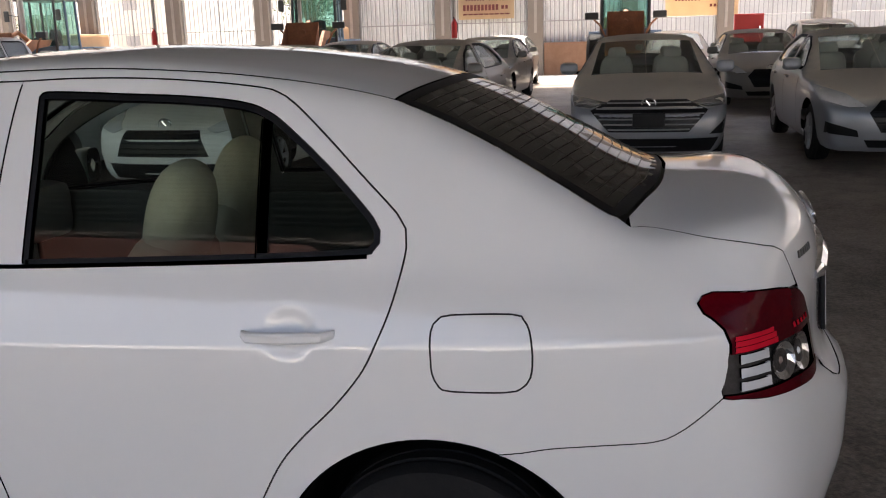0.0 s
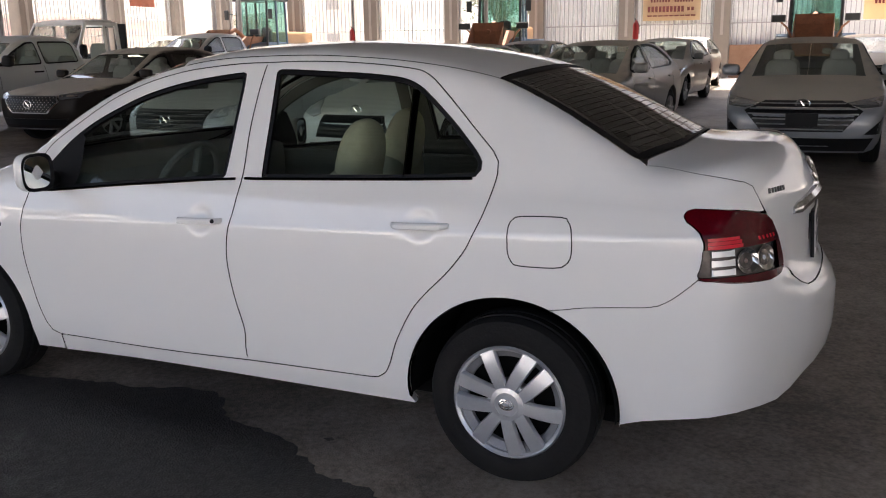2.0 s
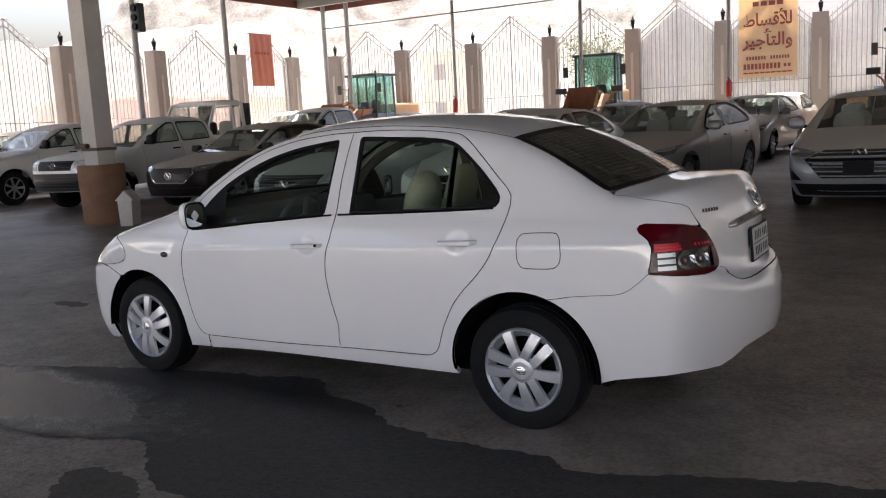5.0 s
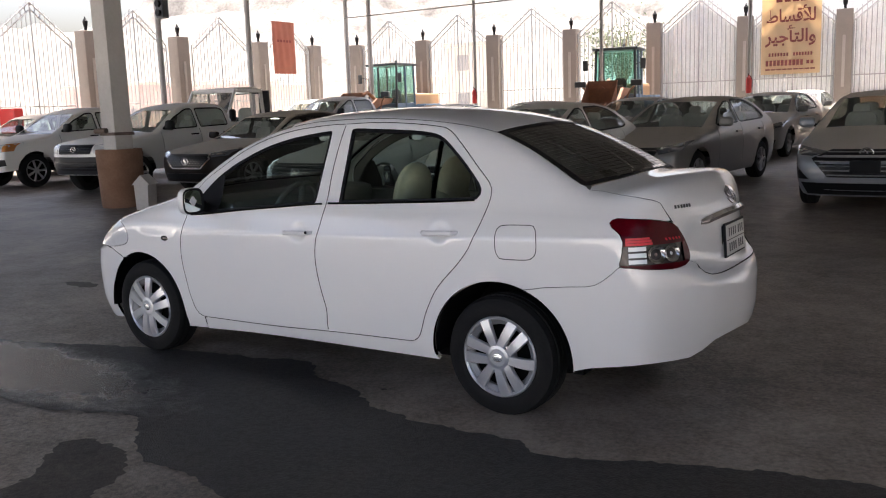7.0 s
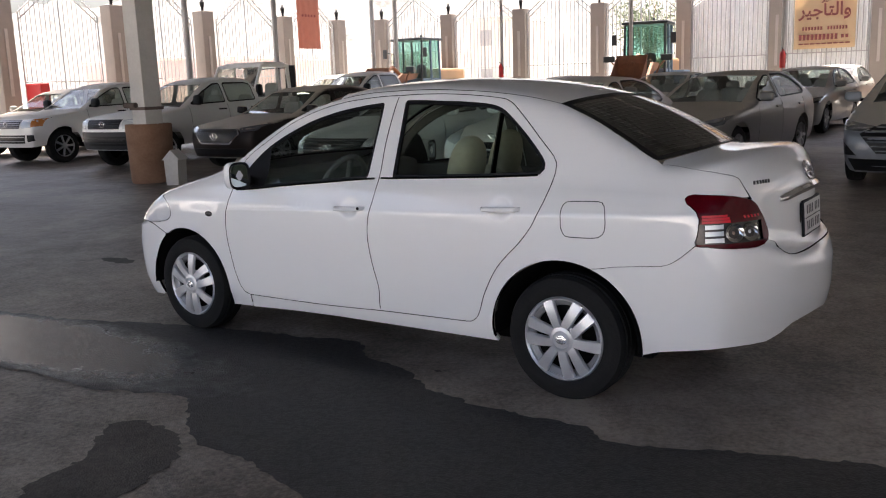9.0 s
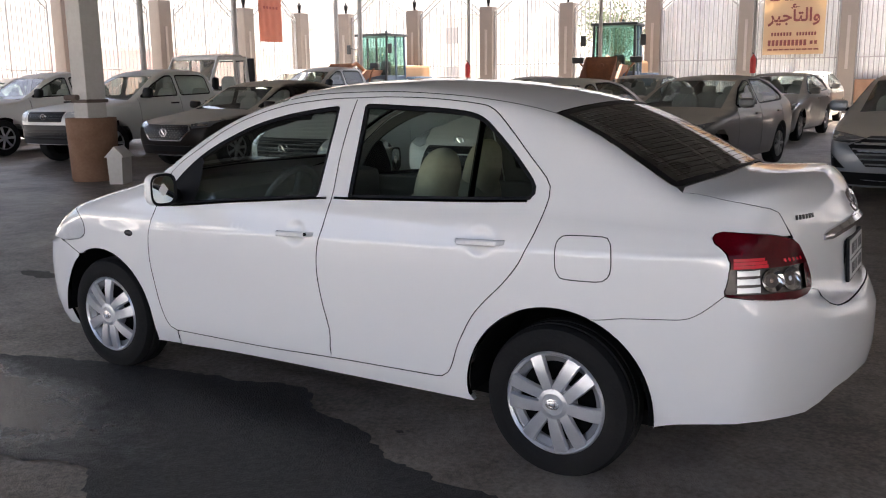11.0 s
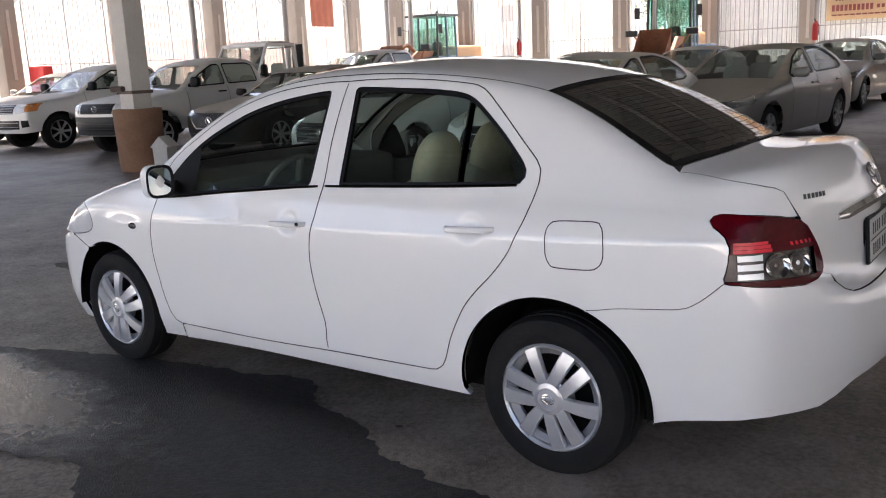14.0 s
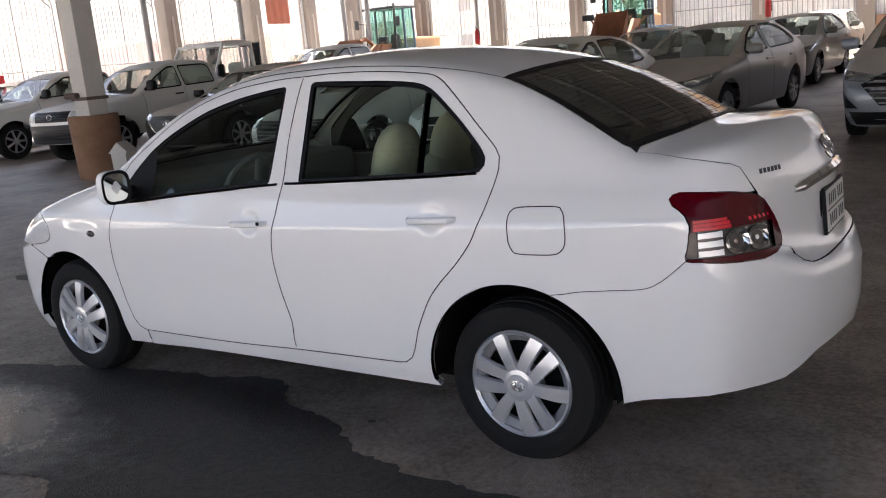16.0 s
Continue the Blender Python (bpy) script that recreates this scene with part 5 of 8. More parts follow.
def road_wheel(x, y, r, w, name, parent, spokes=True, cover=0.197, rim_mat=None, turn=0.0):
    """Tyre and wheel cover; outer face looks to -y."""
    s = -1 if y < 0 else 1
    base = Matrix.Translation((x, y, r)) @ Matrix.Diagonal((1, -s, 1, 1))
    bm = bmesh.new()
    h = w / 2
    lathe(bm, [(cover - 0.012, h * 0.6), (cover - 0.005, -h * 0.82), (cover + 0.012, -h * 0.96), (cover + 0.03, -h), (r - 0.045, -h * 0.99), (r - 0.015, -h * 0.86), (r - 0.003, -h * 0.62), (r - 0.003, -h * 0.5), (r - 0.009, -h * 0.47), (r - 0.009, -h * 0.42), (r, -h * 0.40),
                (r, -h * 0.05), (r - 0.008, -h * 0.03), (r - 0.008, h * 0.03), (r, h * 0.05), (r, h * 0.6), (r - 0.015, h * 0.86), (r - 0.06, h), (cover, h)], 56, base)
    wheel = part(name, bm, M_RUBBER, parent, "black tyre on a silver wheel", smooth=True)
    mt = rim_mat or M_SILVER
    # near-black disc that stands for the shade behind blades and spokes
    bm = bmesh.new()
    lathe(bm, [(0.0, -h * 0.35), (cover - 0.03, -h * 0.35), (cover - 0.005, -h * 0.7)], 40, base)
    part("brake_shadow", bm, M_UNDER, wheel, "near-black disc in place of the shade inside the wheel", smooth=True)
    bm = bmesh.new()
    lathe(bm, [(cover - 0.016, -h * 0.70), (cover - 0.014, -h * 0.88), (cover - 0.004, -h * 0.97), (cover + 0.003, -h * 0.88), (cover + 0.003, -h * 0.7)], 56, base)
    if spokes:
        part("cover_ring", bm, mt, wheel, "silver outer ring", smooth=True)
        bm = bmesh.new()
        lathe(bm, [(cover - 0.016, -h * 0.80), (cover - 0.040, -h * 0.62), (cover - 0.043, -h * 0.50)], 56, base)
        part("cover_lip", bm, M_SHADE, wheel, "recessed silver lip behind the blades, coloured darker for its shade", smooth=True)
        bm = bmesh.new()
        lathe(bm, [(0.0, -h * 0.92), (0.050, -h * 0.94), (0.074, -h * 0.90), (0.079, -h * 0.72), (0.079, -h * 0.5)], 36, base)
        part("cover_centre", bm, mt, wheel, "silver centre disc", smooth=True)
        # three pairs of parallel blades and three single ones between them
        for i in range(3):
            for kind_, lean in (("pair", -1), ("pair", 1), ("single", 0)):
                c0 = turn + 2 * math.pi * i / 3 + (math.pi / 3 if kind_ == "single" else 0.0)
                rows_ = []
                for j in range(11):
                    u = j / 10
                    rad = 0.050 + (cover - 0.004 - 0.050) * u
                    wid = 0.0215 + 0.0085 * u ** 0.8
                    side_off = lean * (wid + 0.0025 + 0.0095 * u)
                    if kind_ == "single":
                        side_off = 0.010 * (u - 0.5) * u
                    depth = -h * (1.05 - 0.13 * u**2.5) - 0.003 * math.sin(u * math.pi)
                    mid = c0 + math.asin(max(-0.98, min(0.98, side_off / rad)))
                    row = []
                    for q, dz in ((-1, 0.018), (-0.95, 0.0045), (-0.82, 0.0), (0.82, 0.0015), (0.95, 0.006), (1, 0.018)):
                        x0, z0 = rad * math.cos(mid), rad * math.sin(mid)
                        t0 = (-math.sin(c0), math.cos(c0))
                        row.append(bm_v(base, x0 + q * wid * t0[0], depth + dz, z0 + q * wid * t0[1]))
                    rows_.append(row)
                V_ = [v for row in rows_ for v in row]
                F_ = [(6 * j + q, 6 * j + q + 1, 6 * j + q + 7, 6 * j + q + 6) for j in range(10) for q in range(5)]
                bm = bmesh.new()
                vs = [bm.verts.new(v) for v in V_]
                for f in F_:
                    bm.faces.new([vs[n] for n in f])
                part("blade", bm, mt, wheel, "broad silver blade", smooth=True)
    else:
        for i in range(7):
            c0 = 2 * math.pi * i / 7
            a0 = Vector((0.04 * math.cos(c0), -h * 0.85, 0.04 * math.sin(c0)))
            a1 = Vector(((cover - 0.01) * math.cos(c0), -h * 0.82, (cover - 0.01) * math.sin(c0)))
            cyl(bm, base @ a0, base @ a1, 0.022, 0.03, 6)
        part("wheel_rim", bm, mt, wheel, "alloy rim", smooth=True)
    bm = bmesh.new()
    lathe(bm, [(0.062, -h * 0.9), (0.058, -h * 1.06), (0.042, -h * 1.10), (0.040, -h * 1.07), (0.030, -h * 1.07), (0.0, -h * 1.09)], 28, base)
    part("hub_cap", bm, mt, wheel, "round centre cap", smooth=True)
    if spokes:
        bm = bmesh.new()
        for rx, ry in ((0.026, 0.018), (0.010, 0.017), (0.021, 0.008)):
            tubes(bm, [base @ Vector((rx * math.cos(t), -h * 1.10, ry * math.sin(t))) for t in np.linspace(0, 2 * math.pi, 17)], 0.0022, 5)
        part("cap_emblem", bm, M_CHROME, wheel)
    return wheel


for x, turn in ((0.012, radians(53)), (-2.555, radians(26))):
    for y in (-0.715, 0.715):
        road_wheel(x, y, 0.297, 0.19, "wheel", sedan, turn=turn)
        s = 1 if y < 0 else -1
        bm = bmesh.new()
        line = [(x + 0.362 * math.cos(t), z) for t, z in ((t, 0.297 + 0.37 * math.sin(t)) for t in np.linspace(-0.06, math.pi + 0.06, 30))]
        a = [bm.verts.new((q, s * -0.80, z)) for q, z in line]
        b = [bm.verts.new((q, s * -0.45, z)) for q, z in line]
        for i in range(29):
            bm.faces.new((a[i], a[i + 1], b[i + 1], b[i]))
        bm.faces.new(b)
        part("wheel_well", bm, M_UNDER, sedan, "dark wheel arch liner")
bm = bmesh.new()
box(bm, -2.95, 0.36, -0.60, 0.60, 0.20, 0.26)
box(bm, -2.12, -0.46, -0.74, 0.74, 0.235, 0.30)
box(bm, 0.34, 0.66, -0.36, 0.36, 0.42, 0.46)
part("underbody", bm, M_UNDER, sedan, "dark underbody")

# cabin
bm = bmesh.new()
box(bm, -2.12, -0.42, -0.70, 0.70, 0.34, 0.40)
box(bm, -0.42, 0.35, -0.42, 0.42, 0.34, 0.40)
box(bm, 0.05, 0.45, -0.42, 0.42, 0.40, 0.98)
box(bm, -0.10, 0.45, -0.60, 0.60, 0.98, 1.02)
part("cabin_floor", bm, M_CABIN, sedan, "dark cabin floor and parcel shelf", bevel=0.02)
for s in (-1, 1):
    bm = bmesh.new()
    box(bm, -2.05, -0.45, s * 0.72 - 0.02, s * 0.72 + 0.02, 0.42, 0.93)
    part("door_card", bm, M_CARD, sedan, "dark inner door panels", bevel=0.01)
bm = bmesh.new()
box(bm, -2.30, -1.85, -0.69, 0.69, 0.75, 0.985)
part("dashboard", bm, M_CABIN, sedan, "dark dashboard", bevel=0.06, smooth=True)


def soft_block(x, y, z, sx, sy, sz, tilt, pw=0.45, n=20):
    bm = bmesh.new()
    bmesh.ops.create_uvsphere(bm, u_segments=n, v_segments=n // 2 + 4, radius=1.0)
    for v in bm.verts:
        c = v.co
        v.co = Vector([math.copysign(abs(c[i]) ** pw, c[i]) for i in range(3)])
    bmesh.ops.transform(bm, matrix=Matrix.Translation((x, y, z)) @ Euler((0, radians(tilt), 0)).to_matrix().to_4x4() @ Matrix.Diagonal((sx, sy, sz, 1)), verts=bm.verts)
    return bm


for y, fx in ((-0.31, -0.88), (0.31, -1.0)):
    back = part("front_seat", soft_block(fx, y, 0.74, 0.085, 0.21, 0.27, 13, 0.6), M_SEAT, sedan, "beige fabric front seat", smooth=True)
    part("seat_top", soft_block(fx + 0.072, y, 1.015, 0.075, 0.14, 0.18, 13, 0.85), M_SEAT, back, smooth=True)
    part("seat_cushion", soft_block(fx - 0.36, y, 0.56, 0.27, 0.24, 0.09, -5), M_SEAT, back, smooth=True)
rb = part("rear_seat", soft_block(-0.06, 0, 0.76, 0.10, 0.42, 0.27, 22), M_SEAT, sedan, "beige fabric rear bench", smooth=True)
part("seat_cushion", soft_block(-0.42, 0, 0.55, 0.28, 0.42, 0.10, -5), M_SEAT, rb, smooth=True)
for y in (-0.34, 0.34):
    part("head_rest", soft_block(0.08, y, 1.045, 0.045, 0.12, 0.06, 20, 0.6), M_SEAT, rb, smooth=True)
bm = bmesh.new()
mw = Matrix.Translation((-1.66, -0.36, 0.90)) @ Euler((0, radians(-66), 0)).to_matrix().to_4x4()
tubes(bm, [mw @ Vector((0.185 * math.cos(t), 0.185 * math.sin(t), 0)) for t in np.linspace(0, 2 * math.pi, 33)], 0.016, 8)
for t in (0.0, 2.1, 4.2):
    tubes(bm, [mw @ Vector((0.03 * math.cos(t), 0.03 * math.sin(t), -0.03)), mw @ Vector((0.185 * math.cos(t), 0.185 * math.sin(t), 0))], 0.018, 8)
cyl(bm, mw @ Vector((0, 0, -0.05)), mw @ Vector((0, 0, -0.01)), 0.07)
part("steering_wheel", bm, M_CABIN, sedan, "dark steering wheel", smooth=True)
bm = bmesh.new()
box(bm, -1.93, -1.90, -0.12, 0.12, 1.285, 1.355, None)
part("inner_mirror", bm, M_CABIN, sedan, "rear-view mirror", bevel=0.01)
for s in (-1, 1):
    bm = bmesh.new()
    box(bm, -1.62, -1.42, s * 0.32 - 0.16, s * 0.32 + 0.16, 1.375, 1.39)
    part("sun_visor", bm, M_LINER, sedan, "folded sun visor", bevel=0.006)
# headliner
V, faces, N = sheet(CAR, ROUND, roof_outline, [], 0.12, 0.01, off=-0.035)
link("headliner", V, [tuple(reversed(f)) for f in faces], M_LINER, sedan, -N, False, "pale cloth headliner")

# ---------- parked vehicles ----------
M_BGGLASS = glass_mat("parked_car_glass", (0.72, 0.78, 0.75), 0.02, dust=0.045)
M_DUSTGLASS = glass_mat("dust_covered_glass", (0.85, 0.88, 0.86), 0.1, dust=0.42)
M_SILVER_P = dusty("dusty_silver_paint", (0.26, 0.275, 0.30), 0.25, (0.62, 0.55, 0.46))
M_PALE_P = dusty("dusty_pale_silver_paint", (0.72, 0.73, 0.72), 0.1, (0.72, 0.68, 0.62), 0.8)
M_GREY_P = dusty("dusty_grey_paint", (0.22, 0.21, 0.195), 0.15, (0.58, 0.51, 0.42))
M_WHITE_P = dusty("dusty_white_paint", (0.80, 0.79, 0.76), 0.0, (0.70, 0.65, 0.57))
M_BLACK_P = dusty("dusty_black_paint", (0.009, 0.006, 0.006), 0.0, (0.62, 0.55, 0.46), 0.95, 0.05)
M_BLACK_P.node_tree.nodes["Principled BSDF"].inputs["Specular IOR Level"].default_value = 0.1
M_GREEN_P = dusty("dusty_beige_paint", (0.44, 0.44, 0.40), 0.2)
M_SEATBG = mat("pale_seat_cover", (0.58, 0.56, 0.52), 0.8, var=0.3, scale=10)
M_BUMPER = mat("dark_grey_plastic", (0.030, 0.031, 0.035), 0.5, var=0.4, spec=0.25)
M_GRILLE = mat("grille_black", (0.010, 0.010, 0.011), 0.3, spec=0.2)
M_LAMPGLASS = mat("lamp_glass", (0.22, 0.23, 0.25), 0.08, 0.6, coat=1.0)
M_ALLOY = mat("dull_alloy", (0.42, 0.42, 0.43), 0.4, 0.7, var=0.3, scale=20)
M_ORANGE = mat("orange_lens", (0.60, 0.22, 0.05), 0.2, coat=0.6)

SEDAN = dict(
    shape=Shape(
        side=[(0.12, 0.72), (0.2, 0.80), (0.32, 0.86), (0.55, 0.885), (0.75, 0.89), (0.88, 0.875), (0.96, 0.845), (1.05, 0.79), (1.2, 0.715), (1.35, 0.635), (1.45, 0.58)],
        taper=[(-3.6, 0.14), (-3.2, 0.05), (-2.7, 0.012), (-2.0, 0.0), (-0.5, 0.0), (0.0, 0.01), (0.5, 0.05), (0.9, 0.11), (1.05, 0.16)],
        top=[(-3.58, 0.66), (-3.5, 0.72), (-3.3, 0.80), (-2.9, 0.895), (-2.4, 0.97), (-2.15, 1.02), (-1.9, 1.13), (-1.5, 1.31), (-1.2, 1.405), (-0.8, 1.45), (-0.4, 1.445), (0.0, 1.395), (0.3, 1.29), (0.6, 1.16), (0.75, 1.115), (0.9, 1.10), (1.0, 1.06)],
        crown=[(-3.6, 0.10), (-2.4, 0.08), (-1.5, 0.10), (0.0, 0.12), (0.9, 0.08)],
        tail=[(0.15, 0.90), (0.3, 0.98), (0.5, 1.01), (0.65, 1.0), (0.8, 0.98), (1.0, 0.97), (1.08, 0.93)],
        nose=[(0.15, -3.45), (0.25, -3.55), (0.45, -3.60), (0.6, -3.59), (0.7, -3.54), (0.8, -3.42)], tail_round=0.35, nose_round=0.34, axis=0.6),
    wb=2.70, wr=0.325, cut=(-3.0, 0.6), sill=0.22,
    wins=[[(-1.98, 1.0), (-1.06, 1.015), (-1.06, 1.355), (-1.22, 1.35), (-1.55, 1.235)], [(-0.97, 1.015), (-0.97, 1.365), (-0.5, 1.37), (-0.15, 1.305), (0.22, 1.15), (0.30, 1.07), (0.12, 1.035)]],
    screen=[(-2.18, -0.66), (-1.30, -0.555), (-1.345, 0.0), (-2.26, 0.0)], rear=[(0.05, -0.52), (0.60, -0.56), (0.64, 0.0), (0.03, 0.0)],
    doors=[(-2.02, -1.02), (-1.02, 0.02)], mirror=(-1.92, 1.02), height=1.45)
SUV = dict(
    shape=Shape(
        side=[(0.15, 0.74), (0.25, 0.82), (0.4, 0.88), (0.6, 0.90), (0.85, 0.905), (1.0, 0.88), (1.08, 0.85), (1.2, 0.80), (1.4, 0.72), (1.55, 0.65), (1.65, 0.60)],
        taper=[(-3.5, 0.14), (-3.1, 0.05), (-2.6, 0.01), (-2.0, 0.0), (-0.3, 0.0), (0.3, 0.03), (0.8, 0.10)],
        top=[(-3.44, 0.80), (-3.35, 0.88), (-3.1, 0.97), (-2.7, 1.03), (-2.2, 1.10), (-1.95, 1.17), (-1.6, 1.37), (-1.25, 1.56), (-0.9, 1.63), (-0.4, 1.64), (0.1, 1.59), (0.45, 1.48), (0.7, 1.28), (0.85, 1.10)],
        crown=[(-3.5, 0.08), (-2.4, 0.07), (-1.5, 0.08), (0.8, 0.10)],
        tail=[(0.2, 0.80), (0.4, 0.90), (0.7, 0.92), (1.0, 0.88), (1.2, 0.80), (1.5, 0.55)],
        nose=[(0.2, -3.35), (0.4, -3.42), (0.6, -3.45), (0.8, -3.43), (0.9, -3.36), (1.0, -3.2)], tail_round=0.3, nose_round=0.30, axis=0.75),
    wb=2.60, wr=0.35, cut=(-2.9, 0.35), sill=0.28,
    wins=[[(-1.95, 1.12), (-1.02, 1.14), (-1.02, 1.50), (-1.20, 1.49), (-1.55, 1.33)], [(-0.93, 1.14), (-0.93, 1.51), (-0.3, 1.50), (0.15, 1.40), (0.35, 1.25), (0.25, 1.17)]],
    screen=[(-2.12, -0.68), (-1.32, -0.58), (-1.36, 0.0), (-2.2, 0.0)], rear=[(0.42, -0.45), (0.62, -0.5), (0.66, 0.0), (0.42, 0.0)],
    doors=[(-1.98, -0.98), (-0.98, 0.05)], mirror=(-1.86, 1.14), height=1.64)
PICKUP = dict(
    shape=Shape(
        side=[(0.2, 0.74), (0.3, 0.82), (0.45, 0.87), (0.7, 0.89), (0.95, 0.885), (1.1, 0.86), (1.2, 0.825), (1.4, 0.745), (1.6, 0.66), (1.75, 0.59)],
        taper=[(-3.9, 0.12), (-3.5, 0.05), (-3.0, 0.01), (-2.0, 0.0), (1.0, 0.0), (1.3, 0.02)],
        top=[(-3.83, 0.92), (-3.72, 1.0), (-3.4, 1.07), (-2.9, 1.12), (-2.5, 1.17), (-2.3, 1.26), (-2.0, 1.45), (-1.72, 1.62), (-1.4, 1.71), (-1.0, 1.735), (-0.55, 1.715), (-0.36, 1.66), (-0.26, 1.45), (-0.2, 1.2), (-0.16, 1.14), (0.3, 1.13), (1.1, 1.13), (1.25, 1.10)],
        crown=[(-3.9, 0.06), (-2.6, 0.06), (-1.5, 0.09), (-0.3, 0.08), (0.0, 0.0), (1.2, 0.0)],
        tail=[(0.3, 1.1), (0.45, 1.26), (0.9, 1.28), (1.1, 1.27)],
        nose=[(0.25, -3.70), (0.4, -3.80), (0.6, -3.84), (0.85, -3.83), (0.98, -3.78), (1.08, -3.6)], tail_round=0.05, nose_round=0.24, axis=0.8),
    wb=3.0, wr=0.375, cut=(-3.3, 0.9), sill=0.42,
    wins=[[(-2.28, 1.20), (-1.32, 1.215), (-1.32, 1.595), (-1.50, 1.59), (-1.88, 1.43)], [(-1.22, 1.215), (-1.22, 1.60), (-0.55, 1.595), (-0.42, 1.55), (-0.40, 1.23)]],
    screen=[(-2.46, -0.68), (-1.74, -0.575), (-1.78, 0.0), (-2.53, 0.0)], rear=None,
    doors=[(-2.34, -1.27), (-1.27, -0.32)], mirror=(-2.2, 1.25), height=1.73)


def squash(spec, k):
    """The same kind of car, lower built."""
    S = spec["shape"]
    up = lambda pts: [(z * k, v) for z, v in pts]
    T = Shape(up(S.side), S.taper, [(x, z * k) for x, z in S.top], [(x, c * k) for x, c in S.crown], up(S.tail), up(S.nose), S.tail_round, S.nose_round, S.soft, (), S.axis * k)
    out = dict(spec, shape=T, height=spec["height"] * k, mirror=(spec["mirror"][0], spec["mirror"][1] * k))
    out["wins"] = [[(x, z * k) for x, z in w] for w in spec["wins"]]
    return out


LOW_SUV = squash(SUV, 0.90)
_cache = {}


class Ahead(Slant):
    """Sheet coordinates seen from inside towards the nose or the tail."""

    def __init__(self, shape, o, way):
        self.s, self.o = shape, np.array(o, float)
        self.c, self.e, self.u = np.array([float(way), 0, 0]), np.array([0, 1.0, 0]), np.array([0, 0, 1.0])


def rounded(poly, r, step=0.06):
    """A polygon with straight sides and small round corners."""
    p = np.array(poly, float)
    out = []
    for a, b, c in zip(np.roll(p, 1, 0), p, np.roll(p, -1, 0)):
        la, lc = np.linalg.norm(a - b), np.linalg.norm(c - b)
        k = min(r, 0.4 * la, 0.4 * lc)
        s0, s1 = b + (a - b) * k / la, b + (c - b) * k / lc
        out += [(1 - t) ** 2 * s0 + 2 * t * (1 - t) * b + t * t * s1 for t in (0, 0.25, 0.5, 0.75, 1)]
    q = np.array(out)
    dense = []
    for a, b in zip(q, np.roll(q, -1, 0)):
        n = max(1, int(np.linalg.norm(b - a) / step))
        dense += [a + (b - a) * j / n for j in range(n)]
    return np.array(dense)


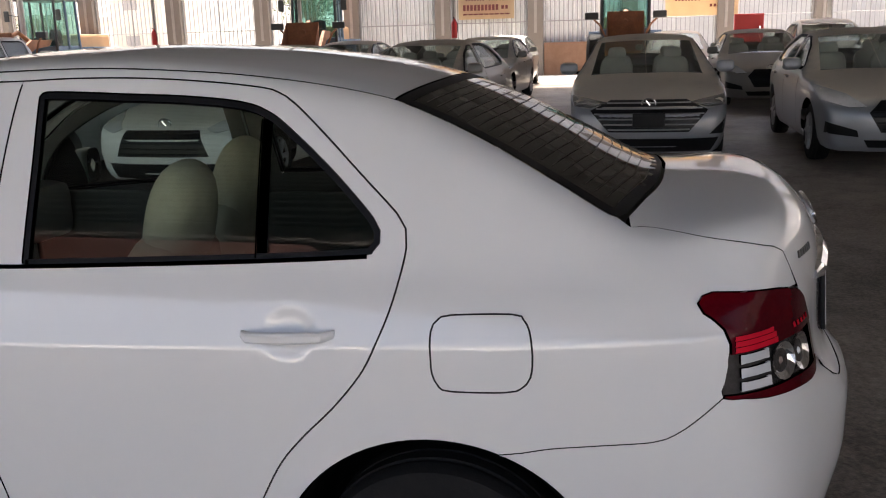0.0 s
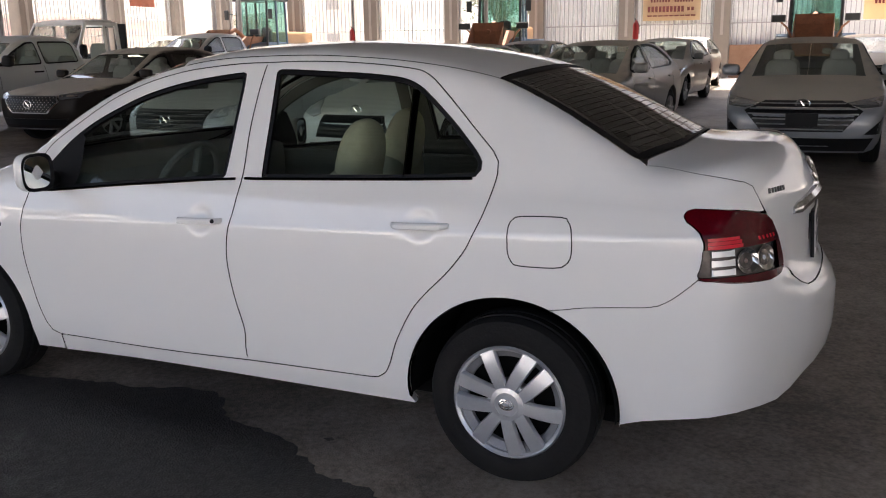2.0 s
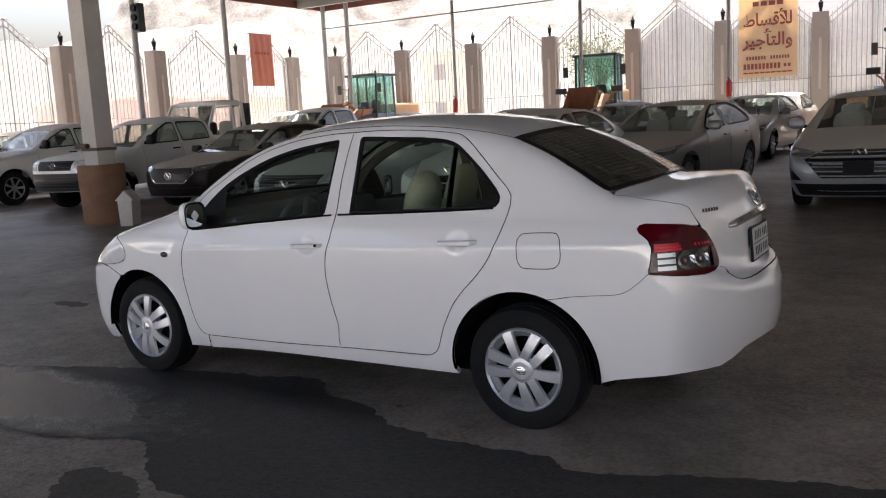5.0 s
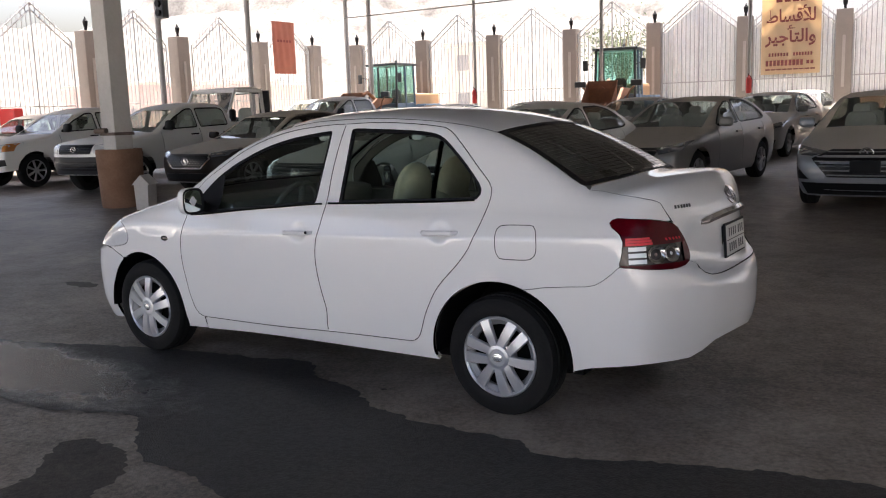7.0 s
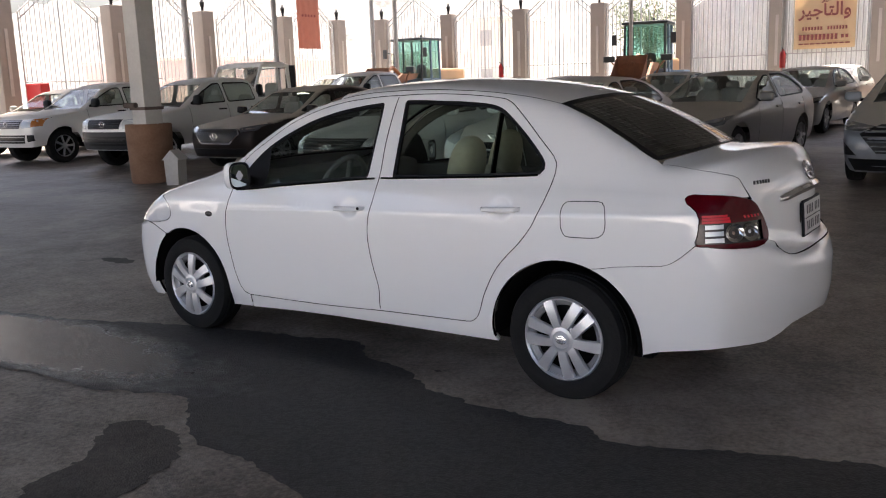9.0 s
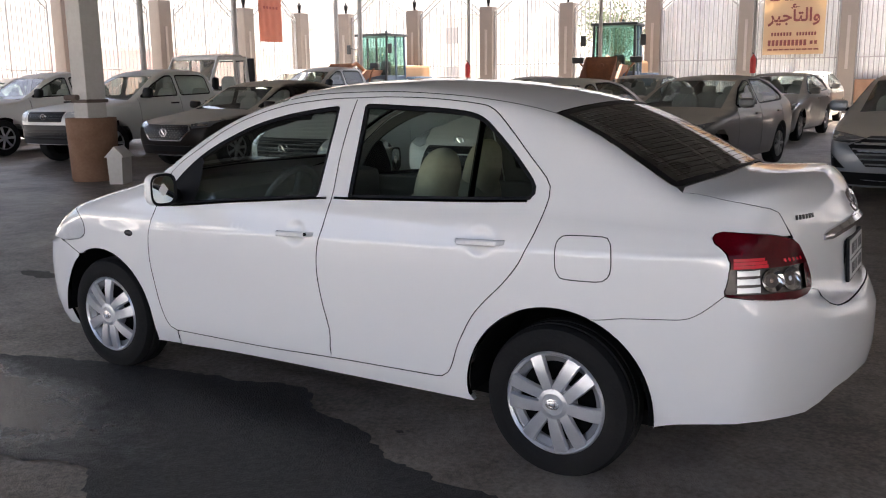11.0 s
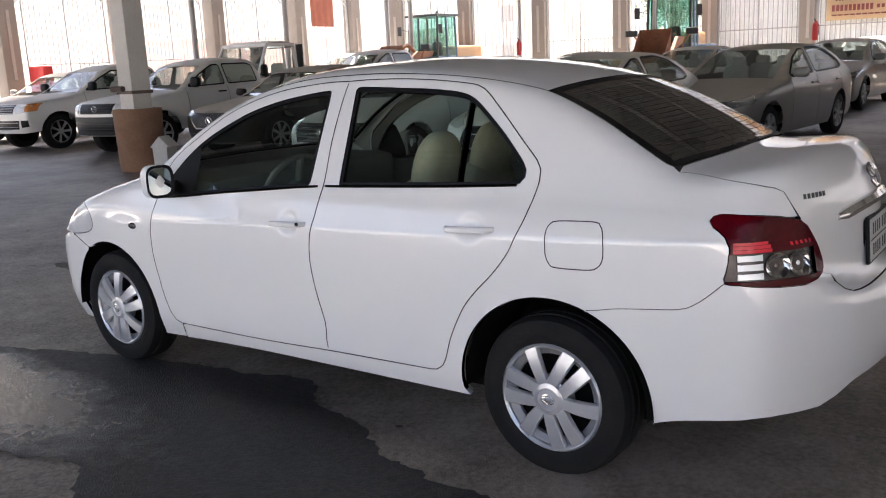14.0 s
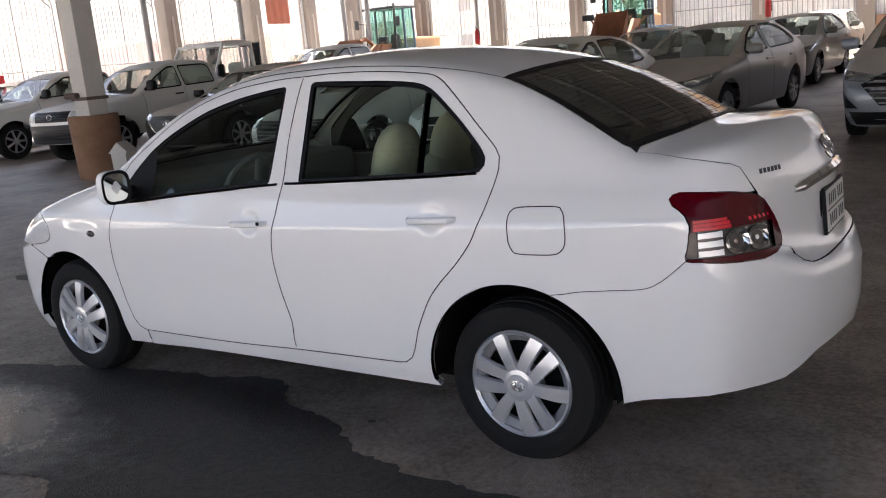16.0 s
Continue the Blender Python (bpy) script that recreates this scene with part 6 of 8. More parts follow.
def skins(key, spec):
    """The pieces of a parked car's skin, worked out once for each kind."""
    if key in _cache:
        return _cache[key]
    S = spec["shape"]
    dom = Round(S)
    x0, x1 = spec["cut"]
    wb, wr, sill = spec["wb"], spec["wr"], spec["sill"]
    ra = wr + 0.055

    def arch(c, left=True):
        a0 = math.degrees(math.asin(max(-0.95, (sill - wr) / ra)))
        return arc(c, wr, ra, 180 - a0, a0, 18)

    lower = np.concatenate([arch(-wb)[arch(-wb)[:, 0] > x0] if x0 > -wb - ra else arch(-wb), smooth_line([(-wb + ra, sill), (-ra, sill)], 0.15)[1:-1], arch(0.0)[arch(0.0)[:, 0] < x1] if x1 < ra else arch(0.0)])
    start_z, end_z = lower[0][1], lower[-1][1]
    nose_low = [] if x0 > -wb - ra else [(x0, sill)]
    tail_low = [] if x1 < ra else [(x1, sill)]
    low3 = S.on_side(np.array([*nose_low, *lower.tolist(), *tail_low]))
    a_end = dom.uv(low3[-1:])[0][1]
    a_start = dom.uv(low3[:1])[0][1]
    topv = 0.85 * math.pi / 2
    up = [(low3[-1][0], v) for v in np.linspace(a_end, topv, 16)[1:]]
    across = [(x, topv) for x in np.linspace(low3[-1][0], low3[0][0], 40)[1:]]
    down = [(low3[0][0], v) for v in np.linspace(topv, a_start, 16)[1:-1]]
    outline = np.concatenate([dom.uv(low3), np.array(up + across + down)])
    wins = [rounded(w, 0.05) for w in spec["wins"]]
    holes = [dom.uv(S.on_side(w)) for w in wins]
    def top_half(q):
        line = np.array(q)
        dense = np.concatenate([smooth_line([a, b], 0.08)[:-1] for a, b in zip(line, np.roll(line, -1, 0))])
        return dom.uv(S.on_top(dense))
    scr = top_half(spec["screen"])
    cuts = [scr]
    if spec["rear"]:
        cuts.append(top_half(spec["rear"]))
    # openings that reach the middle line are clipped a hair short of it
    cuts = [np.stack([c[:, 0], np.minimum(c[:, 1], topv - 0.004)], 1) for c in cuts]
    out = {"side": sheet(S, dom, outline, holes + cuts, 0.075, uv_given=True)}
    out["panes"] = [sheet(S, dom, inset(h, 0.002), [], 0.12, off=-0.012, uv_given=True) for h in holes]
    out["trims"] = [sheet(S, dom, inset(h, -0.014), [inset(h, 0.012)], 0.2, off=0.002, uv_given=True) for h in holes]
    out["screens"] = [sheet(S, dom, inset(c, -0.003), [], 0.12, off=-0.004, uv_given=True) for c in cuts]
    # nose and tail caps
    for name, way, xc, line in (("nose", -1, low3[0][0], [(low3[0][0], v) for v in np.linspace(a_start, topv, 18)]), ("tail", 1, low3[-1][0], [(low3[-1][0], v) for v in np.linspace(a_end, topv, 18)])):
        half = dom.xyz(np.array(line))
        zc = 0.62 if half[:, 2].max() < 1.3 else 0.75
        ah = Ahead(S, (xc - way * 1.1, 0, zc), way)
        zlow = sill - 0.03 if way < 0 else sill + 0.03
        if name == "nose" and x0 > -wb - ra or name == "tail" and x1 < ra:
            c = -wb if way < 0 else 0.0
            a = arch(c)
            sel = a[a[:, 0] <= xc][::-1] if way < 0 else a[a[:, 0] >= xc]
            below = S.on_side(sel[1:])
        else:
            below = S.on_side([(xc, sill)])
        yl = abs(below[-1][1])
        bottom = S.on_end([(-yl * f, zlow) for f in (0.85, 0.7, 0.5, 0.25, 0.0)], way)
        hl = np.concatenate([half[::-1], below[1:] if len(below) > 1 else below[:0], bottom])
        full = np.concatenate([hl, (hl * (1, -1, 1))[::-1][1:-1]])
        out[name] = sheet(S, ah, full, [], 0.05)
        out[name + "_dom"] = ah
    _cache[key] = out
    return out


def on_nose(S, dom, pts, off, step=0.05, rim=0.0):
    """A patch on the nose from (y, z) corners."""
    line = np.array(pts, float)
    dense = np.concatenate([smooth_line([a, b], 0.04)[:-1] for a, b in zip(line, np.roll(line, -1, 0))])
    return sheet(S, dom, S.on_end(dense, -1), [], step, off=off, rim=rim)


def parked(name, key, spec, paint, m, label, category, face, group="parked cars", rim=None, seats=True):
    """A parked vehicle; face(e, S, d) dresses its nose. The second of a kind is a copy in its own paint."""
    first = _cache.get((key, face))
    if first:
        e = copy_thing(first, m)
        e.name = name
        tagged(e, label, category, group)
        for o in e.children_recursive:
            if o.material_slots and o.material_slots[0].material == _cache[first.name]:
                o.material_slots[0].link = "OBJECT"
                o.material_slots[0].material = paint
        return e
    S, sk = spec["shape"], skins(key, spec)
    e = group_root(name, m, label, category, group)
    V = [np.asarray(q[0]) for q in (sk["side"], (sk["side"][0] * (1, -1, 1), 0, 0), sk["nose"], sk["tail"])]
    F, N, n0 = [], [], 0
    for k, q in enumerate((sk["side"], sk["side"], sk["nose"], sk["tail"])):
        F += [tuple(n0 + i for i in (f if k != 1 else reversed(f))) for f in q[1]]
        N.append(q[2] * ((1, -1, 1) if k == 1 else (1, 1, 1)))
        n0 += len(V[k])
    body = link("body", np.concatenate(V), F, paint, e, np.concatenate(N))
    for k in (0, 1):
        for q in sk["panes"]:
            o = link("side_window", *q[:2], M_BGGLASS, e, q[2], k == 1, "dusty side window")
            o.visible_shadow = False
        for q in sk["trims"]:
            link("window_trim", *q[:2], M_BLACK, e, q[2], k == 1, "black window trim")
        for xa, xb in spec["doors"]:
            for x in (xa, xb):
                zt = spec["wins"][0][0][1] - 0.02
                ribbon(S, S.on_side([(x + 0.02 * math.sin(3 * z), z) for z in np.linspace(spec["sill"] + 0.08, zt, 12)]), 0.007, 0.0012, "door_joint", M_GAP, e, k == 1)
        s = 1 if k == 0 else -1
        for xa, xb in spec["doors"]:
            hx = xb - 0.18
            p = S.on_side([(hx, spec["wins"][0][0][1] - 0.13)])[0]
            bm = bmesh.new()
            box(bm, hx - 0.10, hx + 0.10, s * p[1] - 0.03, s * p[1] + 0.03, p[2] - 0.015, p[2] + 0.015)
            part("door_handle", bm, M_BLACK if paint in (M_WHITE_P, M_PALE_P) and key == "pickup" else paint, e, bevel=0.008)
        mx, mz = spec["mirror"]
        py = S.on_side([(mx, mz)])[0][1]
        mb = soft_block(mx + 0.02, s * (py - 0.14), mz + 0.03, 0.07, 0.11, 0.075 if key != "pickup" else 0.10, 8, 0.6, 14)
        mo = part("door_mirror", mb, M_BLACK if key == "pickup" else paint, e, "door mirror", smooth=True)
        bm = bmesh.new()
        tubes(bm, [(mx, s * (py + 0.03), mz - 0.03), (mx + 0.02, s * (py - 0.08), mz - 0.01)], 0.025, 6)
        part("mirror_arm", bm, M_BLACK, mo)
    for i, q in enumerate(sk["screens"]):
        for k in (0, 1):
            o = link("windscreen" if i == 0 else "rear_window", *q[:2], M_BGGLASS, e, q[2], k == 1, "dusty dark glass")
            o.visible_shadow = False
    for x in (-spec["wb"], 0.0):
        for y in (-1, 1):
            w = 0.21 if key != "pickup" else 0.24
            road_wheel(x, y * (abs(S.on_side([(x, spec["wr"] + 0.45)])[0][1]) - 0.03 - w / 2), spec["wr"], w, "wheel", e, spokes=False, cover=spec["wr"] * 0.64, rim_mat=rim or M_ALLOY)
    bm = bmesh.new()
    L0, L1 = S.nose[2][1] + 0.25, S.tail[2][1] - 0.25
    box(bm, L0, L1, -0.66, 0.66, spec["sill"] - 0.02, spec["sill"] + 0.06)
    for x in (-spec["wb"], 0.0):
        box(bm, x - spec["wr"] - 0.05, x + spec["wr"] + 0.05, -0.52, 0.52, spec["sill"], 0.9 * S.axis + 0.15)
    part("underbody", bm, M_UNDER, e)
    # cabin
    zb = spec["wins"][0][0][1]
    xf, xr = spec["screen"][0][0], (spec["rear"][1][0] if spec["rear"] else spec["wins"][1][-1][0])
    bm = bmesh.new()
    box(bm, xf + 0.02, xr - 0.05, -0.68, 0.68, spec["sill"] + 0.1, spec["sill"] + 0.16)
    box(bm, xf - 0.02, xf + 0.42, -0.64, 0.64, zb - 0.28, zb - 0.03)
    if spec["rear"]:
        box(bm, xr - 0.45, xr - 0.05, -0.60, 0.60, zb - 0.3, zb - 0.02)
    part("cabin", bm, M_CABIN, e, "dark cabin", bevel=0.02)
    for x in ((-spec["wb"] * 0.40), (-spec["wb"] * 0.40 + 0.95)):
        for y in (-0.36, 0.36):
            o = part("seat", soft_block(x, y, zb - 0.16, 0.08, 0.22, 0.32, 14, n=12), M_SEAT if key == "none" else M_SEATBG, e, "pale covered seat", smooth=True)
            part("head_rest", soft_block(x + 0.09, y, zb + 0.19, 0.05, 0.12, 0.08, 10, 0.6, 10), M_SEATBG, o, smooth=True)
    face(e, S, sk["nose_dom"])
    _cache[(key, face)] = e
    _cache[e.name] = paint
    return e


def patch(e, S, dom, name, pts, material, off=0.004, label="", mirror=False, rim=0.006, bars=0, bar_mat=None):
    """A patch of the nose, or a mirrored pair; bars lays slats over it."""
    V, F, N = on_nose(S, dom, pts, off, rim=rim)
    made = [link(name, V, F, material, e, N, k == 1, label) for k in ((0, 1) if mirror else (0,))]
    q = np.array(pts)
    lo, hi = q.min(0), q.max(0)
    for i in range(bars):
        z = lo[1] + (hi[1] - lo[1]) * (i + 0.5) / bars
        # width of the patch at this height
        xs = []
        for a, b in zip(q, np.roll(q, -1, 0)):
            if (a[1] - z) * (b[1] - z) < 0:
                xs.append(a[0] + (b[0] - a[0]) * (z - a[1]) / (b[1] - a[1]))
        if len(xs) >= 2:
            line = S.on_end([(y, z) for y in np.linspace(min(xs) + 0.015, max(xs) - 0.015, 9)], -1)
            bm = bmesh.new()
            tubes(bm, [(p[0] - off - 0.004, p[1], p[2]) for p in line], 0.009, 6)
            part("slat", bm, bar_mat or M_CHROME, made[0], smooth=True)
    return made


def emblem(e, S, z, r=0.055):
    p = S.on_end([(0.0, z)], -1)[0]
    bm = bmesh.new()
    tubes(bm, [(p[0] - 0.014, 1.35 * r * math.cos(t), z + r * math.sin(t)) for t in np.linspace(0, 2 * math.pi, 25)], 0.008, 6)
    tubes(bm, [(p[0] - 0.014, -0.5 * r, z - 0.6 * r), (p[0] - 0.014, 0.5 * r, z + 0.6 * r)], 0.009, 6)
    part("emblem", bm, M_CHROME, e, "plain chrome ring emblem", smooth=True)


def front_plate(e, S, z, w=0.2):
    p = S.on_end([(0.0, z)], -1)[0]
    bm = bmesh.new()
    box(bm, p[0] - 0.03, p[0] + 0.01, -w, w, z - 0.075, z + 0.075)
    part("plate_holder", bm, M_GRILLE, e, "empty black plate holder", bevel=0.006)


def face_hex(e, S, d):
    """Six-cornered slatted grille with slim lamps."""
    patch(e, S, d, "grille", [(-0.62, 0.655), (-0.40, 0.76), (0.40, 0.76), (0.62, 0.655), (0.42, 0.43), (-0.42, 0.43)], M_GRILLE, label="black grille with chrome slats", bars=6, bar_mat=M_ALLOY)
    patch(e, S, d, "headlamp", [(-0.84, 0.80), (-0.80, 0.70), (-0.62, 0.685), (-0.44, 0.735), (-0.60, 0.765)], M_LAMPGLASS, label="slim angular headlamp", mirror=True)
    patch(e, S, d, "lower_grille", [(-0.74, 0.36), (0.74, 0.36), (0.66, 0.215), (-0.66, 0.215)], M_GRILLE, label="black lower intake")
    patch(e, S, d, "fog_recess", [(-0.83, 0.58), (-0.80, 0.40), (-0.64, 0.40)], M_GRILLE, label="triangular recess", mirror=True)
    emblem(e, S, 0.725)
    front_plate(e, S, 0.56, 0.17)


def face_small(e, S, d):
    """Large lamps, six-cornered dark grille and fog lamps."""
    patch(e, S, d, "grille", [(-0.42, 0.60), (-0.30, 0.72), (0.30, 0.72), (0.42, 0.60), (0.30, 0.40), (-0.30, 0.40)], M_GRILLE, label="dark mesh grille", bars=5, bar_mat=M_BLACK)
    patch(e, S, d, "headlamp", [(-0.85, 0.86), (-0.84, 0.72), (-0.60, 0.65), (-0.44, 0.66), (-0.60, 0.78)], M_HEADLAMP, label="large swept headlamp", mirror=True)
    patch(e, S, d, "fog_recess", [(-0.80, 0.50), (-0.80, 0.38), (-0.50, 0.35), (-0.52, 0.42)], M_GRILLE, label="dark fog lamp recess", mirror=True)
    patch(e, S, d, "lower_grille", [(-0.45, 0.32), (0.45, 0.32), (0.40, 0.24), (-0.40, 0.24)], M_GRILLE)
    emblem(e, S, 0.75, 0.05)


def face_wide(e, S, d):
    """Low wide grille joined to the lamps."""
    patch(e, S, d, "grille", [(-0.56, 0.735), (0.56, 0.735), (0.46, 0.53), (-0.46, 0.53)], M_GRILLE, label="dark slatted grille", bars=6, bar_mat=M_BLACK)
    patch(e, S, d, "headlamp", [(-0.85, 0.82), (-0.83, 0.70), (-0.56, 0.64), (-0.50, 0.725)], M_LAMPGLASS, label="dark swept headlamp", mirror=True)
    patch(e, S, d, "lower_grille", [(-0.74, 0.42), (-0.40, 0.40), (0.40, 0.40), (0.74, 0.42), (0.68, 0.26), (-0.68, 0.26)], M_GRILLE, label="black lower intake")
    emblem(e, S, 0.68, 0.06)


def face_trap(e, S, d):
    """A dark trapezoid grille, wider below, under a round emblem."""
    patch(e, S, d, "grille", [(-0.40, 0.69), (0.40, 0.69), (0.50, 0.44), (-0.50, 0.44)], M_GRILLE, label="dark trapezoid grille", bars=5, bar_mat=M_BLACK)
    patch(e, S, d, "headlamp", [(-0.85, 0.86), (-0.84, 0.72), (-0.56, 0.66), (-0.46, 0.70), (-0.62, 0.80)], M_HEADLAMP, label="swept headlamp", mirror=True)
    patch(e, S, d, "lower_grille", [(-0.62, 0.37), (0.62, 0.37), (0.58, 0.22), (-0.58, 0.22)], M_GRILLE, label="black lower intake")
    emblem(e, S, 0.745, 0.05)


def face_slats(e, S, d):
    """A full-width grille of bright slats."""
    patch(e, S, d, "grille", [(-0.58, 0.74), (0.58, 0.74), (0.52, 0.50), (-0.52, 0.50)], M_GRILLE, label="grille of bright slats", bars=5, bar_mat=M_CHROME)
    patch(e, S, d, "headlamp", [(-0.85, 0.82), (-0.83, 0.68), (-0.60, 0.64), (-0.60, 0.745)], M_HEADLAMP, label="square headlamp", mirror=True)
    patch(e, S, d, "lower_grille", [(-0.70, 0.40), (0.70, 0.40), (0.62, 0.26), (-0.62, 0.26)], M_GRILLE, label="black lower intake")
    emblem(e, S, 0.62, 0.06)


def face_mesh(e, S, d, k=1.0):
    """Crossover with a broad framed mesh grille."""
    patch(e, S, d, "grille_frame", [(-0.52, 0.86 * k), (0.52, 0.86 * k), (0.58, 0.76 * k), (0.38, 0.56 * k), (-0.38, 0.56 * k), (-0.58, 0.76 * k)], M_CHROME, label="chrome grille surround")
    patch(e, S, d, "grille", [(-0.495, 0.845 * k), (0.495, 0.845 * k), (0.55, 0.76 * k), (0.365, 0.58 * k), (-0.365, 0.58 * k), (-0.55, 0.76 * k)], M_GRILLE, 0.012, "black studded grille")
    bm = bmesh.new()
    for i in range(15):
        for j in range(7):
            y, z = -0.49 + 0.07 * i + 0.035 * (j % 2), (0.60 + 0.038 * j) * k
            if abs(y) < 0.35 + (0.2 if z > 0.62 * k else 0.05) * min(1, (z - 0.56 * k) / 0.2):
                p = S.on_end([(y, z)], -1)[0]
                bmesh.ops.create_icosphere(bm, subdivisions=1, radius=0.010, matrix=Matrix.Translation((p[0] - 0.014, y, z)))
    part("studs", bm, M_CHROME, e)["kind"] = "stuff"
    patch(e, S, d, "headlamp", [(-0.86, 0.93 * k), (-0.84, 0.82 * k), (-0.60, 0.79 * k), (-0.54, 0.87 * k)], M_LAMPGLASS, label="dark headlamp", mirror=True)
    patch(e, S, d, "lower_grille", [(-0.70, 0.47 * k), (0.70, 0.47 * k), (0.62, 0.36 * k), (-0.62, 0.36 * k)], M_GRILLE)
    patch(e, S, d, "lip", [(-0.80, 0.31 * k), (0.80, 0.31 * k), (0.76, 0.285 * k), (-0.76, 0.285 * k)], M_CHROME, 0.012, "bright lower lip")
    emblem(e, S, 0.715 * k, 0.06)


def face_low_mesh(e, S, d):
    face_mesh(e, S, d, 0.90)


def face_truck(e, S, d, bar=None):
    """Pickup nose with a barred grille and dark bumper."""
    patch(e, S, d, "grille", [(-0.50, 0.98), (0.50, 0.98), (0.46, 0.80), (-0.46, 0.80)], M_GRILLE, label="barred grille", bars=4, bar_mat=bar or M_ALLOY)
    patch(e, S, d, "headlamp", [(-0.84, 1.0), (-0.83, 0.83), (-0.54, 0.80), (-0.53, 0.97)], M_HEADLAMP, label="large headlamp", mirror=True)
    patch(e, S, d, "bumper_intake", [(-0.62, 0.66), (0.62, 0.66), (0.58, 0.48), (-0.58, 0.48)], M_GRILLE, label="dark bumper intake", bars=2, bar_mat=bar or M_ALLOY)
    patch(e, S, d, "fog_recess", [(-0.80, 0.66), (-0.80, 0.53), (-0.66, 0.51), (-0.66, 0.66)], M_GRILLE, mirror=True)
    emblem(e, S, 0.89, 0.05)


def face_truck_dark(e, S, d):
    """Pickup nose with a dark grey bumper."""
    patch(e, S, d, "bumper", [(-0.74, 0.745), (0.74, 0.745), (0.74, 0.40), (-0.74, 0.40)], M_BUMPER, 0.0035, "dark grey front bumper")
    face_truck(e, S, d, M_BUMPER)


def face_truck_amber(e, S, d):
    face_truck(e, S, d)
    patch(e, S, d, "turn_signal", [(-0.845, 1.0), (-0.84, 0.84), (-0.76, 0.83), (-0.76, 0.99)], M_ORANGE, 0.008, "amber turn signal", mirror=True)


def light_truck(x, y, turn):
    """A flatbed truck with a short upright cab; its nose looks to -y."""
    e = group_root("light_truck", pose(x, y, ground_z(y) + 0.006, 0, 0, turn), "dusty white light truck with an upright cab and tall bed headboard", "truck")
    H, W = 2.08, 0.84
    bm = bmesh.new()
    prof = [(-1.02, 0.55), (-1.06, 0.95), (-0.98, 1.22), (0.62, 1.22), (0.64, 0.55)]
    fa = [bm.verts.new((-W, q, z)) for q, z in prof]
    fb = [bm.verts.new((W, q, z)) for q, z in prof]
    bm.faces.new(fa)
    bm.faces.new(fb[::-1])
    for i in range(len(prof)):
        j = (i + 1) % len(prof)
        bm.faces.new((fa[i], fa[j], fb[j], fb[i]))
    cab = part("cab", bm, M_WHITE_P, e, "dusty white upright cab", bevel=0.04)
    bm = bmesh.new()
    box(bm, -W + 0.06, W - 0.06, -0.50, 0.60, H - 0.10, H)
    box(bm, -W + 0.10, W - 0.10, -0.30, 0.45, H, H + 0.05)
    part("cab_roof", bm, M_WHITE_P, cab, "flat dusty roof", bevel=0.03)
    for s in (-1, 1):
        for q0, q1, r in ((-0.95, -0.47, 0.04), (0.12, 0.12, 0.035), (0.56, 0.54, 0.05)):
            bm = bmesh.new()
            tubes(bm, [(s * (W - 0.03), q0, 1.20), (s * (W - 0.09), q1, H - 0.04)], r, 8)
            part("cab_pillar", bm, M_WHITE_P, cab, smooth=True)
        bm = bmesh.new()
        f = bm.faces.new([bm.verts.new((s * (W - 0.03 - 0.06 * (z > 1.5)), q, z)) for q, z in ((-0.93, 1.21), (0.12, 1.21), (0.12, H - 0.09), (-0.48, H - 0.09))])
        bmesh.ops.solidify(bm, geom=[f], thickness=0.006)
        o = part("side_window", bm, M_BGGLASS, cab, "clear side window")
        o.visible_shadow = False
        bm = bmesh.new()
        tubes(bm, [(s * (W - 0.02), -0.86, 1.30), (s * (W + 0.16), -0.92, 1.36)], 0.014, 6)
        a = part("mirror_arm", bm, M_BLACK, cab)
        part("mirror", soft_block(s * (W + 0.20), -0.92, 1.40, 0.06, 0.09, 0.15, 0, 0.5, 12), M_BLACK, a, "black door mirror", smooth=True)
        bm = bmesh.new()
        box(bm, s * 0.62 - 0.15, s * 0.62 + 0.15, -1.085, -1.03, 0.78, 0.95)
        part("headlamp", bm, M_HEADLAMP, cab, "square headlamp", bevel=0.02)
        for q in (-0.35, 1.95):
            road_wheel(q, s * 0.72, 0.34, 0.2, "wheel", e, spokes=False, cover=0.21, rim_mat=M_ALLOY).matrix_basis = pose(0, 0, 0, 0, 0, 90)
    bm = bmesh.new()
    f = bm.faces.new([bm.verts.new(v) for v in ((-W + 0.06, -0.965, 1.21), (W - 0.06, -0.965, 1.21), (W - 0.12, -0.49, H - 0.09), (-W + 0.12, -0.49, H - 0.09))])
    bmesh.ops.solidify(bm, geom=[f], thickness=0.006)
    o = part("windscreen", bm, M_DUSTGLASS, cab, "dust-covered windscreen")
    o.visible_shadow = False
    bm = bmesh.new()
    box(bm, -W, W, -1.14, -1.04, 0.42, 0.60)
    part("bumper", bm, M_BUMPER, e, "dark bumper", bevel=0.03)
    bm = bmesh.new()
    box(bm, -0.42, 0.42, -1.085, -1.04, 0.74, 0.92)
    part("grille", bm, M_GRILLE, cab, "black grille", bevel=0.01)
    for sx in (-0.4, 0.4):
        part("seat", soft_block(sx, 0.30, 1.25, 0.24, 0.08, 0.34, 0, n=12), M_SEATBG, cab, "pale seat", smooth=True)
    bm = bmesh.new()
    box(bm, -0.90, 0.90, 0.72, 3.3, 0.80, 0.92)
    for s in (-1, 1):
        box(bm, s * 0.90 - 0.02, s * 0.90 + 0.02, 0.72, 3.3, 0.92, 1.25)
    box(bm, -0.35, 0.35, -0.9, 3.1, 0.45, 0.62)
    part("flatbed", bm, M_BUMPER, e, "dull grey flatbed and frame", bevel=0.008)
    bm = bmesh.new()
    box(bm, -0.86, 0.86, 0.72, 0.78, 0.90, 1.34)
    box(bm, 0.52, 0.86, 0.72, 0.78, 1.34, H - 0.04)
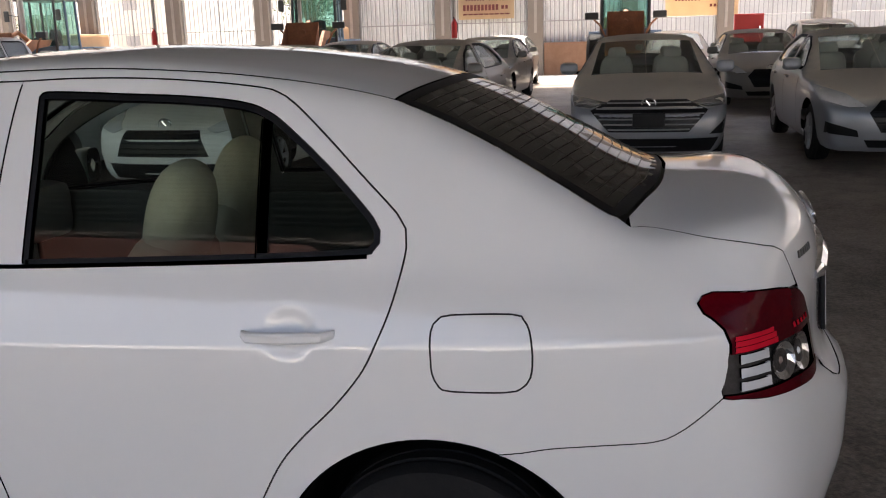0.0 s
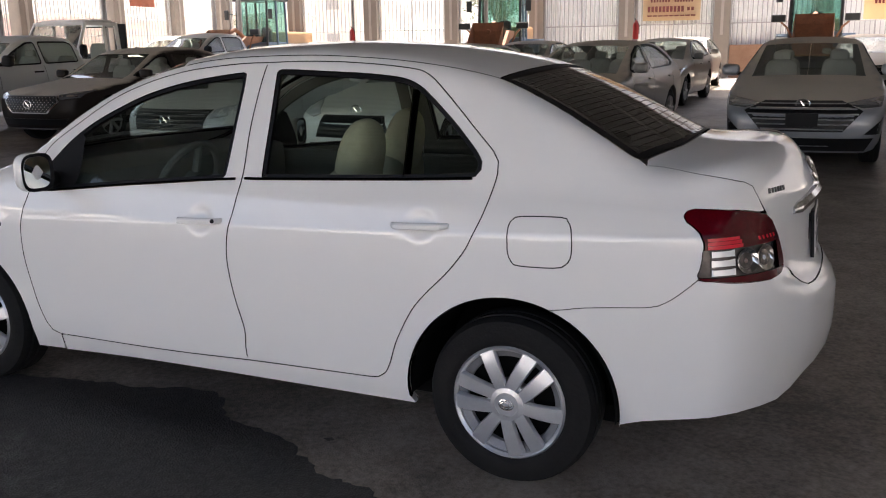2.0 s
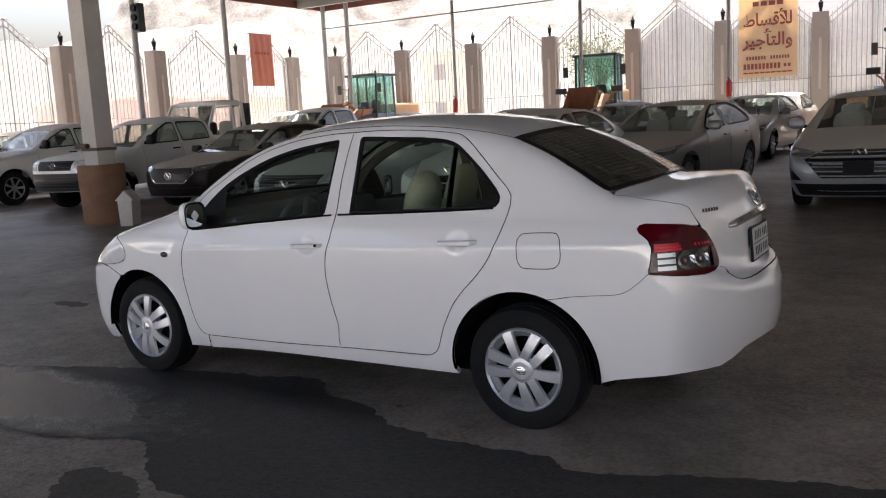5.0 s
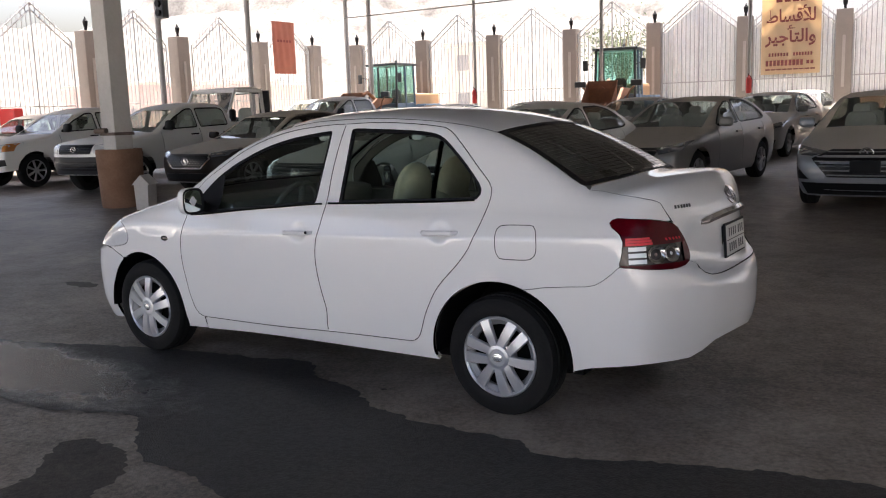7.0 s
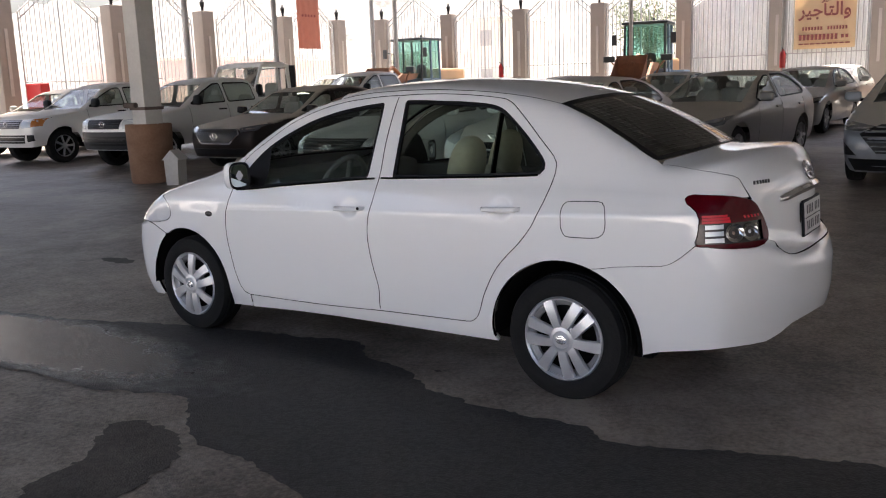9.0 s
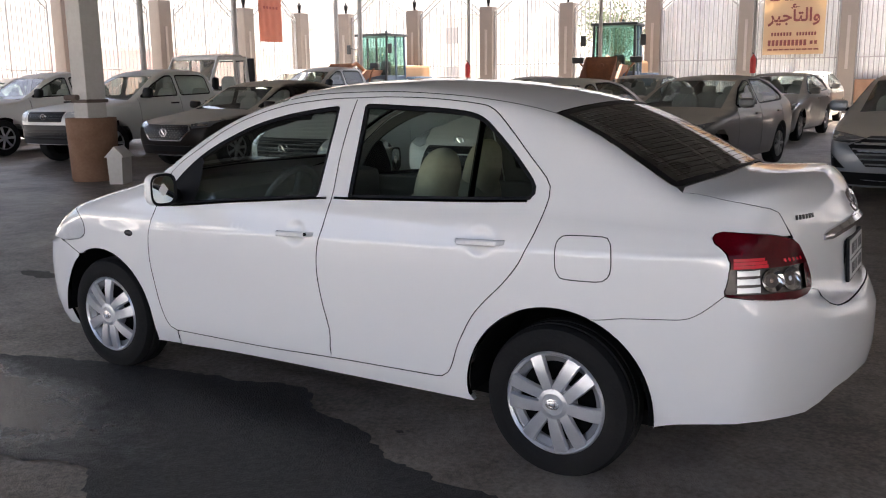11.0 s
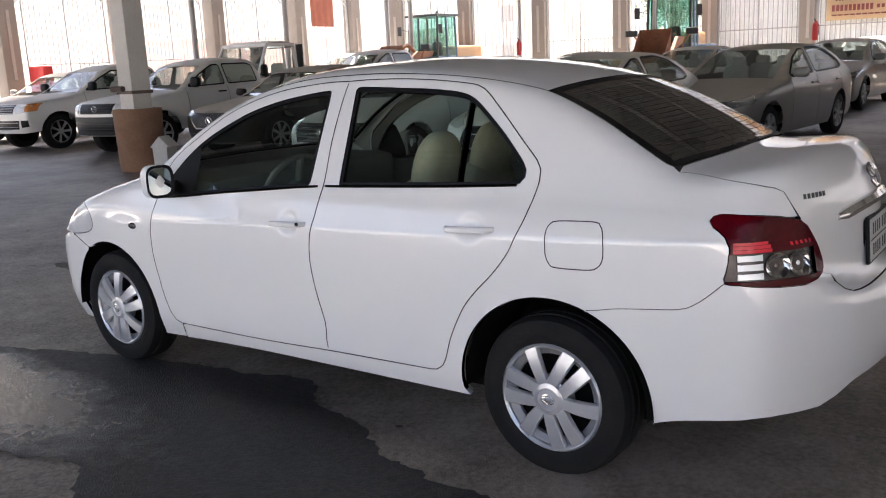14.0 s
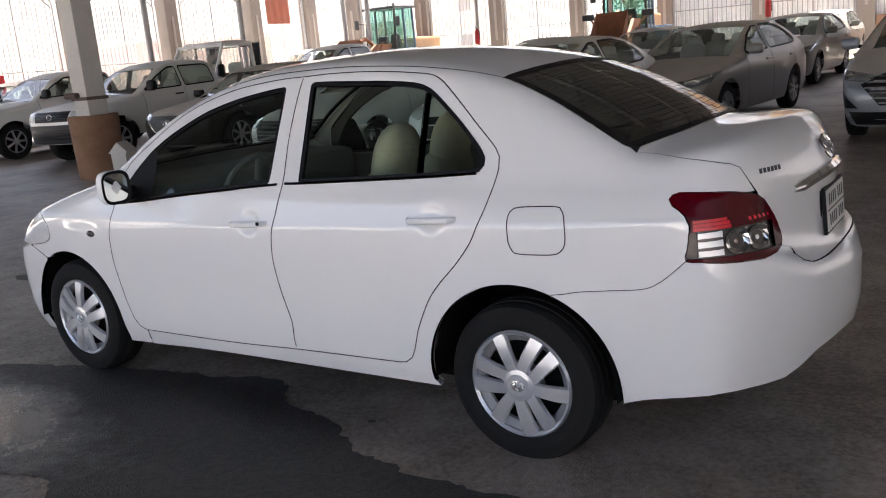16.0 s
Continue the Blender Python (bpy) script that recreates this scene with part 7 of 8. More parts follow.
    box(bm, -0.86, -0.52, 0.72, 0.78, 1.34, H - 0.04)
    box(bm, -0.52, 0.52, 0.73, 0.77, H - 0.12, H - 0.04)
    part("headboard", bm, M_BUMPER, e, "dark tall headboard behind the cab", bevel=0.01)
    return e


def spot_at(spec, x, y_axle, turn=0.0):
    """Pose of a vehicle whose nose looks to -y, from its front axle's place."""
    z = ground_z(y_axle) + 0.006
    m = pose(x, y_axle, z, math.degrees(0.012) * (1 if y_axle > 0.9 else 0), 0, 0) @ pose(0, 0, 0, 0, 0, 90 + turn)
    return m @ Matrix.Translation((spec["wb"], 0, 0))


parked("silver_sedan", "sedan", SEDAN, M_SILVER_P, spot_at(SEDAN, 0.53, 8.05, 1), "dusty silver sedan with a slatted six-cornered grille and black plate holder", "car", face_hex)
parked("silver_sedan", "sedan", SEDAN, M_SILVER_P, spot_at(SEDAN, 3.18, 8.15, 0), "dusty silver-blue small sedan with large headlamps", "car", face_small)
parked("beige_sedan", "sedan", SEDAN, M_GREY_P, spot_at(SEDAN, -2.80, 8.95, -6), "dust-covered grey-beige sedan with a dark wide grille", "car", face_wide)
parked("grey_sedan", "sedan", SEDAN, M_GREY_P, spot_at(SEDAN, -3.05, 16.4, -2), "dusty dark grey sedan in the second row", "car", face_wide)
parked("beige_sedan", "sedan", SEDAN, M_GREEN_P, spot_at(SEDAN, -3.4, 21.8), "dusty pale sedan in the third row", "car", face_small)
parked("grey_sedan", "sedan", SEDAN, M_GREY_P, spot_at(SEDAN, -6.0, 15.3), "dusty grey sedan behind the front row", "car", face_wide)
parked("white_sedan", "sedan", SEDAN, M_WHITE_P, spot_at(SEDAN, -4.05, 6.05, -2), "dusty white sedan with a dark trapezoid grille", "car", face_trap)
parked("pale_sedan", "sedan", SEDAN, M_PALE_P, spot_at(SEDAN, -6.45, 5.75, -2), "dusty pale silver sedan with a slatted grille", "car", face_slats)
parked("pale_sedan", "sedan", SEDAN, M_GREEN_P, spot_at(SEDAN, -9.3, 16.1), "dusty pale sedan in the second row", "car", face_small)
parked("pale_sedan", "sedan", SEDAN, M_WHITE_P, spot_at(SEDAN, -13.6, 18.3), "dusty white sedan near the loader", "car", face_small)
parked("grey_sedan", "sedan", SEDAN, M_GREY_P, spot_at(SEDAN, 2.85, 15.7), "dusty grey-beige sedan with bright headlamps", "car", face_small)
parked("pale_sedan", "sedan", SEDAN, M_GREEN_P, spot_at(SEDAN, 1.4, 20.6), "dusty pale green sedan in the third row", "car", face_wide)
parked("grey_suv", "suv", SUV, M_GREEN_P, spot_at(SUV, 5.0, 20.1), "dusty pale estate car near the fence", "car", face_mesh)
parked("pale_sedan", "sedan", SEDAN, M_WHITE_P, spot_at(SEDAN, 6.1, 16.7), "dusty white sedan beyond the small sedan", "car", face_small)
parked("black_crossover", "low_suv", LOW_SUV, M_BLACK_P, spot_at(LOW_SUV, -10.6, 7.25, 0), "black crossover with a dusty bonnet and studded chrome-framed grille", "car", face_low_mesh)
parked("silver_pickup", "pickup", PICKUP, M_PALE_P, spot_at(PICKUP, -13.4, 6.85, 3), "dusty silver double-cab pickup truck with a dark bumper and black mirrors", "pickup truck", face_truck_dark)
parked("white_pickup", "pickup", PICKUP, M_WHITE_P, spot_at(PICKUP, -17.1, 7.0, 1), "white double-cab pickup truck with amber turn signals", "pickup truck", face_truck_amber)
light_truck(-16.05, 12.6, 4)
parked("white_pickup", "pickup", PICKUP, M_GREEN_P, spot_at(PICKUP, -16.9, 16.6) @ Matrix.Scale(1.06, 4), "dusty pale pickup truck beside the loader", "pickup truck", face_truck)
parked("grey_suv", "suv", SUV, M_GREY_P, spot_at(SUV, -20.3, 8.0), "dusty grey four-wheel drive behind the white pickup", "car", face_mesh)

parked("white_pickup", "pickup", PICKUP, M_WHITE_P, spot_at(PICKUP, -22.3, 21.6), "far dusty white pickup truck near the side fence", "pickup truck", face_truck)

# ---------- loaders ----------
M_RUST = mat("orange_brown_steel", (0.32, 0.155, 0.085), 0.8, 0.0, var=0.9, scale=4, bump=0.3, second=(0.17, 0.09, 0.06))
M_YELLOW = mat("faded_orange_paint", (0.44, 0.25, 0.12), 0.65, var=0.5, scale=3, second=(0.36, 0.20, 0.09))
M_CABBLUE = mat("blue_grey_cab_paint", (0.10, 0.15, 0.22), 0.5, var=0.4, scale=5)
M_CABDARK = mat("dark_cab_frame", (0.03, 0.035, 0.04), 0.5, var=0.3)
M_CABGLASS = glass_mat("green_cab_glass", (0.50, 0.76, 0.72), dust=0.12)
M_REDPAINT = mat("red_enamel", (0.50, 0.03, 0.03), 0.4, var=0.4, scale=8, second=(0.35, 0.04, 0.04))


def wheel_loader():
    """A loader facing -y, its origin on the ground under the cab."""
    e = group_root("wheel_loader", pose(0, 0, 0), "parked wheel loader with a rusty orange bucket and glazed cab", "wheel loader", "wheel loaders")
    for x in (-0.85, 0.85):
        for y in (-1.35, 1.45):
            bm = bmesh.new()
            lathe(bm, [(0.25, -0.2), (0.45, -0.24), (0.62, -0.22), (0.69, -0.15), (0.70, 0.15), (0.62, 0.22), (0.45, 0.24), (0.25, 0.2)], 32, pose(x, y, 0.70, 0, 0, 90))
            w = part("wheel", bm, M_RUBBER, e, "large worn tyre", smooth=True)
            bm = bmesh.new()
            cyl(bm, (x - 0.12, y, 0.70), (x + 0.12, y, 0.70), 0.30, seg=24)
            part("rim", bm, M_YELLOW, w, "orange rim", smooth=True)
    bm = bmesh.new()
    box(bm, -0.45, 0.45, -1.9, 0.3, 0.55, 1.1)
    box(bm, -0.6, 0.6, 0.2, 2.5, 0.6, 1.25)
    part("chassis", bm, M_YELLOW, e, "faded orange frame", bevel=0.04)
    bm = bmesh.new()
    box(bm, -0.65, 0.65, 0.75, 2.6, 1.25, 1.95)
    part("engine_cover", bm, M_YELLOW, e, "faded orange engine cover", bevel=0.1)
    for s in (-1, 1):
        bm = bmesh.new()
        box(bm, s * 0.85 - 0.27, s * 0.85 + 0.27, 0.85, 2.05, 1.42, 1.50)
        box(bm, s * 0.85 - 0.27, s * 0.85 + 0.27, 0.72, 0.80, 1.05, 1.46)
        part("mudguard", bm, M_CABBLUE, e, "blue-grey mudguard", bevel=0.02)
    # cab
    W, D0, D1, Z0, Z1 = 0.70, -0.62, 0.68, 1.25, 3.05
    bm = bmesh.new()
    box(bm, -W, W, D0, D1, 1.1, 1.55)
    cab = part("cab", bm, M_CABBLUE, e, "glazed cab with a blue-grey lower body", bevel=0.04)
    for x in (-W, W):
        for y, lean in ((D0, 0.10), (0.05, 0.0), (D1, -0.04)):
            bm = bmesh.new()
            tubes(bm, [(x, y, Z0), (x * 0.97, y + lean, Z1)], 0.045, 8)
            part("cab_post", bm, M_CABDARK if y < 0 or x < 0 else M_CABBLUE, cab, "dark cab post", smooth=True)
    bm = bmesh.new()
    box(bm, -W - 0.08, W + 0.08, D0 - 0.05, D1 + 0.1, Z1, Z1 + 0.10)
    part("cab_roof", bm, M_CABDARK, cab, "dark overhanging roof", bevel=0.035)
    bm = bmesh.new()
    cyl(bm, (0.15, 0.2, Z1 + 0.09), (0.15, 0.2, Z1 + 0.24), 0.06, 0.045, 14)
    part("beacon", bm, M_CABDARK, cab, "dark roof beacon", smooth=True)
    panes = [[(-W + 0.04, D0, 1.55), (W - 0.04, D0, 1.55), (W - 0.06, D0 + 0.09, Z1), (-W + 0.06, D0 + 0.09, Z1)], [(-W + 0.04, D1, 1.55), (W - 0.04, D1, 1.55), (W - 0.06, D1 - 0.04, Z1), (-W + 0.06, D1 - 0.04, Z1)]]
    for x in (-W, W):
        panes.append([(x, D0 + 0.05, 1.55), (x, 0.0, 1.55), (x * 0.97, 0.0, Z1), (x * 0.97, D0 + 0.13, Z1)])
        panes.append([(x, 0.10, 1.55), (x, D1 - 0.05, 1.55), (x * 0.97, D1 - 0.09, Z1), (x * 0.97, 0.10, Z1)])
    for q in panes:
        bm = bmesh.new()
        f = bm.faces.new([bm.verts.new(v) for v in q])
        bmesh.ops.solidify(bm, geom=[f], thickness=0.008)
        o = part("cab_window", bm, M_CABGLASS, cab, "green-tinted glass")
        o.visible_shadow = False
    part("operator_seat", soft_block(0, 0.35, 1.75, 0.22, 0.09, 0.38, 0), M_CABDARK, cab, smooth=True)
    bm = bmesh.new()
    box(bm, -0.25, 0.25, D0 + 0.1, D0 + 0.25, 1.5, 1.85)
    part("console", bm, M_CABDARK, cab, bevel=0.04)
    # mirrors and lamps on arms
    for s in (-1, 1):
        bm = bmesh.new()
        tubes(bm, [(s * W, D0 + 0.05, 2.55), (s * (W + 0.28), D0 - 0.12, 2.62)], 0.014, 6)
        a = part("mirror_arm", bm, M_CABDARK, cab)
        bm = bmesh.new()
        box(bm, s * (W + 0.30) - 0.09, s * (W + 0.30) + 0.09, D0 - 0.17, D0 - 0.12, 2.38, 2.74)
        part("mirror", bm, M_CABDARK, a, "dark side mirror", bevel=0.02)
        bm = bmesh.new()
        tubes(bm, [(s * 0.5, -1.5, 1.2), (s * 0.72, -1.6, 1.65), (s * 0.88, -1.65, 1.80)], 0.03, 8)
        a = part("lamp_arm", bm, M_RUST, e)
        bm = bmesh.new()
        box(bm, s * 0.95 - 0.19, s * 0.95 + 0.19, -1.76, -1.60, 1.80, 2.0)
        part("work_lamp", bm, M_CABDARK, a, "boxed work lamp", bevel=0.03)
    # lift arms and raised bucket
    for s in (-1, 1):
        bm = bmesh.new()
        prof = [(-0.75, 1.55), (-0.55, 1.75), (-1.6, 1.75), (-2.55, 1.2), (-2.65, 0.95), (-2.3, 1.05), (-1.5, 1.45)]
        fa = [bm.verts.new((s * 0.46 - 0.05, y, z)) for y, z in prof]
        fb = [bm.verts.new((s * 0.46 + 0.05, y, z)) for y, z in prof]
        bm.faces.new(fa)
        bm.faces.new(fb[::-1])
        for i in range(len(prof)):
            j = (i + 1) % len(prof)
            bm.faces.new((fa[i], fa[j], fb[j], fb[i]))
        part("lift_arm", bm, M_RUST, e, "rusty orange lift arm", bevel=0.01)
    bm = bmesh.new()
    tubes(bm, [(0, -0.7, 1.5), (0, -1.6, 2.0), (0, -2.5, 1.7)], 0.07, 10)
    part("tilt_ram", bm, M_RUST, e, "tilt ram and link", smooth=True)
    bm = bmesh.new()
    path = [(-3.50, 1.25), (-3.05, 0.92), (-2.68, 0.98), (-2.52, 1.35), (-2.46, 1.72), (-2.52, 1.98)]
    rows_ = [[bm.verts.new((x * (1.08 if i in (0, 5) else 1.0), y, z)) for i, (y, z) in enumerate(path)] for x in (-0.46, -0.15, 0.15, 0.46)]
    for a, b in zip(rows_, rows_[1:]):
        for i in range(len(path) - 1):
            bm.faces.new((a[i], a[i + 1], b[i + 1], b[i]))
    for r in (rows_[0], rows_[-1]):
        bm.faces.new(r)
    bmesh.ops.solidify(bm, geom=bm.faces[:], thickness=0.03)
    b = part("bucket", bm, M_RUST, e, "rusty orange bucket", bevel=0.0)
    for k in range(7):
        x = -0.42 + 0.14 * k
        bm = bmesh.new()
        box(bm, x - 0.05, x + 0.05, -3.62, -3.42, 1.20, 1.25)
        part("tooth", bm, M_RUST, b, bevel=0.01)
    return e


loader = wheel_loader()
loader.matrix_basis = pose(-9.83, 25.3, ground_z(25.3), 0, 0, 10)
copy_thing(loader, pose(-19.6, 25.0, ground_z(25.0), 0, 0, 0))
copy_thing(loader, pose(0.02, 25.3, ground_z(25.3), 0, 0, 1))

# ---------- banners, pipes, small things at the fence ----------
M_TAN = mat("tan_banner_cloth", (0.72, 0.54, 0.33), 0.85, var=0.3, scale=3, second=(0.64, 0.47, 0.28))
M_BROWNCLOTH = mat("red_brown_banner_cloth", (0.36, 0.15, 0.10), 0.85, var=0.6, scale=4, second=(0.26, 0.11, 0.08))
M_MAROON = mat("maroon_print", (0.16, 0.03, 0.025), 0.7)
M_STRIP = mat("white_corrugated_sheet", (0.85, 0.85, 0.84), 0.6, var=0.3, scale=3)


def banner(x0, x1, z0, z1, y, cloth, label, m=None):
    """A hung cloth with slight folds and a rail at its head."""
    e = group_root("banner", m or pose(x0, y, 0), label, "banner", "banners on the fence")
    w = x1 - x0
    bm = bmesh.new()
    nx, nz = 24, 20
    g = [[bm.verts.new((w * i / nx, 0.02 * math.sin(5.3 * i / nx * w) * (1 - j / nz) + 0.012 * math.sin(3 * j / nz + i), z0 + (z1 - z0) * j / nz)) for j in range(nz + 1)] for i in range(nx + 1)]
    for i in range(nx):
        for j in range(nz):
            bm.faces.new((g[i][j], g[i + 1][j], g[i + 1][j + 1], g[i][j + 1]))
    bmesh.ops.solidify(bm, geom=bm.faces[:], thickness=0.004)
    part("cloth", bm, cloth, e, smooth=True)
    bm = bmesh.new()
    tubes(bm, [(-0.05, 0.05, z1 + 0.01), (w + 0.05, 0.05, z1 + 0.01)], 0.03, 8)

    part("rail", bm, M_IRON, e)
    for q in (0.0, w / 2, w):
        bm = bmesh.new()
        tubes(bm, [(q, 0.04, z1 + 0.01), (q, 0.10, z1 - 0.02)], 0.012, 6)
        part("tie", bm, M_IRON, e)
    return e


def word(text, x, z, width, height, parent, y=-0.045):
    cu = bpy.data.curves.new("word", "FONT")
    cu.body, cu.align_x, cu.align_y, cu.size, cu.extrude, cu.offset = text, "CENTER", "CENTER", height, 0.002, 0.012
    cu.materials.append(M_MAROON)
    ob = new("lettering", cu)
    ob.parent = parent
    bpy.context.view_layer.update()
    k = width / max(ob.dimensions.x, 1e-3)
    ob.matrix_basis = Matrix.Translation((x, y, z)) @ Euler((radians(90), 0, 0)).to_matrix().to_4x4() @ Matrix.Diagonal((k, 1, 1, 1))
    return ob


def bars(x0, x1, z, h, n, parent, y=-0.042, gap=0.35):
    """Plain bars where small writing stands."""
    step = (x1 - x0) / n
    for i in range(n):
        bm = bmesh.new()
        box(bm, x0 + step * i + step * gap / 2, x0 + step * (i + 1) - step * gap / 2, y - 0.003, y, z - h / 2, z + h / 2)
        part("print_bar", bm, M_MAROON, parent)


big = banner(-5.92, -3.92, 2.38, 5.70, 29.24, M_TAN, "tall tan banner with large dark red Arabic lettering", pose(-5.93, 29.33, 0, 0, 0, SKEW))
word("\uFEC1\uFE8E\uFEB4\uFED7\uFEF8\uFEDF", 1.0, 4.42, 1.65, 0.62, big)
word("\uFEAE\uFEF4\uFE9F\uFE84\uFE98\uFEDF\uFE8D\uFEED", 1.0, 3.70, 1.70, 0.62, big)
bars(0.45, 1.55, 5.0, 0.16, 4, big, gap=0.25)
bars(0.25, 0.95, 3.08, 0.12, 7, big)
bars(1.08, 1.75, 3.08, 0.12, 7, big)
bars(0.15, 1.45, 2.78, 0.20, 10, big, gap=0.3)
bars(1.52, 1.80, 2.78, 0.12, 2, big)
bars(0.15, 1.85, 2.55, 0.05, 9, big, gap=0.15)
bm = bmesh.new()
cyl(bm, (1.0, -0.042, 5.30), (1.0, -0.048, 5.30), 0.17, seg=24)
part("emblem", bm, M_MAROON, big, "plain round emblem")
wide = banner(1.33, 3.85, 2.28, 3.9, 30.2, M_TAN, "wide orange-tan banner hung on the gate", pose(1.33, 30.31, 0, 0, 0, SKEW))
bars(0.3, 2.3, 3.45, 0.22, 6, wide, gap=0.25)
bars(0.3, 1.2, 2.85, 0.12, 8, wide)
bars(1.5, 2.3, 2.62, 0.10, 6, wide)
low = banner(0, 1.35, 3.25, 5.4, 0, M_BROWNCLOTH, "faded red-brown banner on the side fence", pose(-24.12, 22.95, 0, 0, 0, 90))
bars(0.2, 1.1, 4.6, 0.10, 5, low, gap=0.4)

# corrugated white sheets behind the bars of three gates, peaked like them
for i in (4, 5, 6):
    bm = bmesh.new()
    x0, w_ = PIERS_F[i] + 0.29, SPAN - 0.58
    lo_, hi_ = [], []
    for j in range(76):
        x = x0 + w_ * j / 75
        y = front_y(x) + 0.10 + (0.035 if (j // 2) % 2 else 0.0)
        lo_.append(bm.verts.new((x, y, 0.5)))
        hi_.append(bm.verts.new((x, y, PIER_H - 0.42 + 1.1 * (1 - abs(j / 37.5 - 1)))))
    for j in range(75):
        bm.faces.new((lo_[j], lo_[j + 1], hi_[j + 1], hi_[j]))
    tagged(part("corrugated_sheet", bm, M_STRIP), "white corrugated sheet fixed behind the gate", "metal sheet", "sheets behind the gates")

# low brown wall at the foot of the fence
bm = bmesh.new()
box(bm, PIERS_F[6] + 0.32, PIERS_F[6] + SPAN - 0.32, 29.62, 29.75, ground_z(29.4) - 0.1, 1.5)
tagged(part("low_wall", bm, M_BASE, bevel=0.015), "low brown plastered wall at the foot of the fence", "wall", "fence foot walls", "structure")

# pipe under the canopy's edge
bm = bmesh.new()
tubes(bm, [(-20.85, 23.72, 5.28), (-9.84, 23.72, 5.28)], 0.025, 8)
tagged(part("conduit", bm, M_STEEL, smooth=True), "thin grey conduit between the canopy poles", "pipe", kind="structure")


def extinguisher(x, y, z):
    e = group_root("fire_extinguisher", pose(x, y, z), "small red fire extinguisher hung on a pole", "extinguisher", "fire extinguishers")
    bm = bmesh.new()
    lathe(bm, [(0.0, -0.25), (0.075, -0.25), (0.085, -0.22), (0.085, 0.16), (0.06, 0.23), (0.025, 0.26), (0.025, 0.30), (0.0, 0.30)], 20, pose(0, 0, 0, 90))
    part("bottle", bm, M_REDPAINT, e, smooth=True)
    bm = bmesh.new()
    tubes(bm, [(0, 0, 0.30), (0.0, -0.09, 0.34)], 0.015, 6)
    tubes(bm, [(0.03, 0, 0.28), (0.10, 0, 0.15), (0.10, 0, -0.1)], 0.012, 6)
    part("valve", bm, M_BLACK, e)
    return e


for x in (-14.83, -4.97):
    extinguisher(x + 0.04, 23.64, 1.95)


def cabinet(x, y, z, w, h, d):
    e = group_root("hose_cabinet", pose(x, y, z), "red metal fire hose cabinet on a post", "cabinet", "hose cabinets")
    bm = bmesh.new()
    box(bm, -w / 2, w / 2, 0, d, 1.0, 1.0 + h)
    part("body", bm, M_REDPAINT, e, bevel=0.015)
    bm = bmesh.new()
    box(bm, -w / 2 + 0.03, w / 2 - 0.03, -0.015, -0.002, 1.03, 0.97 + h)
    dr = part("door", bm, M_REDPAINT, e, bevel=0.006)
    bm = bmesh.new()
    box(bm, w / 2 - 0.12, w / 2 - 0.09, -0.04, -0.015, 1.0 + h * 0.4, 1.0 + h * 0.6)
    part("handle", bm, M_CHROME, dr)
    bm = bmesh.new()
    cyl(bm, (0, d / 2, 0), (0, d / 2, 1.02), 0.05)
    part("post", bm, M_REDPAINT, e)
    return e


cabinet(3.46, 24.0, ground_z(24), 0.78, 0.85, 0.28)
cabinet(-23.3, 10.6, ground_z(10.6), 0.8, 0.85, 0.28)

# dark signal box on a pole at the canopy's edge
e = group_root("signal_lamp", pose(-20.06, 14.0, 4.55), "dark three-lens signal lamp fixed to a pole", "signal")
bm = bmesh.new()
box(bm, -0.16, 0.16, -0.12, 0.12, 0, 0.85)
part("housing", bm, M_CABDARK, e, bevel=0.03)
for k in range(3):
    bm = bmesh.new()
    cyl(bm, (0, -0.121, 0.16 + 0.27 * k), (0, -0.20, 0.16 + 0.27 * k), 0.10, seg=16)
    part("hood", bm, M_BLACK, e, smooth=True)
bm = bmesh.new()
tubes(bm, [(-0.14, 0, 0.4), (-0.24, 0, 0.4)], 0.03, 6)
part("bracket", bm, M_STEEL, e)

# ---------- beyond the fence ----------
parked("white_sedan", "sedan", SEDAN, M_WHITE_P, pose(-1.0, 32.6, ground_z(32.6), 0, 0, 200), "white sedan parked in the sun outside the fence", "car", face_small)


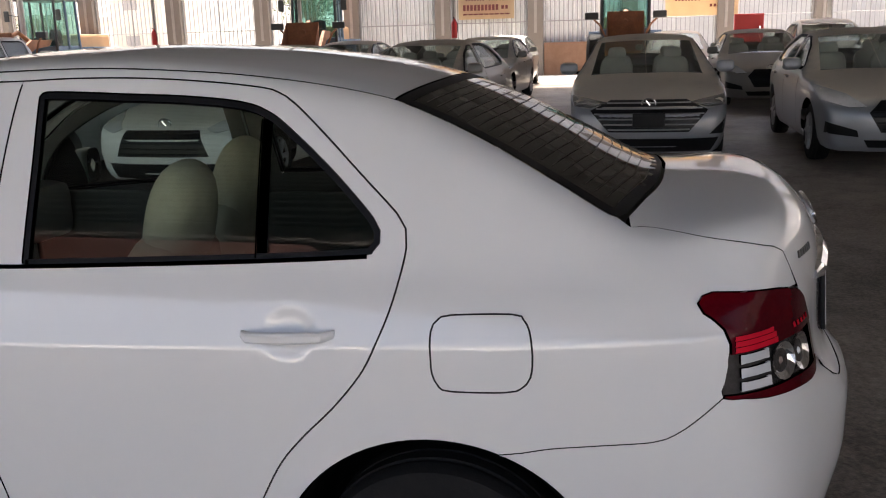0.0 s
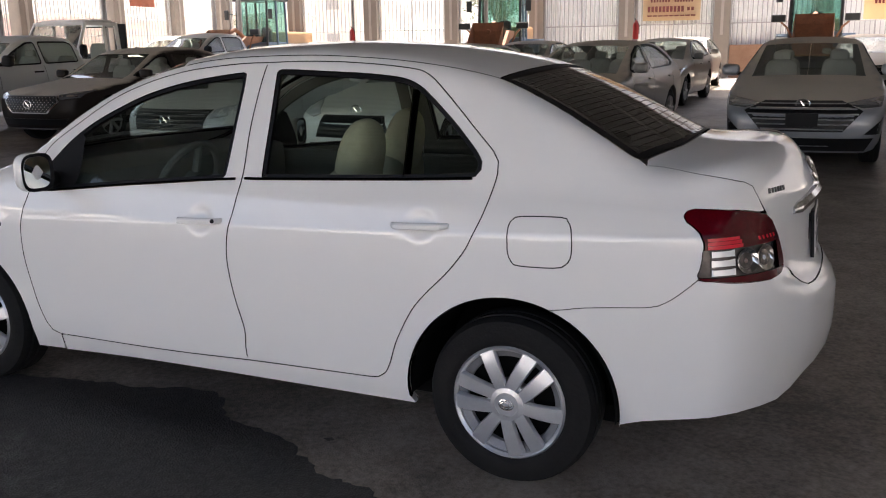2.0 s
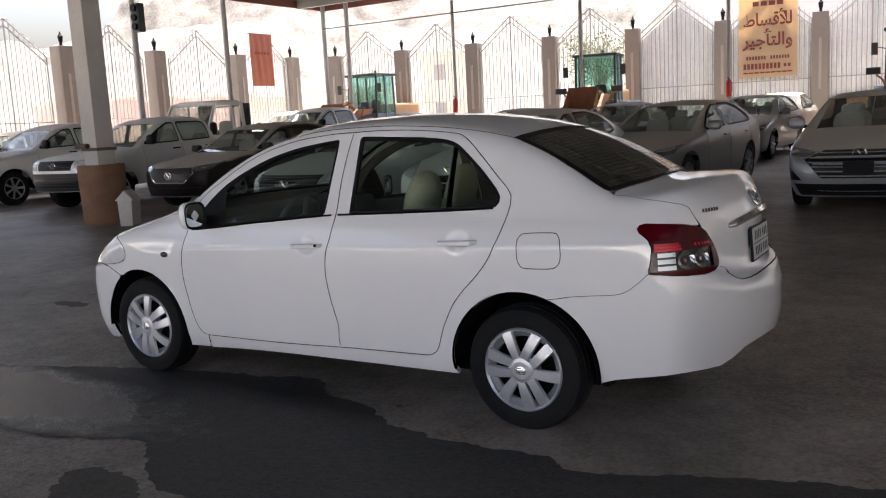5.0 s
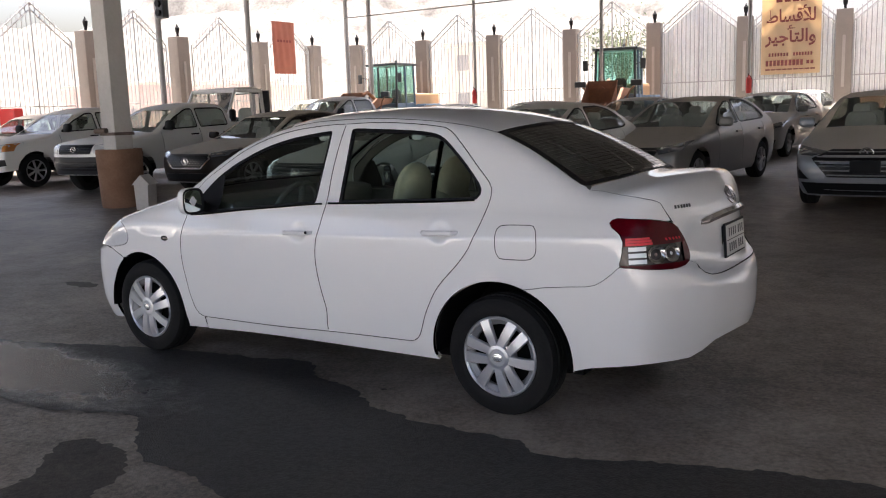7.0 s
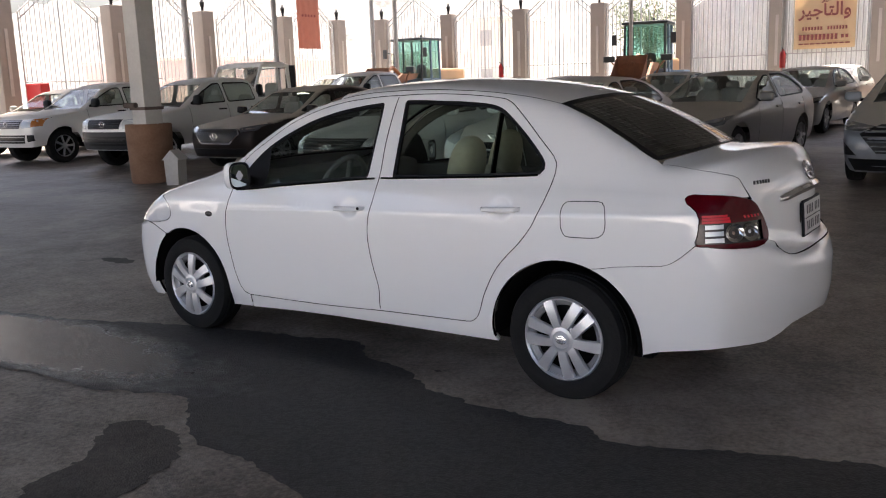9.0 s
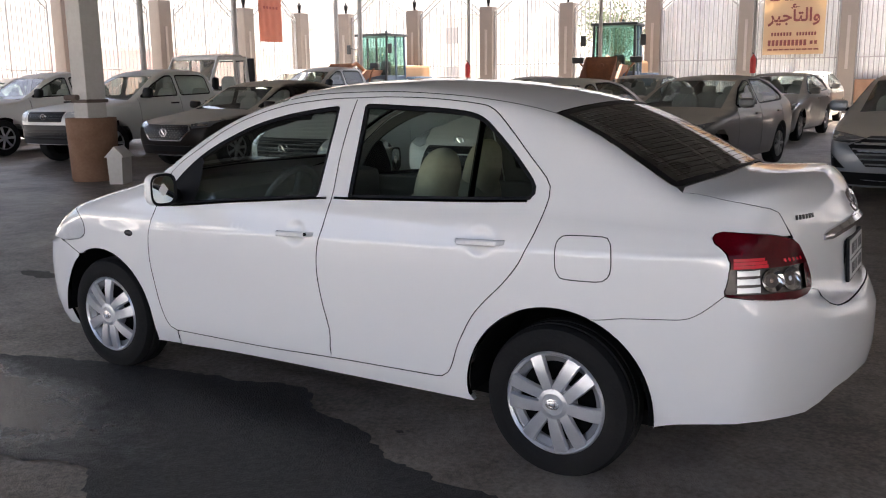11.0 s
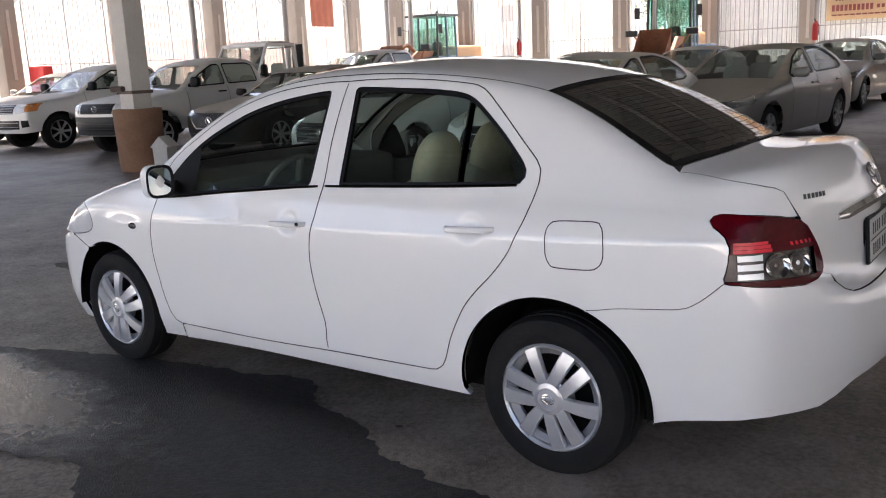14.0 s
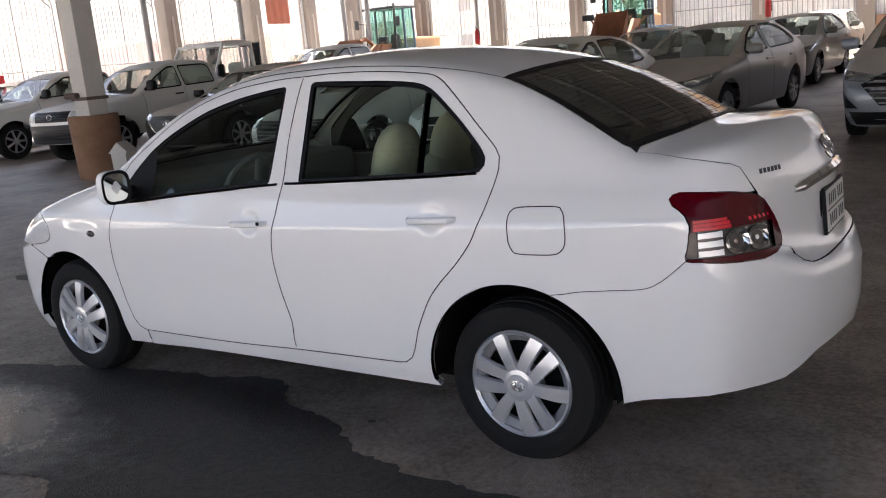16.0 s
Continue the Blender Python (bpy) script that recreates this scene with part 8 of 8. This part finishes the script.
def tree(x, y, z, h, seed):
    rnd = random.Random(seed)
    e = group_root("tree", pose(x, y, z), "dusty green tree outside the fence", "tree", "trees outside")
    bm = bmesh.new()
    tips = []
    cyl(bm, (0, 0, -0.2), (0.1, 0, h * 0.4), 0.16, 0.11, 10)
    for k in range(9):
        a = k * 2.4
        r = h * rnd.uniform(0.16, 0.32)
        tip = Vector((r * math.cos(a), r * math.sin(a), h * rnd.uniform(0.6, 0.95)))
        mid = Vector((0.1, 0, h * 0.4)).lerp(tip, 0.5) + Vector((0, 0, 0.15))
        cyl(bm, (0.1, 0, h * rnd.uniform(0.3, 0.4)), mid, 0.07, 0.045, 7)
        cyl(bm, mid, tip, 0.045, 0.015, 6)
        tips += [mid, tip]
    part("trunk", bm, M_BASE, e, "brown trunk and limbs", smooth=True)
    V, F = [], []
    for tip in tips:
        for _ in range(170):
            d = Vector((rnd.gauss(0, 1), rnd.gauss(0, 1), rnd.gauss(0, 0.7)))
            c = tip + d * 0.13 * h
            a, b = Vector((rnd.gauss(0, 1), rnd.gauss(0, 1), rnd.gauss(0, 1))).normalized(), Vector((rnd.gauss(0, 1), rnd.gauss(0, 1), rnd.gauss(0, 1))).normalized()
            n0 = len(V)
            V += [c - a * 0.11, c + b * 0.045, c + a * 0.11, c - b * 0.045]
            F.append((n0, n0 + 1, n0 + 2, n0 + 3))
    crown = link("crown", [tuple(v) for v in V], F, M_LEAF, e, smooth=False, label="loose grey-green leaves")
    crown["kind"] = "stuff"
    return e


M_LEAF = mat("grey_green_leaves", (0.12, 0.15, 0.075), 0.7, var=0.6, scale=2)
for i, (x, y, h) in enumerate(((-16.5, 42, 5.4), (-40, 52, 3.6))):
    tree(x, y, 0.5, h, 11 + i)

M_FARRED = mat("faded_red_wall", (0.50, 0.33, 0.29), 0.9, var=0.6, scale=0.5, second=(0.56, 0.44, 0.40))
M_FARPALE = mat("pale_far_wall", (0.60, 0.52, 0.44), 0.9, var=0.4, scale=0.4)
M_FARGLASS = mat("far_window_dark", (0.26, 0.24, 0.23), 0.4)


def far_house(x, y, w, d, h, m, label):
    e = group_root("low_building", pose(x, y, 0.4), label, "building", "far buildings")
    bm = bmesh.new()
    box(bm, 0, w, 0, d, 0, h)
    part("wall", bm, m, e, bevel=0.05)
    bm = bmesh.new()
    box(bm, -0.15, w + 0.15, -0.15, d + 0.15, h, h + 0.35)
    part("parapet", bm, M_FARPALE, e, bevel=0.04)
    for s in range(max(1, int(h / 3.2))):
        for k in range(int(w / 3)):
            bm = bmesh.new()
            xx, zz = 1.2 + 3 * k, 1.2 + 3.2 * s
            box(bm, xx, xx + 1.1, -0.06, 0.1, zz, zz + 1.3)
            part("window", bm, M_FARGLASS, e, "small dark window")
    return e


far_house(-98, 62, 15, 9, 5.2, M_FARRED, "long low faded red building at the foot of the hill")
far_house(-78, 66, 12, 8, 4.2, M_FARPALE, "low pale building at the foot of the hill")
far_house(-75, 60, 8, 8, 4.6, M_FARRED, "faded red building beside the pale one")
far_house(-60, 68, 10, 8, 4.4, M_FARPALE, "pale two-storey building under the hill")
far_house(-39.5, 60, 4.2, 6, 6.4, M_FARPALE, "small tan building beyond the road")
